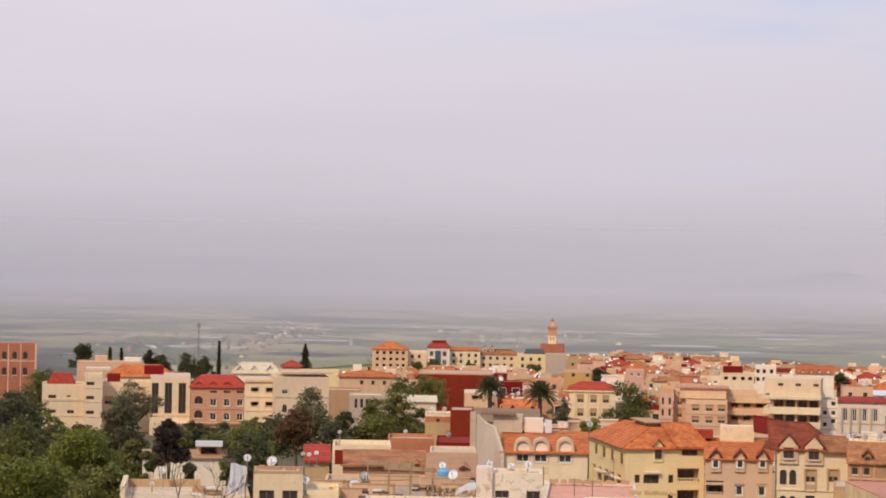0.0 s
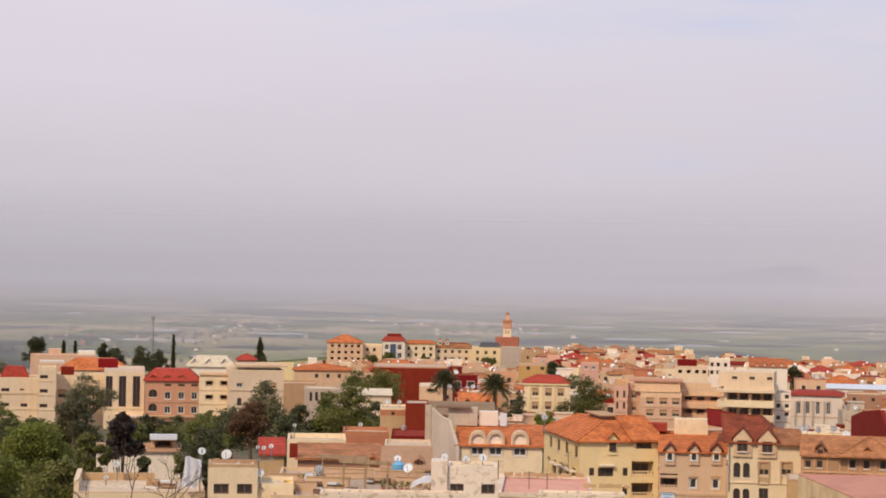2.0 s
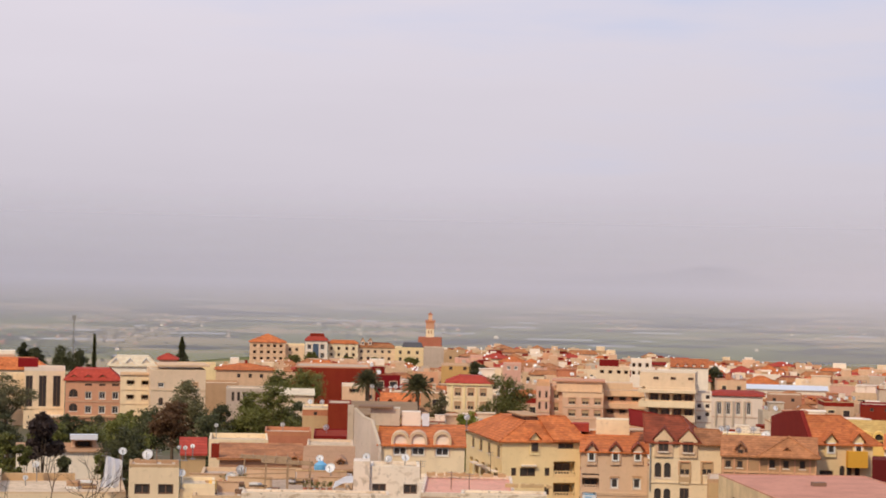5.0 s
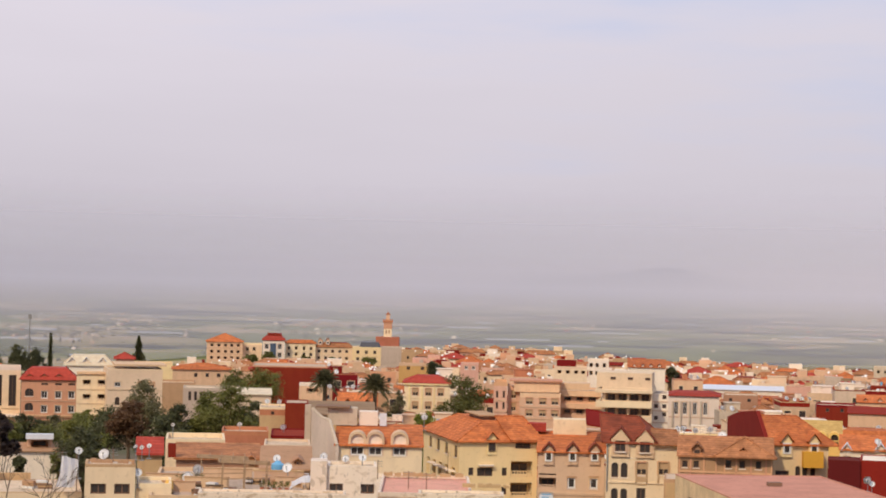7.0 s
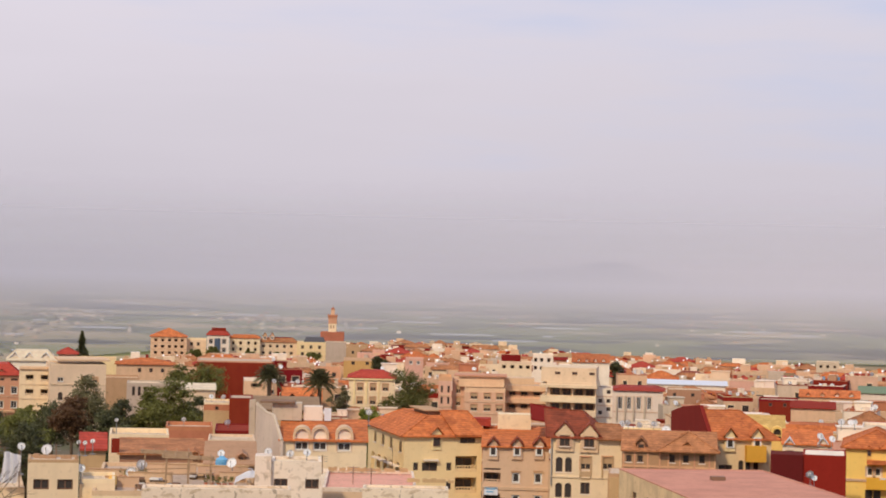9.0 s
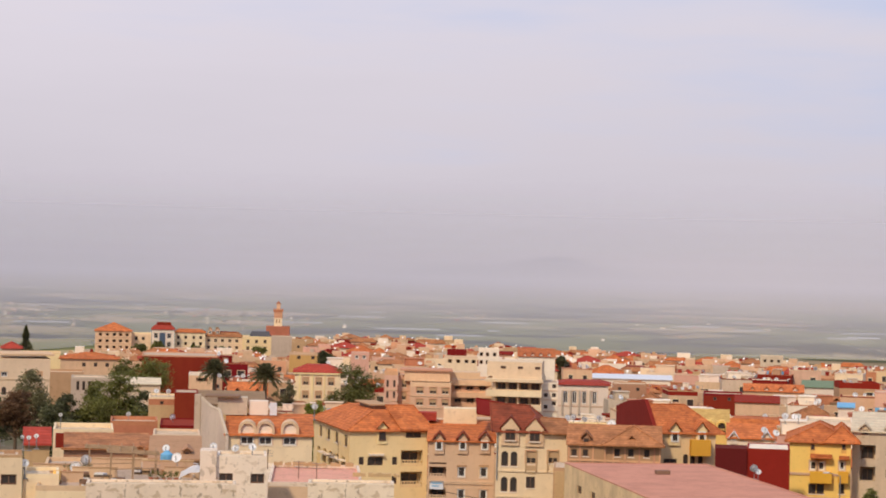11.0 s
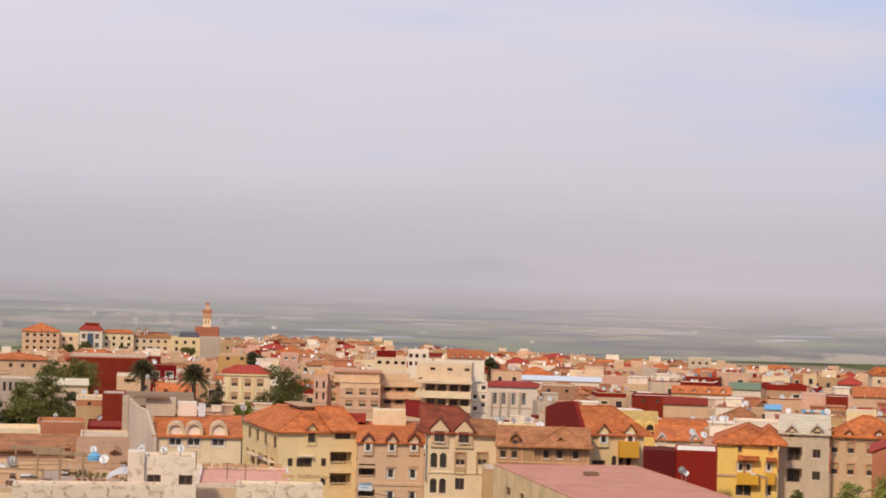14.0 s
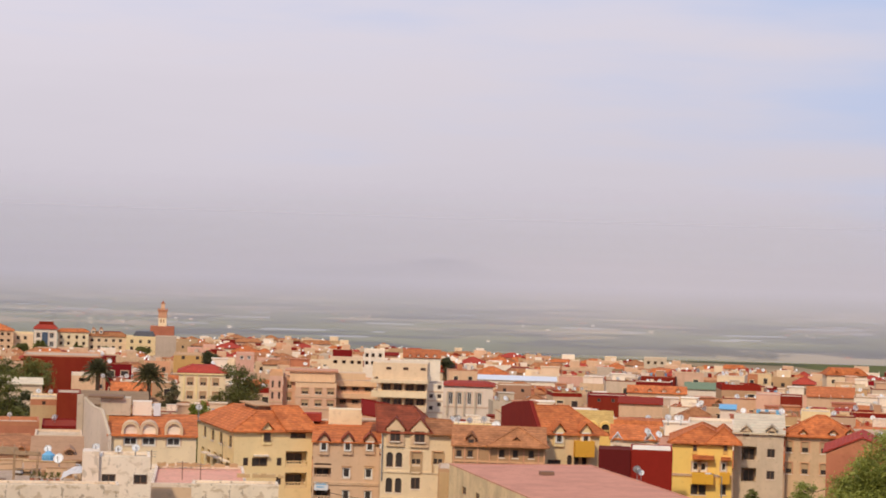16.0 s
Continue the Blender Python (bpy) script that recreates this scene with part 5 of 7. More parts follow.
h = house('house', 'long house with orange dormer roof', 88.3, 450.0, -11.9, 13.44, 10.0, 9.02, BEIGE, roof='gable_x', rise=1.43, tile=ORANGE)
dormer(h, 1.92, 0.30, 8.83, 1.02, 0.51, 3.00, BEIGE, ORANGE, 'white', rise=0.64)
dormer(h, 5.13, 0.30, 8.94, 1.02, 0.51, 3.00, BEIGE, ORANGE, 'white', rise=0.64)
dormer(h, 8.33, 0.30, 9.06, 1.02, 0.51, 3.00, BEIGE, ORANGE, 'white', rise=0.64)
dormer(h, 11.52, 0.30, 9.18, 1.02, 0.51, 3.00, BEIGE, ORANGE, 'white', rise=0.64)
h = house('house', 'white house with flat green roof', 108.4, 480.0, -13.3, 9.01, 10.0, 8.65, WHITE, roof='lean', rise=1.19, tile=GREENROOF)
h = house('house', 'dark red house with parapet roof', 70.4, 400.0, -10.5, 7.74, 10.0, 10.65, MAROON, front=grid([2.28, 5.13], [9.68], 0.68, 0.68, 'slit'), tall=0.40)
h = house('house', 'dark red house with bright red roof slope', 73.0, 380.0, -11.5, 8.33, 10.0, 10.59, BEIGE, roof='lean', rise=0.76, tile=RED)
h = house('shed', 'roof shed covered with blue sheeting', 94.1, 385.0, -14, 3.07, 5.0, 9.70, WHITE, roof='lean', rise=0.60, tile=BLUE, category='shed')
h = house('house', 'lilac pink house with plain walls', 105.2, 400.0, -15.1, 4.89, 9.0, 11.82, PINK, tall=0.30)
h = house('house', 'dark red house beside the pink one', 108.9, 395.0, -15.7, 4.38, 9.0, 11.74, MAROON, tall=0.30)
h = house('house', 'beige house with orange ridged roof', 124.5, 430.0, -16.8, 10.23, 10.0, 10.20, BEIGE, roof='lean', rise=1.77, tile=ORANGE)
block(h, 'ridge', 2.56, 2.76, -0.3, 0.1, 9.90, 10.60, WHITE)
block(h, 'ridge', 5.11, 5.31, -0.3, 0.1, 9.90, 10.60, WHITE)
block(h, 'ridge', 7.67, 7.87, -0.3, 0.1, 9.90, 10.60, WHITE)
h = house('house', 'house with dark red hipped roof at the edge of town', 146.9, 520.0, -16.1, 5.46, 10.0, 8.64, BEIGE, roof='hip', rise=1.69, tile=REDTILE)
h = house('house', 'pale yellow cube house with one dark door', 94.6, 330.0, -16.4, 4.87, 8.0, 12.84, PALE, front=grid([2.16], [12.74], 0.75, 1.31, 'slit'), tall=0.20)
h = house('house', 'bare brick house with open upper floor', 130.8, 640.0, -11.9, 7.30, 9.0, 10.16, CONCRETE, front=grid([1.46, 3.65, 5.84], [13.35], 0.90, 0.90, 'deep'), tall=0.20, zb=-5)
h = house('house', 'white town house with rows of dark windows', 32.3, 520.0, -3.9, 5.31, 10.0, 14.30, WHITE, front=grid([0.72, 2.3, 4.16], [12.81, 10.78], 0.88, 1.03, 'deep'), tall=0.40)
h = house('house', 'white house with orange roof and small dormers', 44.2, 540.0, -5.2, 10.06, 10.0, 12.17, WHITE, roof='lean', rise=1.91, tile=ORANGE)
dormer(h, 1.78, 0.40, 12.07, 0.92, 0.46, 3.00, WHITE, ORANGE, 'white', rise=0.61)
dormer(h, 4.00, 0.40, 12.13, 0.92, 0.46, 3.00, WHITE, ORANGE, 'white', rise=0.61)
dormer(h, 6.22, 0.40, 12.18, 0.92, 0.46, 3.00, WHITE, ORANGE, 'white', rise=0.61)
dormer(h, 8.44, 0.40, 12.24, 0.92, 0.46, 3.00, WHITE, ORANGE, 'white', rise=0.61)
h = house('house', 'cream town house with brown windows', 22.5, 500.0, -3.1, 8.30, 10.0, 12.95, CREAM, front=grid([1.39, 3.46, 5.54, 7.33], [11.78], 0.99, 0.85, 'deep'), tall=0.50)
block(h, 'parapet', 0.67, 5.51, -0.10, 0.00, 13.57, 15.24, MAROON)
h = house('house', 'peach house with pink balcony walls', -0.9, 560.0, -0.2, 5.01, 9.0, 11.15, PINK, front=grid([1.57, 3.61], [9.72], 0.95, 0.95, 'white'), tall=0.30)

# long hall with the pink roof
h = house('flat_roof_hall', 'long concrete hall with a flat pink coated roof', 24.1, 146.9, 7, 13.6, 37, 16.16, SANDSTONE, left=grid([6, 11, 16, 21, 26, 31], [14.06], 1.6, 0.7, 'slit'), tall=0.12, tile=PINKROOF, cap=PINKROOF)
block(h, 'roof_vent', 6, 7.2, 27, 27.8, 16.23, 16.56, RUSTY)

# roofs close to the camera
h = house('terrace_house', 'beige terrace house with worn parapet', -35.5, 138.0, 12.6, 9.17, 9.0, 17.86, IVORY, tall=0.10, cap=SAND, zb=6)
block(h, 'back_wall', 0.1, 5.69, 8.4, 8.8, 11.86, 12.46, TAN)
block(h, 'side_wall', 0.0, 0.35, 0.3, 8.8, 11.93, 12.76, IVORY)
h = house('cube_house', 'cream rooftop house with two dark windows', -26.0, 138.0, 10, 3.46, 4.0, 19.90, IVORY, front=grid([0.94, 2.56], [12.05], 1.05, 0.70, 'slit'), tall=0.20, cap=TAN, zb=6)
h = house('terrace_house', 'pale terrace with low walls', -22.6, 139.0, 8.7, 2.45, 5.0, 18.45, IVORY, tall=0.30, zb=6)
h = house('shed', 'low white shed with a brown sheet roof', -63.4, 258.0, 12.6, 10.92, 6.0, 10.15, WHITE, roof='lean', rise=0.60, tile=BROWN, category='shed')
h = house('kiosk', 'small kiosk with a white awning', -57.1, 262.0, 11.9, 3.29, 4.0, 11.80, ROSE, front=grid([1.64], [10.4], 2.22, 1.04, 'deep'), tall=0.10, category='kiosk')
block(h, 'awning', -0.16, 3.43, -1.50, 0.00, 11.68, 12.35, SHEET)
h = house('terrace_house', 'beige roof terrace with clutter and low walls', -21.4, 137.0, 6.6, 11.02, 21.0, 17.84, IVORY, tall=0.35, cap=SAND, zb=6)
h = house('tiled_house', 'low house with weathered clay tile slope', -23.3, 163.0, 7, 6.78, 8.0, 18.35, BROWN, roof='lean', rise=0.60, tile=RUST, zb=5)
dormer(h, 6.13, -0.20, 12.93, 0.65, 0.41, 3.00, TAN, RUST, 'wood', rise=0.32)
block(h, 'red_gable', -0.67, -0.02, -0.20, 0.30, 13.49, 14.64, MAROON)
h = house('tiled_house', 'low house with tan sloping roof', -15.8, 158.0, 5, 3.85, 8.0, 18.11, TAN, roof='lean', rise=1.13, tile=BROWN, zb=5)
dormer(h, 2.87, 1.20, 13.33, 0.45, 0.36, 3.00, TAN, BROWN, 'wood', rise=0.27)
h = house('terrace_house', 'pale parapet house behind the tiled roof', -27.9, 188.0, 7.6, 5.57, 8.0, 17.49, CREAM, tall=0.50, zb=3)
h = house('red_roof_house', 'small house with bright red pitched roof', -28.9, 178.0, 9.1, 2.2, 7.0, 17.3, TAN, roof='gable_x', rise=1.2, tile=REDTILE, zb=4)
h = house('terrace_house', 'brown walled terrace cluttered with pots', -28.4, 236.0, 6.2, 5.50, 8.0, 14.75, BRICKY, tall=0.50)
h = house('brick_house', 'raw brick house with cream side', -30.5, 300.0, 5.4, 4.09, 9.0, 13.82, BRICKY, front=grid([1.96], [13.01], 0.51, 0.51, 'slit'), tall=0.30, cap=CREAM)
block(h, 'plinth', 0.02, 4.11, -0.10, 0.00, 9.36, 12.93, TAN)
h = house('red_house', 'dark red house with flat red roof', -22.8, 238.0, 4.9, 4.45, 12.0, 14.50, MAROON, tile=RED, tall=0.20)
h = house('red_house', 'tall dark red stair tower', -26.5, 298.0, 4.8, 3.46, 9.0, 14.80, MAROON, tall=0.20)
h = house('terrace_house', 'cream terrace beside the red roof', -21.3, 215.0, 5, 5.00, 8.0, 15.18, BEIGE, tall=0.30, cap=CREAM)
h = house('long_house', 'long house with a tan sheet roof', -26.3, 315.0, 3.7, 12.39, 12.0, 12.14, TAN, roof='lean', rise=1.43, tile=DUSK)
h = house('cube_house', 'white rooftop house with flaking paint and two dark windows', -9.4, 140.0, 3.1, 3.48, 4.0, 19.96, FLAKED, front=grid([0.67, 2.85], [12.31], 0.95, 0.67, 'slit'), tall=0.25, zb=6)
block(h, 'stair_wall', -1.15, -0.01, -0.30, 2.00, 11.71, 14.56, FLAKED)
block(h, 'stair_hood', -1.3, 1.4, -2.6, -0.6, 11.36, 11.66, TAN)
h = house('terrace_house', 'pink roof terrace with low crumbling walls', -6.1, 147.0, 1, 6.93, 14.0, 17.43, ROSE, tile=ROSEROOF, tall=0.30, cap=WORN, zb=6)
h = house('low_wall_house', 'whitewashed crumbling wall of a house', -16.7, 127.0, 5.4, 9.46, 2.5, 19.30, WORN, tile=TERRACE, tall=0.20, zb=6)
h = house('low_wall_house', 'whitewashed low house with stained wall', -2.8, 130.0, 0, 5.59, 2.5, 19.28, WORN, tall=0.20, zb=6)
h = house('terrace_house', 'ochre stained side house beside the hall', 18.8, 186.0, -6.2, 2.43, 6.0, 15.46, TAN, tall=0.10, cap=TAN)
block(h, 'stained_panel', 0.12, 1.28, -0.10, 0.00, 11.86, 15.23, TAN)
h = house('terrace_house', 'cream terraces stepping between the roofs', -9.3, 190.0, 1.9, 5.80, 9.0, 13.77, WHITE, tall=0.40, zb=2)

# ---- trees in the town ----
tree('tree', 'broad green tree in full leaf', -78.0, 250.0, 0, 19.2, 9.2, LEAFDARK, 1)
tree('tree', 'dark green tree at the park edge', -63.2, 200.0, 2, 16.8, 9.6, LEAF, 2, count=6000, size=0.24)
tree('tree', 'fresh green broadleaf tree', -51.1, 185.0, 2, 17.5, 9.9, LEAFBRIGHT, 3, count=7000, size=0.22)
tree('tree', 'fresh green broadleaf tree', -50.4, 165.0, 2, 16.7, 9.3, LEAFBRIGHT, 4, count=7000, size=0.22)
tree('tree', 'fresh green broadleaf tree', -42.7, 160.0, 5, 13.4, 6.8, LEAF, 5, count=6000, size=0.22)
tree('tree', 'broad green tree in full leaf', -132.2, 440.0, 0, 13.3, 10.0, LEAF, 6)
tree('tree', 'broad green tree in full leaf', -78.8, 260.0, 0, 16.8, 8.8, LEAF, 62, count=3000, bare=0.1)
tree('tree', 'broad green tree in full leaf', -67.7, 240.0, 0, 14.7, 8.1, LEAFDARK, 63, count=3000, bare=0.1)
tree('tree', 'broad green tree in full leaf', -65.7, 260.0, 0, 12.3, 5.1, LEAF, 64, bare=0.1)
tree('tree', 'broad green tree in full leaf', -57.1, 180.0, 2, 16.6, 7.6, LEAF, 65, count=3600, bare=0.1)
tree('tree', 'green tree with pale stems', -57.6, 280.0, 0, 12.2, 6.3, LEAF, 66, bare=0.1)
tree('tree', 'broad green tree in full leaf', -48.6, 260.0, 0, 13.4, 7.4, LEAFDARK, 67, bare=0.1)
tree('tree', 'broad green tree in full leaf', -35.3, 335.0, 0, 13.2, 6.6, LEAFDARK, 68, bare=0.1)
tree('tree', 'broad green tree in full leaf', -45.3, 300.0, 0, 12.8, 7.6, LEAFDARK, 69, bare=0.1)
tree('tree', 'broad green tree in full leaf', -81.5, 280.0, 0, 12.7, 6.3, LEAF, 61)
tree('tree', 'green tree along the park street', -100.9, 345.0, 0, 9.7, 5.9, LEAF, 80, bare=0.05)
tree('tree', 'green tree along the park street', -99.2, 359.0, 0, 7.5, 7.1, LEAFDARK, 81, bare=0.05)
tree('tree', 'green tree along the park street', -97.6, 373.0, 0, 7.3, 5.3, LEAFOLIVE, 82, bare=0.05)
tree('tree', 'green tree along the park street', -80.1, 345.0, 0, 8.4, 5.9, LEAF, 83, bare=0.05)
tree('tree', 'green tree along the park street', -78.6, 359.0, 0, 8.0, 6.1, LEAFDARK, 84, bare=0.05)
tree('tree', 'green tree along the park street', -76.3, 373.0, 0, 7.4, 7.4, LEAFOLIVE, 85, bare=0.05)
tree('tree', 'green tree along the park street', -65.1, 345.0, 0, 10.2, 5.9, LEAF, 86, bare=0.05)
tree('tree', 'green tree along the park street', -89.7, 359.0, 0, 8.0, 6.1, LEAFDARK, 87, bare=0.05)
tree('tree', 'dusty thin olive green tree', -95.1, 380.0, 0, 14.5, 9.7, LEAFOLIVE, 7, count=1700)
tree('tree', 'dusty thin olive green tree', -95.2, 370.0, 0, 12.0, 6.3, LEAFOLIVE, 71, count=1200)
tree('tree', 'broad green tree in full leaf', -67.9, 300.0, 0, 11.0, 6.8, LEAF, 8)
tree('tree', 'small dark purple leaved tree in the yard', -54.6, 235.0, 0, 17.0, 3.8, LEAFPLUM, 9, count=5600, bare=0.62)
tree('tree', 'low dark shrubs in the yard', -41.5, 190.0, 2, 13.9, 2.1, LEAFDARK, 91, bare=0.05)
tree('tree', 'low dark shrubs in the yard', -39.5, 195.0, 2, 13.7, 3.3, LEAF, 92, bare=0.05)
tree('tree', 'low dark shrubs in the yard', -49.0, 200.0, 2, 14.0, 2.8, LEAF, 93, bare=0.05)
tree('tree', 'green tree with pale stems', -58.3, 300.0, 0, 12.1, 9.3, LEAF, 10, count=2600)
tree('tree', 'broad green tree in full leaf', -60.2, 340.0, 0, 10.9, 8.7, LEAFDARK, 11)
tree('tree', 'rust brown leaved tree', -55.1, 330.0, 0, 12.8, 6.5, LEAFRUST, 12)
tree('tree', 'round green tree before the cream block', -55.0, 350.0, 0, 15.5, 8.1, LEAFOLIVE, 13, count=2600, bare=0.25)
tree('tree', 'broad green tree in full leaf', -47.0, 330.0, 0, 12.3, 6.5, LEAFDARK, 14)
tree('tree', 'large green tree with ragged crown', -38.9, 325.0, 0, 16.4, 10.1, LEAF, 15, count=3400, bare=0.2)
tree('tree', 'large green tree with ragged crown', -42.8, 330.0, 0, 14.7, 6.5, LEAF, 151)
tree('tree', 'wide tree with dense crown by the red wall', -42.5, 420.0, 0, 14.9, 11.3, LEAF, 16, count=3000, bare=0.25)
tree('tree', 'broad green tree in full leaf', -49.1, 430.0, 0, 13.8, 8.5, LEAF, 161)
palm(-25.8, 370.0, 0, 15.0, 17)
palm(-15.6, 350.0, 0, 15.3, 18)
tree('tree', 'thin dusty tree beside the palm', -12.9, 380.0, 0, 12.7, 5.4, LEAFOLIVE, 19, count=1000)
tree('tree', 'large round dark green tree', 0.5, 390.0, 0, 15.8, 11.0, LEAF, 20, count=3000, bare=0.12)
tree('tree', 'small round tree on a roof garden', -7.2, 560.0, 0, 11.7, 5.7, LEAFDARK, 21)
tree('tree', 'fresh green shrub behind the hipped roof', -6.2, 270.0, 0, 16.0, 4.6, LEAFBRIGHT, 22)
spire('conifer', 'dark conifer at the edge of town', -91.3, 560.0, 0, 16.8, 9.0, LEAFDARK, 23, count=3200, power=0.95)
spire('cypress', 'slim dark cypress standing at the town edge', -116.1, 560.0, 0, 17.0, 1.9, LEAFDARK, 24, power=0.7)
tree('tree', 'dark tree along the town edge', -166.6, 600.0, 0, 14.6, 6.8, LEAFDARK, 30)
spire('conifer', 'dark tree along the town edge', -158.3, 600.0, 0, 13.5, 2.4, LEAFDARK, 31)
spire('conifer', 'dark tree along the town edge', -154.7, 600.0, 0, 13.4, 1.7, LEAFDARK, 32)
tree('tree', 'dark tree along the town edge', -146.3, 600.0, 0, 12.9, 4.2, LEAFDARK, 33)
tree('tree', 'dark tree along the town edge', -142.4, 600.0, 0, 11.6, 6.8, LEAFDARK, 34)
tree('tree', 'dark tree along the town edge', -134.5, 600.0, 0, 12.3, 6.8, LEAFDARK, 35)
tree('tree', 'dark tree along the town edge', -129.2, 600.0, 0, 11.5, 7.6, LEAFDARK, 36)
tree('tree', 'broad green tree in full leaf', -67.2, 840.0, -5, 7.8, 4.8, LEAF, 40)
tree('tree', 'broad green tree in full leaf', -83.5, 860.0, -5, 8.0, 6.3, LEAF, 41)
tree('tree', 'broad green tree in full leaf', -91.4, 860.0, -5, 6.6, 6.3, LEAF, 42)
tree('tree', 'broad green tree in full leaf', -56.6, 860.0, -5, 6.1, 4.9, LEAF, 43)
tree('tree', 'broad green tree in full leaf', -37.9, 800.0, 0, 3.6, 5.4, LEAF, 44)
tree('tree', 'dark tree among the roofs', 58.5, 560.0, 0, 12.2, 4.1, LEAFDARK, 45)
tree('tree', 'fresh green tree in front of the houses', 47.6, 150.0, 5, 16.1, 7.0, LEAFSPRING, 46, count=7000, size=0.15)
tree('tree', 'fresh green tree in front of the houses', 51.0, 150.0, 5, 17.6, 6.5, LEAFSPRING, 47, count=5500, size=0.15)
tree('tree', 'low green tree before the tan house', 49.0, 170.0, 2, 14.7, 5.3, LEAFSPRING, 48, count=5500, size=0.15)
tree('tree', 'low green tree before the tan house', 45.3, 170.0, 2, 13.8, 2.9, LEAF, 49, count=3500, size=0.15)

# ---- dishes on the near roofs ----
dish(-34.3, 146.0, 19.13, 0.30, 1.3)
dish(-25.2, 141.0, 20.48, 0.42, 1.2)
dish(-22.5, 139.0, 19.45, 0.33, 1.0)
dish(-19.5, 148.0, 18.90, 0.40, 1.0)
dish(-20.1, 147.0, 18.44, 0.39, 0.8)
dish(-13.0, 150.0, 19.01, 0.36, 1.0)
dish(-14.3, 155.0, 19.27, 0.32, 1.0)
dish(-10.1, 147.0, 20.19, 0.26, 1.2)
dish(-7.1, 143.0, 20.53, 0.34, 1.0)
dish(-8.3, 144.0, 20.33, 0.26, 1.0)
dish(-26.9, 165.0, 19.03, 0.24, 1.0)
dish(-26.4, 165.0, 19.00, 0.24, 1.0)
dish(-25.8, 165.0, 19.15, 0.24, 1.0)
dish(-28.2, 147.0, 20.16, 0.26, 2.0)
dish(-26.5, 238.0, 15.85, 0.28, 1.0)
dish(-21.9, 245.0, 15.13, 0.36, 1.0)
dish(-4.6, 240.0, 17.10, 0.43, 1.5)
dish(-27.8, 192.0, 18.96, 0.23, 2.0)
dish(-27.7, 302.0, 14.80, 0.36, 1.0)
dish(-29.6, 302.0, 14.84, 0.36, 1.0)
dish(-28.5, 147.0, 19.06, 0.26, 1.0)
dish(-34.4, 143.0, 18.45, 0.25, 0.8)
dish(-22.1, 330.0, 15.91, 0.39, 2.0)
dish(28.2, 255.0, 15.54, 0.45, 1.0)
dish(27.4, 255.0, 15.44, 0.38, 1.0)
dish(29.7, 256.0, 15.21, 0.38, 1.0)
dish(31.5, 255.0, 15.47, 0.38, 1.0)
dish(32.7, 252.0, 14.92, 0.60, 1.0)
dish(60.5, 278.0, 14.75, 0.50, 1.0)
dish(62.6, 279.0, 14.73, 0.41, 1.0)
dish(39.7, 196.0, 14.90, 0.35, 1.0)
dish(40.1, 196.0, 14.57, 0.29, 1.0)
dish(50.9, 244.0, 15.11, 0.43, 1.0)
dish(44.9, 217.0, 17.15, 0.39, 1.0)
dish(46.4, 218.0, 16.79, 0.39, 1.0)
dish(87.4, 266.0, 13.93, 0.39, 1.0)
dish(-4.6, 238.0, 17.23, 0.35, 1.0)

# ---- roof clutter ----
def pergola(x, y, z):
    e = thing("pergola", "rickety pale wooden pergola frame on the roof terrace", "pergola", x, y, z, 8, "pergolas")
    for u in (-1.6, 0, 1.6):
        for v in (0, 2.4):
            bm = bmesh.new()
            tube(bm, (u, v, 0), (u + 0.05, v, 2.1), 0.04, 0.035)
            part("post", bm, POLEWOOD, e)
    for v in (0, 0.8, 1.6, 2.4):
        bm = bmesh.new()
        tube(bm, (-1.9, v, 2.1), (1.9, v + 0.1, 1.95), 0.05)
        part("rail", bm, POLEWOOD, e)
    for k in range(5):
        bm = bmesh.new()
        tube(bm, (-1.8 + k * 0.85, -0.2, 2.15), (-1.75 + k * 0.85, 2.7, 2.2), 0.025)
        part("slat", bm, POLEWOOD, e)
    bm = bmesh.new()
    tube(bm, (-1.6, 0, 0.9), (1.6, 0, 1.0), 0.04)
    part("brace", bm, POLEWOOD, e)
    return e


def barrel(x, y, z):
    e = thing("barrel", "faded yellow plastic barrel on the terrace", "barrel", x, y, z)
    bm = bmesh.new()
    tube(bm, (0, 0, 0), (0, 0, 0.4), 0.26, 0.3, 14)
    tube(bm, (0, 0, 0.4), (0, 0, 0.8), 0.3, 0.26, 14)
    part("body", bm, YELLOW, e)
    bm = bmesh.new()
    tube(bm, (0, 0, 0.8), (0, 0, 0.85), 0.27, 0.27, 14)
    part("lid", bm, YELLOW, e)


def tarp_roll(x, y, z):
    e = thing("tarpaulin", "grey brown rolled tarpaulin lying along the wall", "tarpaulin", x, y, z)
    bm = bmesh.new()
    rnd, last = random.Random(4), None
    for k in range(9):
        p = Vector((-1.2 + k * 0.32, 0.1 * math.sin(k), 0.38 - 0.03 * k))
        if last is not None:
            tube(bm, last, p, 0.32 + 0.05 * math.sin(k * 1.7), 0.3 + 0.05 * math.sin(k * 1.7 + 1.2), 10)
        last = p
    part("roll", bm, TAN, e, smooth=True)


def sheet_mesh(w, h, seed, drape):
    bm, rnd = bmesh.new(), random.Random(seed)
    n = 12
    g = [[bm.verts.new(drape(i / n, j / n, rnd)) for i in range(n + 1)] for j in range(n + 1)]
    for j in range(n):
        for i in range(n):
            bm.faces.new((g[j][i], g[j][i + 1], g[j + 1][i + 1], g[j + 1][i]))
    bmesh.ops.solidify(bm, geom=bm.faces[:], thickness=0.02)
    return bm


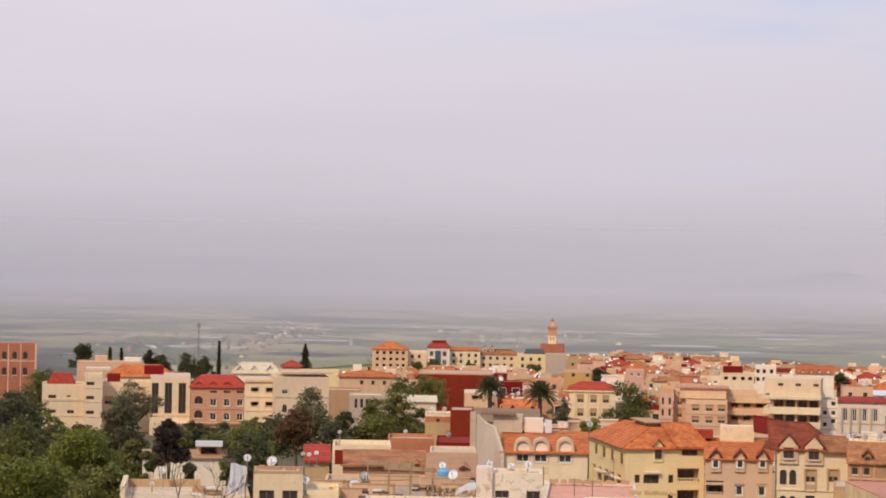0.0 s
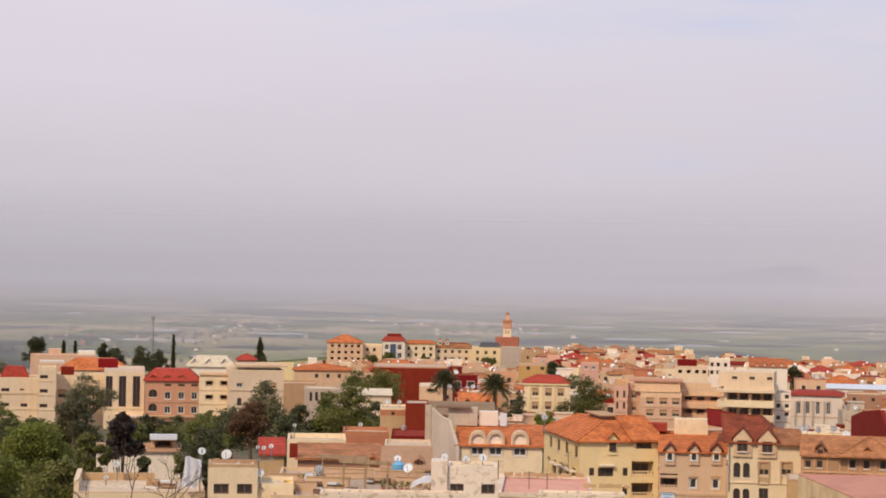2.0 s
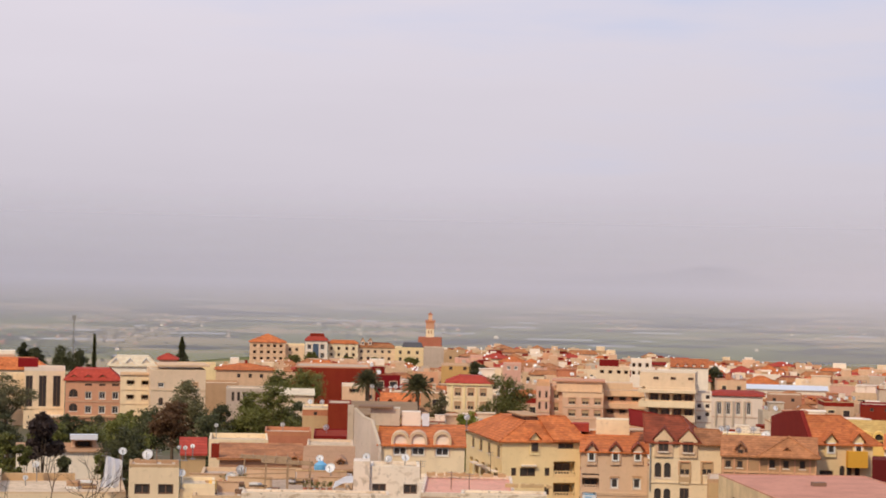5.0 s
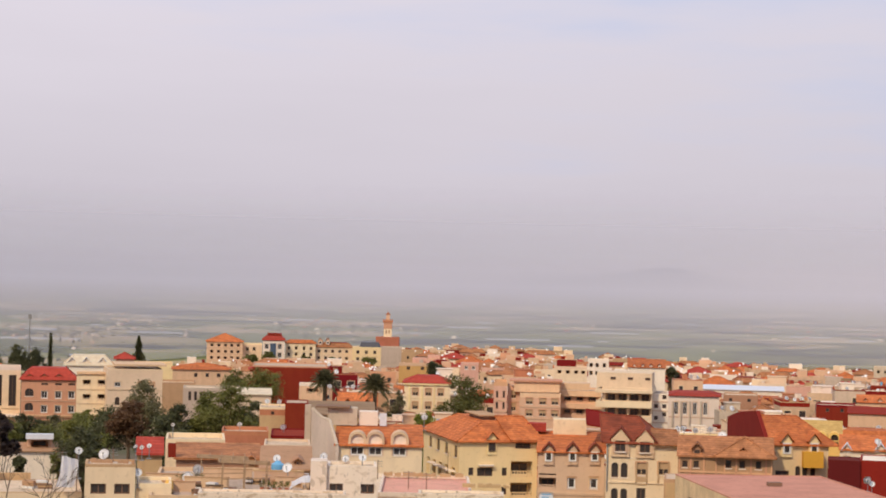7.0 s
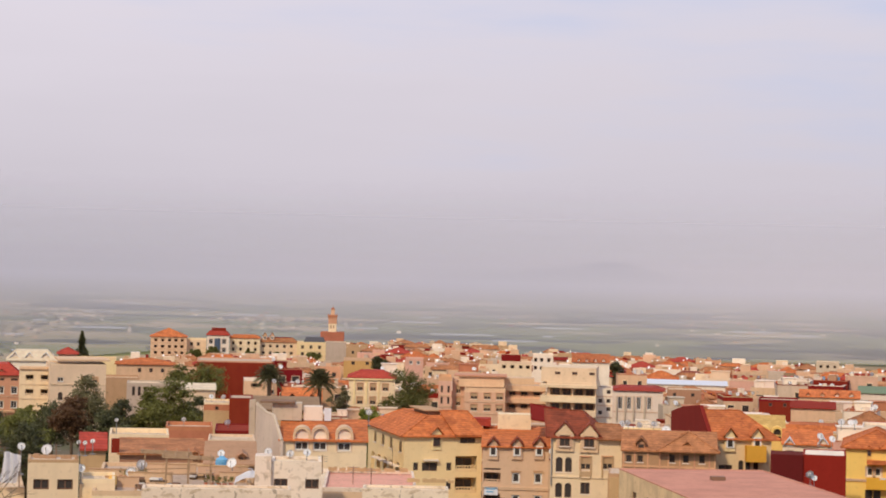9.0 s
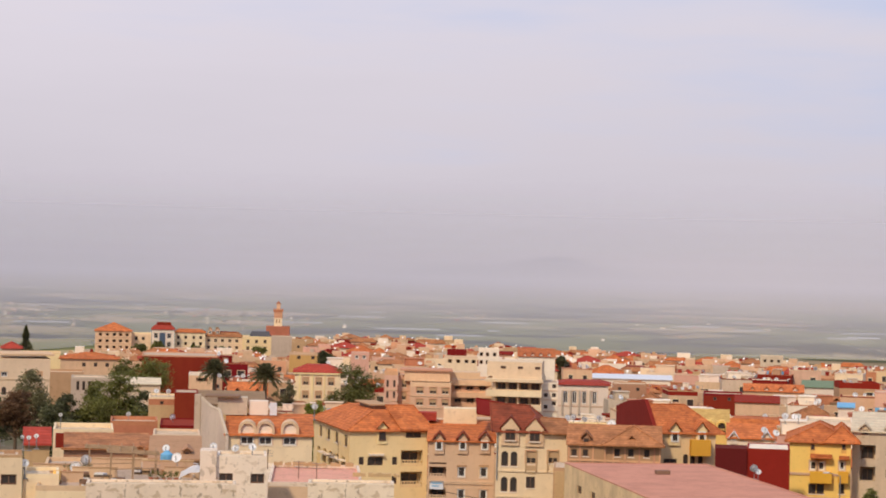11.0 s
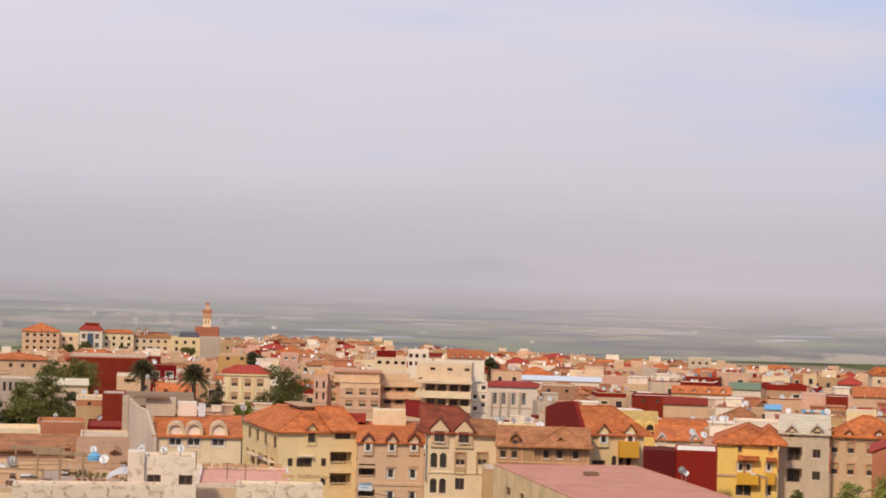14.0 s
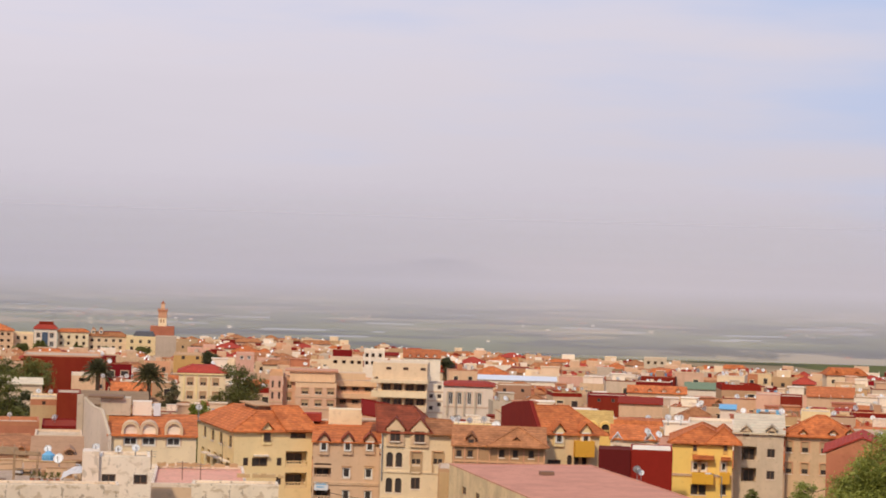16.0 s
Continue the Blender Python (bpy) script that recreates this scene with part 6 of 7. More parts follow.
def canopy(x, y, z):
    e = thing("canopy", "white plastic sheet stretched over the terrace", "canopy", x, y, z)
    part("sheet", sheet_mesh(2, 2, 3, lambda u, v, r: (-1.3 + 2.6 * u, 2.2 * v, 0.55 + 0.5 * math.sin(math.pi * u) + 0.08 * r.random() - 0.3 * (1 - v))), CLOTH, e)
    for u in (-1.3, 1.3):
        bm = bmesh.new()
        tube(bm, (u, 2.1, 0), (u, 2.1, 0.65), 0.03)
        part("pole", bm, STEEL, e)


def cloth_heap(x, y, z):
    e = thing("cloth", "pale blue cloth spread on the terrace floor", "cloth", x, y, z)
    part("sheet", sheet_mesh(1, 1, 5, lambda u, v, r: (-0.6 + 1.2 * u, 1.6 * v, 0.03 + 0.22 * abs(math.sin(5 * u + 3 * v)) * r.uniform(0.6, 1))), PALEBLUE, e)


def hanging_cloth(x, y, z):
    e = thing("hanging_cloth", "white sheet hanging folded from a pole", "cloth", x, y, z)
    part("sheet", sheet_mesh(1, 2, 7, lambda u, v, r: (-0.9 + 1.2 * u + 0.7 * v - 0.35 * v * v, 0.12 * math.sin(u * 14 + v * 3), 0.02 + 2.2 * v - 0.3 * u * v + 0.04 * r.random())), CLOTH, e)
    bm = bmesh.new()
    tube(bm, (0.5, 0.3, -0.3), (0.45, 0.3, 2.3), 0.04)
    part("pole", bm, RUSTY, e)


def crates(x, y, z):
    rnd = random.Random(int(x * 10))
    for k in range(4):
        e = thing("crate", "small weathered wooden crate on the roof", "crate", x + rnd.uniform(-1, 1), y + rnd.uniform(-0.6, 0.9), z, rnd.uniform(-30, 30), "crates")
        w, h = rnd.uniform(0.2, 0.5), rnd.uniform(0.2, 0.6)
        for j in range(3):
            block(e, "board", -w, w, -w * 0.7, w * 0.7, h * j / 3, h * (j + 0.82) / 3, rnd.choice([BARK, RUSTY, TAN, WHITEWOOD]))


def flower_pots(x, y, z):
    rnd = random.Random(int(y * 10))
    for k in range(5):
        e = thing("flower_pot", "clay pot with a small green plant on the terrace", "flower pot", x + k * 0.45 - 1, y + rnd.uniform(-0.3, 0.3), z, 0, "flower pots")
        bm = bmesh.new()
        tube(bm, (0, 0, 0), (0, 0, 0.3), 0.13, 0.18, 10)
        part("pot", bm, BRICKY, e)
        bm = bmesh.new()
        crown(bm, rnd, [(0, 0, 0.5, 0.25), (0.08, 0, 0.65, 0.18)], 70, 0.07)
        part("plant", bm, LEAF, e)


def low_wall(x, y, z, w):
    e = thing("low_wall", "low worn beige wall across the roof terrace", "wall", x, y, z, 0, "terrace walls")
    block(e, "body", 0, w, 0, 0.25, 0, 0.75, SAND)
    block(e, "coping", -0.04, w + 0.04, -0.05, 0.3, 0.752, 0.82, TAN)


def bare_tree(x, y, z, tall, seed):
    e = thing("bare_tree", "leafless tree with thin dark twigs", "tree", x, y, z, group="trees")
    rnd, bm = random.Random(seed), bmesh.new()

    def grow(p, v, length, r, depth):
        q = p + v * length
        tube(bm, p, q, r, r * 0.7, 5)
        if depth:
            for _ in range(rnd.choice((2, 3))):
                d = (v + Vector((rnd.gauss(0, 0.5), rnd.gauss(0, 0.5), rnd.gauss(0.1, 0.3)))).normalized()
                grow(q, d, length * rnd.uniform(0.45, 0.72), r * 0.6, depth - 1)

    grow(Vector((0, 0, -0.3)), Vector((0.05, 0, 1)), tall * 0.42, 0.14, 5)
    part("trunk", bm, BARK, e)


def antenna(x, y, z, tall):
    e = thing("antenna", "thin steel aerial mast on the roof", "antenna", x, y, z - tall, group="aerials")
    bm = bmesh.new()
    tube(bm, (0, 0, 0), (0, 0, tall), 0.035)
    part("mast", bm, RUSTY, e)
    for k in range(3):
        bm = bmesh.new()
        tube(bm, (-0.35, 0, tall - 0.1 - k * 0.18), (0.35, 0, tall - 0.1 - k * 0.18), 0.015, None, 4)
        part("rod", bm, STEEL, e)


def rubble(x0, x1, y, z):
    rnd, bm = random.Random(int(x0 * 7)), bmesh.new()
    x = x0
    while x < x1:
        w, h = rnd.uniform(0.12, 0.4), rnd.uniform(0.03, 0.17)
        if rnd.random() < 0.8:
            box(bm, x, x + w, y + rnd.uniform(-0.1, 0), y + rnd.uniform(0.15, 0.35), z - 0.15, z + h)
        x += w
    tagged(part("coping_rubble", bm, TAN), "loose broken stones along a worn parapet", "rubble", kind="stuff")


def street_lamp(x, y, z, top):
    e = thing("street_lamp", "slim grey street lamp with a curved arm", "street lamp", x, y, z)
    bm = bmesh.new()
    tube(bm, (0, 0, 0), (0, 0, top - z), 0.1, 0.06, 8)
    part("pole", bm, STEEL, e)
    bm = bmesh.new()
    tube(bm, (0, 0, top - z), (-1.2, 0, top - z + 0.35), 0.045)
    part("arm", bm, STEEL, e)
    bm = bmesh.new()
    box(bm, -1.75, -1.2, -0.12, 0.12, top - z + 0.28, top - z + 0.42)
    part("lamp_head", bm, SHEET, e)


def cable(x0, y0, z0, x1, y1, z1):
    e = thing("cable", "sagging black overhead cable between the houses", "cable", x0, y0, z0, group="cables")
    bm, a, b, last = bmesh.new(), Vector((0, 0, 0)), Vector((x1 - x0, y1 - y0, z1 - z0)), None
    for k in range(13):
        p = a.lerp(b, k / 12) - Vector((0, 0, 1.2 * math.sin(math.pi * k / 12)))
        if last is not None:
            tube(bm, last, p, 0.03, None, 4)
        last = p
    part("wire", bm, DARK, e)


PALEBLUE = plain("pale_blue_cloth", (0.45, 0.58, 0.72), 0.9)
pergola(-15.5, 143.1, 17.91)
pergola(-17.5, 146.6, 17.91)
barrel(-20.7, 141.8, 17.91)
tarp_roll(-9.7, 144.5, 17.91)
canopy(-11.0, 143.3, 17.91)
cloth_heap(-13.5, 142.0, 17.91)
tank(-14.1, 153.5, 17.91)
crates(-14.9, 148.9, 17.91)
crates(-18.3, 144.0, 17.91)
crates(-12.9, 147.7, 17.91)
crates(-17.1, 141.1, 17.91)
crates(-9.7, 150.2, 17.91)
crates(-18.1, 139.4, 17.91)
crates(-21.3, 140.1, 17.91)
crates(-11.6, 153.3, 17.91)
crates(-29.7, 141.8, 17.93)
flower_pots(-13.3, 143.6, 17.91)
flower_pots(-20.0, 147.7, 17.91)
low_wall(-23.3, 147.7, 17.84, 2.77)
low_wall(-15.8, 152.2, 17.84, 3.81)
low_wall(-20.2, 145.9, 17.84, 3.23)
low_wall(-19.8, 152.9, 17.84, 3.81)
low_wall(-13.7, 147.5, 17.84, 3.70)
low_wall(-21.3, 142.4, 17.84, 2.36)
hanging_cloth(-27.3, 139.0, 18.34)
bare_tree(-24.7, 118.0, 7, 17.8, 1)
bare_tree(-28.7, 118.0, 7, 15.6, 2)
antenna(-28.6, 143.0, 20.51, 1.6)
antenna(-24.6, 141.0, 20.97, 1.2)
antenna(-4.0, 152.0, 18.86, 2.2)
antenna(-2.6, 150.0, 18.95, 2.4)
antenna(-14.6, 150.0, 18.57, 2.0)
antenna(-6.1, 146.0, 20.18, 1.4)
antenna(-1.6, 232.0, 13.81, 2.4)
rubble(-26.3, -22.8, 139.0, 20.26)
rubble(-9.1, -6.1, 141.0, 19.98)
rubble(-6.2, 0.1, 160.0, 17.88)
rubble(0.1, 3.5, 150.0, 18.09)
rubble(-37.6, -33.4, 147.0, 18.13)
street_lamp(50.5, 205.0, 0, 13.5)
cable(35.9, 190.0, 12.5, 58.2, 190.0, 14.2)
cable(7.7, 190.0, 12.9, 26.0, 190.0, 13.0)
crates(-27.8, 240.0, 14.01)
crates(-26.1, 240.0, 14.19)


# ---- the town between and behind: many small houses in rows ----
rt = random.Random(11)
WALLS = [CREAM] * 3 + [SAND] * 4 + [BLUSH] * 3 + [WHITE] * 4 + [PEACH] * 3 + [BEIGE] * 4 + [PALE] + [TAN] * 3 + [PINK] * 2 + [ROSE] * 3 + [SALMON] * 2 + [MAROON] + [BRICKY] + [LEAN] * 2 + [CONCRETE] * 3 + [BROWN] * 2 + [IVORY] * 4 + [WHITE] * 3
WALL_WORDS = {SAND: "sand coloured", BLUSH: "blush pink", CREAM: "cream", WHITE: "white", PEACH: "peach", BEIGE: "beige", PALE: "pale yellow", TAN: "tan", PINK: "pink", ROSE: "rose beige", SALMON: "salmon", MAROON: "dark red", BRICKY: "brick red", LEAN: "grey", CONCRETE: "bare concrete", BROWN: "brown", IVORY: "ivory"}


def town_window(w, h):
    key = ("town", w, h)
    if key not in CACHE:
        bm = bmesh.new()
        ring_frame(bm, [-w / 2 - 0.14, -w / 2, w / 2, w / 2 + 0.14], [-0.2, -0.02, h, h + 0.14], -0.12, -0.004)
        nf = len(bm.faces)
        box(bm, -w / 2, w / 2, -0.03, -0.004, -0.02, h)
        bm.faces.ensure_lookup_table()
        for f in bm.faces[nf:]:
            f.material_index = 1
        ob = part("window", bm, IVORY)
        ob.data.materials.append(GLASS)
        CACHE[key] = ob.data
        bpy.data.objects.remove(ob)
    return CACHE[key]


def town_house(x, y, yaw, w, d, h, wall, kind, rnd):
    tile = rnd.choice([ORANGE, ORANGE, RUST, RUST, REDTILE])
    words = {"flat": "with flat parapet roof", "room": "with a rooftop room", "skirt": "with tiled mansard edge", "hip": "with hipped clay tile roof", "gable": "with pitched clay tile roof", "red": "with dark red parapet"}[kind]
    e = thing("house", "%s town house %s" % (WALL_WORDS[wall], words), "house", x, y, height(x, y), yaw, "town houses")
    bm = bmesh.new()
    box(bm, 0, w, 0, d, -0.2, h)
    if kind in ("flat", "room", "red"):
        t = rnd.uniform(0.4, 1.0)
        if kind != "red":
            parapet(bm, w, d, h, t)
        part("wall", bm, wall, e)
        if kind == "red":
            bm = bmesh.new()
            parapet(bm, w, d, h, t + 0.4)
            part("parapet", bm, rnd.choice([MAROON, RED]), e)
        bm = bmesh.new()
        box(bm, 0.2, w - 0.2, 0.2, d - 0.2, h + 0.004, h + 0.05)
        part("roof", bm, rnd.choice([TERRACE, TERRACE, DUSK, PINKROOF, BEIGE, CONCRETE]), e)
        if rnd.random() < 0.7:
            bm, ct = bmesh.new(), t + (0.4 if kind == "red" else 0)
            for k in ((-0.06, w + 0.06, -0.08, 0.26), (-0.06, 0.26, 0.26, d), (w - 0.26, w + 0.06, 0.26, d)):
                box(bm, *k, h + ct + 0.004, h + ct + 0.16)
            part("coping", bm, rnd.choice([WHITE, IVORY, SALMON, MAROON, TAN, BRICKY]), e)
        for _ in range(rnd.randint(1, 4)):
            u, v, cw, cd = rnd.uniform(0.4, w - 2.4), rnd.uniform(0.5, d - 3), rnd.uniform(0.7, 2.6), rnd.uniform(0.8, 2.4)
            bm, ch = bmesh.new(), rnd.choice((0.7, 1.1, 1.5, 2.1))
            box(bm, u, min(u + cw, w - 0.3), v, v + cd, h + 0.06, h + ch)
            box(bm, u - 0.1, min(u + cw, w - 0.3) + 0.1, v - 0.1, v + cd + 0.1, h + ch, h + ch + 0.1)
            part(rnd.choice(("stair_hood", "roof_shed", "chimney")), bm, rnd.choice([wall, BRICKY, WHITE, TAN, CONCRETE, FLAKED, DUSK]), e)
        if kind == "flat" and rnd.random() < 0.5:
            bm, v = bmesh.new(), rnd.uniform(2.0, d - 1.5)
            for k in range(4):
                tube(bm, (0.6 + k * (w - 1.2) / 3, v, h), (0.6 + k * (w - 1.2) / 3, v, h + 1.7), 0.04, None, 4)
            tube(bm, (0.6, v, h + 1.65), (w - 0.6, v, h + 1.65), 0.03, None, 4)
            part("washing_line", bm, STEEL, e)
            if rnd.random() < 0.6:
                bm, k = bmesh.new(), 1.0
                while k < w - 2.2:
                    box(bm, k, k + rnd.uniform(0.5, 1.1), v - 0.02, v + 0.02, h + rnd.uniform(0.5, 0.9), h + 1.6)
                    k += rnd.uniform(1.2, 2.2)
                part("laundry", bm, rnd.choice([CLOTH, CLOTH, BLUE, REDTILE]), e)
        if kind == "room":
            bm = bmesh.new()
            a, b = rnd.uniform(0.5, w * 0.4), rnd.uniform(2.5, 5)
            box(bm, a, min(a + b, w - 0.4), d * 0.35, d * 0.8, h + 0.06, h + 2.4)
            box(bm, a - 0.2, min(a + b, w - 0.4) + 0.2, d * 0.35 - 0.2, d * 0.8 + 0.2, h + 2.4, h + 2.55)
            part("roof_room", bm, rnd.choice([wall, WHITE, BEIGE, BRICKY]), e)
    else:
        part("wall", bm, wall, e)
        bm = bmesh.new()
        if kind == "skirt":
            skirt(bm, 0, w, 0, d, h, rnd.uniform(1.0, 2.2), 1.6)
        elif kind == "hip":
            hip(bm, 0, w, 0, d, h, rnd.uniform(1.6, 2.4))
        else:
            gable(bm, 0, w, 0, d, h, rnd.uniform(1.5, 2.4), "x")
        part("roof", bm, tile, e)
        if kind in ("skirt", "gable") and y < 620:
            for k in range(max(2, int(w / 4.5))):
                bm = bmesh.new()
                gable(bm, -0.7, 0.7, -0.3, 2.2, 0.2, 0.8, "y", 0.15, 0.1)
                box(bm, -0.6, 0.6, -0.1, 2.0, -0.3, 0.2)
                o = part("dormer", bm, tile, e)
                o.location = (w * (k + 0.5) / max(2, int(w / 4.5)), 0.25, h + 0.25)
    n = max(2, int(w / rnd.uniform(2.6, 3.6)))
    ww, hh = rnd.choice([(1.0, 1.4), (1.3, 1.3), (1.7, 1.3), (0.9, 0.9), (2.3, 1.4)])
    me = town_window(ww, hh)
    for row in range(2 if y < 560 else 1):
        for k in range(n):
            if rnd.random() < 0.78:
                c = new("window", me)
                c.parent = e
                c.location = (w * (k + 0.5) / n, 0, h - 2.1 - 3.0 * row)
    if rnd.random() < 0.75:
        for _ in range(rnd.randint(1, 3)):
            r = radians(yaw)
            u, v = rnd.uniform(0.8, w - 0.8), rnd.uniform(0.8, d * 0.6)
            if kind in ("flat", "room", "red"):
                dish(x + u * math.cos(r) - v * math.sin(r), y + u * math.sin(r) + v * math.cos(r), h + height(x, y) + 1.35, rnd.choice([0.4, 0.5, 0.6]), 1.4, rnd.uniform(-30, 25))
    return e


def far_edge(b):
    """How far the town reaches, by the bearing from its middle line, in degrees."""
    return float(np.interp(b, (-19, -12, -10, -7, -5, 0, 4, 8, 11.7, 15, 19), (0, 0, 470, 640, 900, 980, 910, 820, 715, 650, 610)))


def taken(x, y, w, d):
    return any(x < fx + fw + 1.0 and x + w > fx - 1.0 and y < fy + fd + 1.0 and y + d > fy - 1.0 for fx, fy, fw, fd, _ in FOOT)


def ceiling_for(x, y, w):
    """Low enough not to hide the larger houses behind."""
    best = 99.0
    for fx, fy, fw, fd, fh in FOOT:
        if fy > max(y + 5, 340) and fx / fy < (x + w) / y and (fx + fw) / fy > x / y:
            best = min(best, EYE - (EYE - height(fx, fy) - (0.72 if fx / fy > 0.11 else 0.25) * (fh - height(fx, fy))) * y / fy)
    return best


NEAR_TOWN = 540
far_town = bmesh.new()
FAR_MATS = [CREAM, WHITE, PEACH, BEIGE, SAND, TAN, PINK, ROSE, SALMON, MAROON, LEAN, ORANGE, RUST, REDTILE, DISHWHITE, GLASS, TERRACE]


def far_house(x, y, w, d, h, rnd):
    """A small far house with roof, windows and dishes, added to the joined far town."""
    def paint(since, m):
        far_town.faces.ensure_lookup_table()
        for f in far_town.faces[since:]:
            f.material_index = FAR_MATS.index(m)

    verts0 = len(far_town.verts)
    n0, wall = len(far_town.faces), rnd.choice(FAR_MATS[:9] + [SAND, WHITE, SAND, BEIGE, TAN, LEAN, CREAM, MAROON])
    box(far_town, x, x + w, y, y + d, -0.2, h)
    kind = rnd.random()
    if kind < 0.66:
        for a in ((x, x + w, y, y + 0.2), (x, x + 0.2, y + 0.2, y + d), (x + w - 0.2, x + w, y + 0.2, y + d)):
            box(far_town, *a, h, h + 0.7)
    paint(n0, wall)
    n1 = len(far_town.faces)
    if kind > 0.82:
        hip(far_town, x, x + w, y, y + d, h, rnd.uniform(1.4, 2.2))
        paint(n1, rnd.choice([ORANGE, ORANGE, RUST, RUST, REDTILE]))
    elif kind > 0.66:
        skirt(far_town, x, x + w, y, y + d, h, rnd.uniform(0.9, 1.8), 1.5)
        paint(n1, rnd.choice([ORANGE, RUST, RUST, REDTILE, MAROON]))
    elif kind > 0.36:
        a = x + rnd.uniform(0.5, w * 0.5)
        box(far_town, a, min(a + rnd.uniform(2.5, 5), x + w), y + 3, y + 7, h, h + 2.4)
        paint(n1, rnd.choice([WHITE, BEIGE, CREAM, wall, wall]))
    for _ in range(rnd.randint(1, 3) if kind < 0.66 else 0):
        nc, u, v = len(far_town.faces), x + rnd.uniform(0.3, w - 2.5), y + rnd.uniform(0.5, d - 3)
        box(far_town, u, u + rnd.uniform(0.8, 2.2), v, v + rnd.uniform(0.8, 2), h - 0.05, h + rnd.uniform(0.8, 2.0))
        paint(nc, rnd.choice([WHITE, TAN, BEIGE, SALMON, LEAN, MAROON]))
    n2 = len(far_town.faces)
    n = max(2, int(w / 2.8))
    for k in range(n):
        for z in (h - 2.0, h - 5.0):
            if rnd.random() < 0.7:
                u = x + w * (k + 0.5) / n
                box(far_town, u - 0.5, u + 0.5, y - 0.05, y - 0.004, z, z + 1.1)
    paint(n2, GLASS)
    n3 = len(far_town.faces)
    for _ in range(rnd.choice((0, 0, 1, 1, 2))):
        u, v, z, r = x + rnd.uniform(0.5, w - 0.5), y + rnd.uniform(0.5, 4), h + rnd.uniform(0.7, 1.7), rnd.uniform(0.3, 0.45)
        tube(far_town, (u, v, h), (u, v, z), 0.05, 0.05, 4)
        tube(far_town, (u, v, z), (u - 0.05, v - 0.1, z + 0.06), r * 0.5, r, 8)
    paint(n3, DISHWHITE)
    far_town.verts.ensure_lookup_table()
    turn, drop = Matrix.Rotation(-math.atan2(x, y), 3, "Z"), height(x, y)
    for v in far_town.verts[verts0:]:
        p = turn @ Vector((v.co.x - x, v.co.y - y, 0))
        v.co = (x + p.x, y + p.y, v.co.z + drop)


y = 264.0
while y < 1040:
    step = 10.5 + (y - 264) * 0.013
    x = -0.36 * y + rt.uniform(0, 8)
    while x < 0.36 * y:
        w, d = rt.uniform(6, 11.5), rt.uniform(7.5, 10.5)
        b = math.degrees(math.atan2(x + w / 2, y))
        yy = y + rt.uniform(-3, 3)
        if yy < far_edge(b) and not (b < -3.5 and yy < 470) and not taken(x, yy, w, d):
            h = rt.uniform(7.0, 10.5) if yy < 380 else rt.uniform(5.5, 11.0)
            if b < 2 and yy < 400:
                h = rt.uniform(6.0, 8.0)
            if b > 5 and yy < 420:
                h = rt.uniform(7.5, 10.8)
            if yy > NEAR_TOWN:
                h = rt.uniform(6.0, 9.0)
            h = min(h, ceiling_for(x, yy, w) - 1.2 - height(x, yy))
            if h < 3.5:
                pass
            elif yy > NEAR_TOWN:
                if rt.random() < 0.9:
                    far_house(x, yy, w, d, h, rt)
            elif rt.random() < 0.97:
                town_house(x, yy, rt.choice((0, 0, 4, -5, 8)) - b, w, d, h, rt.choice(WALLS), rt.choices(("flat", "room", "skirt", "hip", "gable", "red"), (36, 26, 10, 5, 7, 16))[0], rt)
        x += w + rt.choice((0.3, 0.3, 0.3, 3.0, 6.0))
    y += step

far_ob = part("far_houses", far_town, CREAM)
for m in FAR_MATS[1:]:
    far_ob.data.materials.append(m)
tagged(far_ob, "far cream and red roofed houses at the edge of town", "houses", kind="stuff")

# ---- the minaret ----
mn = thing("minaret", "square cream minaret with red brick bands and lantern", "minaret", -34.7, 900, -5)
bm = bmesh.new()
box(bm, -1.8, 1.8, 0, 3.6, 0, 20.8)
part("shaft", bm, CREAM, mn)
for z in (15.9, 18.2):
    for u in (-0.9, 0.3):
        block(mn, "panel", u, u + 0.6, -0.06, -0.004, z, z + 1.5, BROWN)
block(mn, "base", -5.2, 5.2, -1.0, 8, 0, 14.3, BRICKY)
block(mn, "brick_band", -1.86, 1.86, -0.07, 3.66, 18.0, 20.8, SALMON)
bm = bmesh.new()
box(bm, -2.15, 2.15, -0.35, 3.95, 20.805, 21.7)
for k in range(5):
    box(bm, -2.15 + k * 0.95, -1.65 + k * 0.95, -0.35, -0.1, 21.7, 22.3)
part("gallery", bm, BRICKY, mn)
bm = bmesh.new()
box(bm, -0.85, 0.85, 0.95, 2.65, 21.705, 24.4)
part("lantern", bm, PEACH, mn)
block(mn, "lantern_cornice", -1.05, 1.05, 0.75, 2.85, 24.405, 24.7, BRICKY)
bm = bmesh.new()
tube(bm, (0, 1.8, 24.7), (0, 1.8, 25.3), 0.7, 0.25, 10)
tube(bm, (0, 1.8, 25.3), (0, 1.8, 26.2), 0.12, 0.05, 6)
part("finial", bm, BRICKY, mn)

# ---- the plain: greenhouses, farms, tree lines, poles ----
rp = random.Random(5)
PLASTIC = plain("dusty_greenhouse_plastic", (0.38, 0.38, 0.39), 0.5)


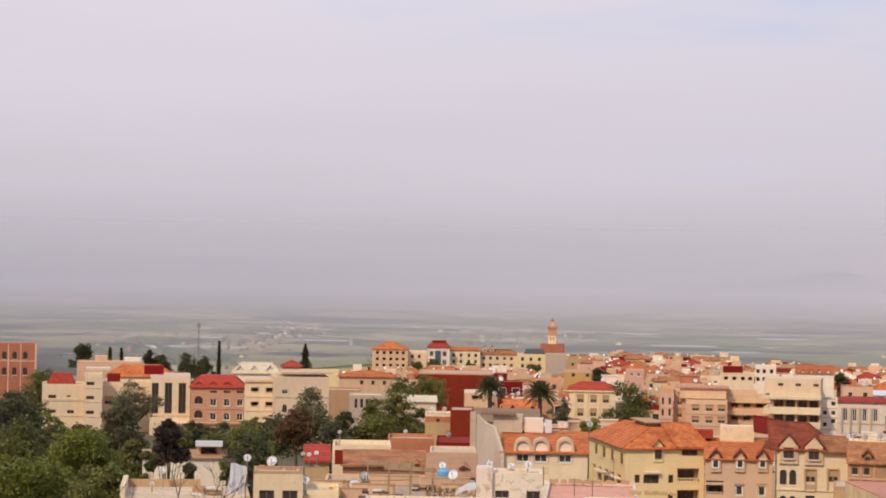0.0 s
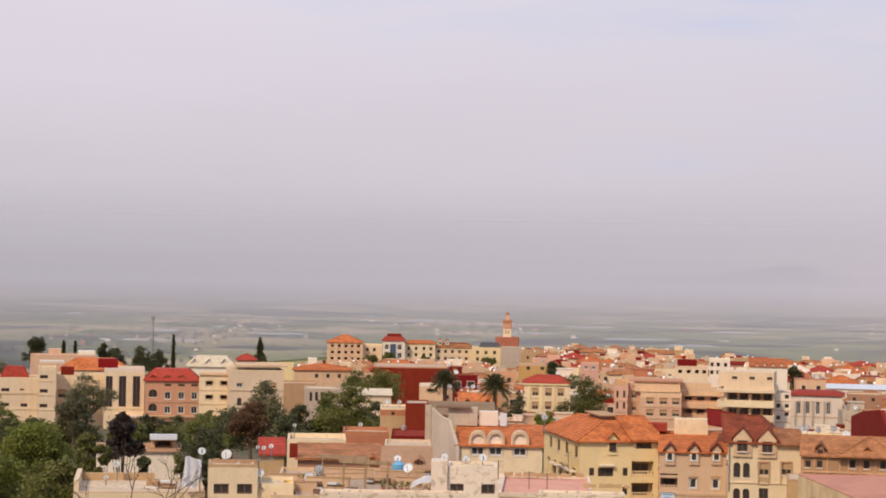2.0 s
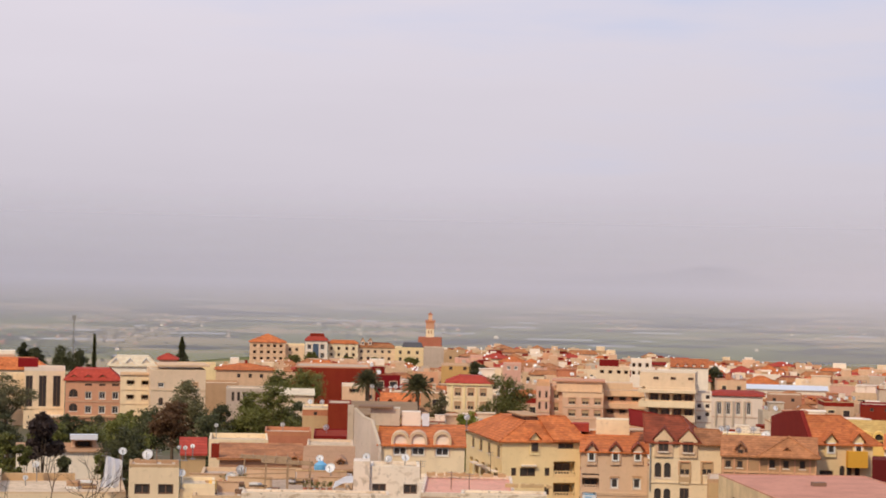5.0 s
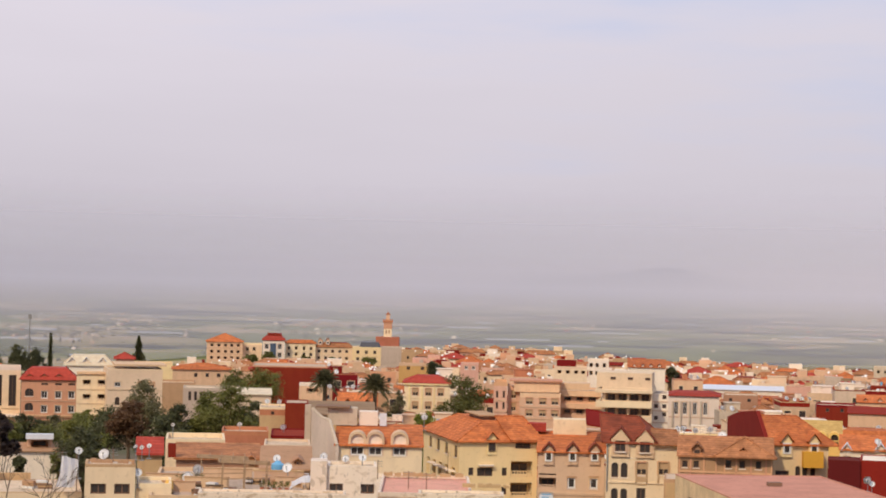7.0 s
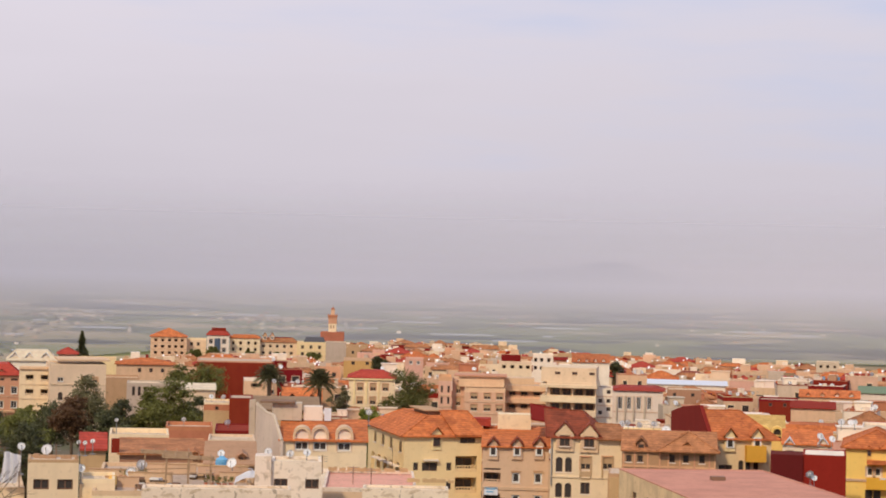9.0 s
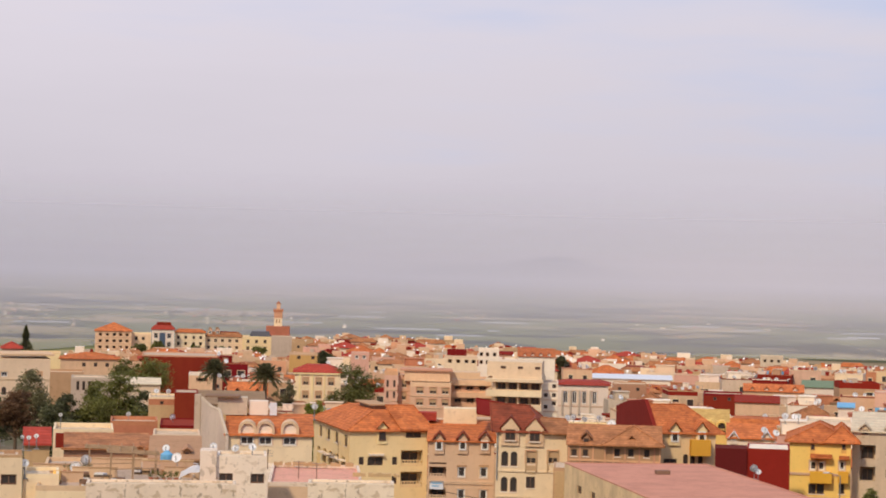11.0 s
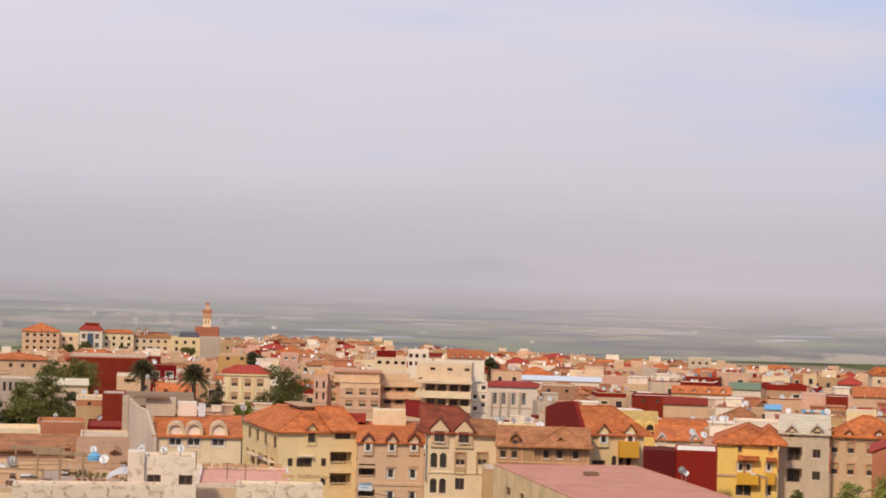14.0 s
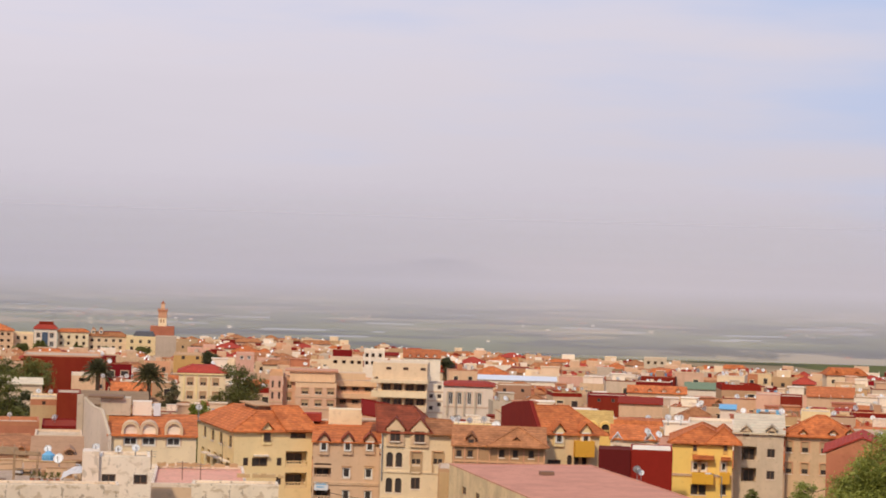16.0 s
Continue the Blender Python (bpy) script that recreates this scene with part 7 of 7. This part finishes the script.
def greenhouse(b, d, w, turn):
    """Plastic tunnels side by side."""
    gh = thing("greenhouse", "long white plastic greenhouse tunnels on the plain", "greenhouse", d * math.tan(radians(b)), d, plain_z(d), turn, "greenhouses")
    n = 6
    for row in range(3):
        bm = bmesh.new()
        arc = [(row * 3.4 - math.cos(math.pi * i / n) * 1.6, math.sin(math.pi * i / n) * 1.1) for i in range(n + 1)]
        for p, q in zip(arc, arc[1:]):
            quad(bm, (0, p[0], p[1]), (w, p[0], p[1]), (w, q[0], q[1]), (0, q[0], q[1]))
        bm.faces.new([bm.verts.new((0, p[0], p[1])) for p in arc])
        bm.faces.new([bm.verts.new((w, p[0], p[1])) for p in arc[::-1]])
        part("tunnel", bm, PLASTIC, gh)


for b, d, w in ((-13.8, 1680, 88), (-11.2, 1540, 20), (-9.6, 1830, 50), (-2.2, 1950, 45), (0.6, 1860, 60), (2.4, 1750, 40), (3.6, 2080, 50), (-0.5, 2160, 50), (5.6, 2450, 50), (9.2, 2100, 45), (13.8, 2000, 70), (15.5, 2300, 90), (-5.2, 2280, 60)):
    greenhouse(b, d, w, rp.uniform(-14, 14))
for k in range(22):
    greenhouse(rp.uniform(-17, 19), rp.uniform(1850, 3400), rp.uniform(8, 32), rp.uniform(-25, 25))
for k in range(170):
    c = rp.choice(((-13, 1750), (-12.2, 1620), (-9.6, 1980), (-9, 1920), (-11, 2230), (-5, 2290), (-3.5, 2040), (3, 2310), (9, 2260), (13, 2160), (-15, 1700)))
    b, d = c[0] + rp.gauss(0, 0.9), c[1] + rp.gauss(0, 110)
    if k % 3 == 0:
        b, d = rp.uniform(-17, 19), rp.uniform(1600, 3000)
    if d < 1500:
        continue
    fh = thing("farmhouse", rp.choice(("small white farm building on the plain", "small beige farm building on the plain")), "house", d * math.tan(radians(b)), d, plain_z(d), rp.uniform(-20, 20), "farmhouses")
    bm = bmesh.new()
    w, h = rp.uniform(1.6, 4.5), rp.uniform(1.0, 1.9)
    box(bm, 0, w, 0, 4, -0.3, h)
    parapet(bm, w, 4, h, 0.3)
    part("wall", bm, rp.choice([BEIGE, LEAN, LEAN, WHITE, SAND, BRICKY]), fh)
    if rp.random() < 0.4:
        block(fh, "roof_room", w * 0.2, w * 0.55, 1, 3, h + 0.01, h + 1.0, WHITE)
woods = bmesh.new()
for k in range(900):
    c = rp.choice(((-12, 1730), (-9.6, 1940), (-10, 2170), (-13.5, 1650), (-3, 2040), (13.2, 1680), (13.2, 1680), (14.6, 1640), (5, 2350), (0, 0), (0, 0), (0, 0)))
    tight = c[0] > 13
    b, d = c[0] + rp.gauss(0, 0.45 if tight else 1.4), c[1] + rp.gauss(0, 18 if tight else 110)
    if c[1] == 0:
        b, d = rp.uniform(-17, 19), rp.uniform(1520, 3200)
    if d > 1480:
        x, r = d * math.tan(radians(b)), rp.uniform(1.7, 2.9) if tight else rp.uniform(0.9, 2.1)
        crown(woods, rp, [(x, d, plain_z(d) + r * 0.9, r), (x + r * 1.2, d, plain_z(d) + r * 0.7, r * 0.8)], 46, 0.55)
tagged(part("tree_lines", woods, LEAFDARK), "dark tree lines between the far fields", "trees", kind="stuff")
pole = thing("pylon", "thin steel mast standing behind the town", "mast", -139.5, 640, 0)
bm = bmesh.new()
tube(bm, (0, 0, 0), (0, 0, 20.7), 0.3, 0.15, 6)
part("shaft", bm, STEEL, pole)
bm = bmesh.new()
box(bm, -0.6, 0.6, -0.2, 0.2, 20.7 - 1.5, 20.7)
part("antenna", bm, STEEL, pole)
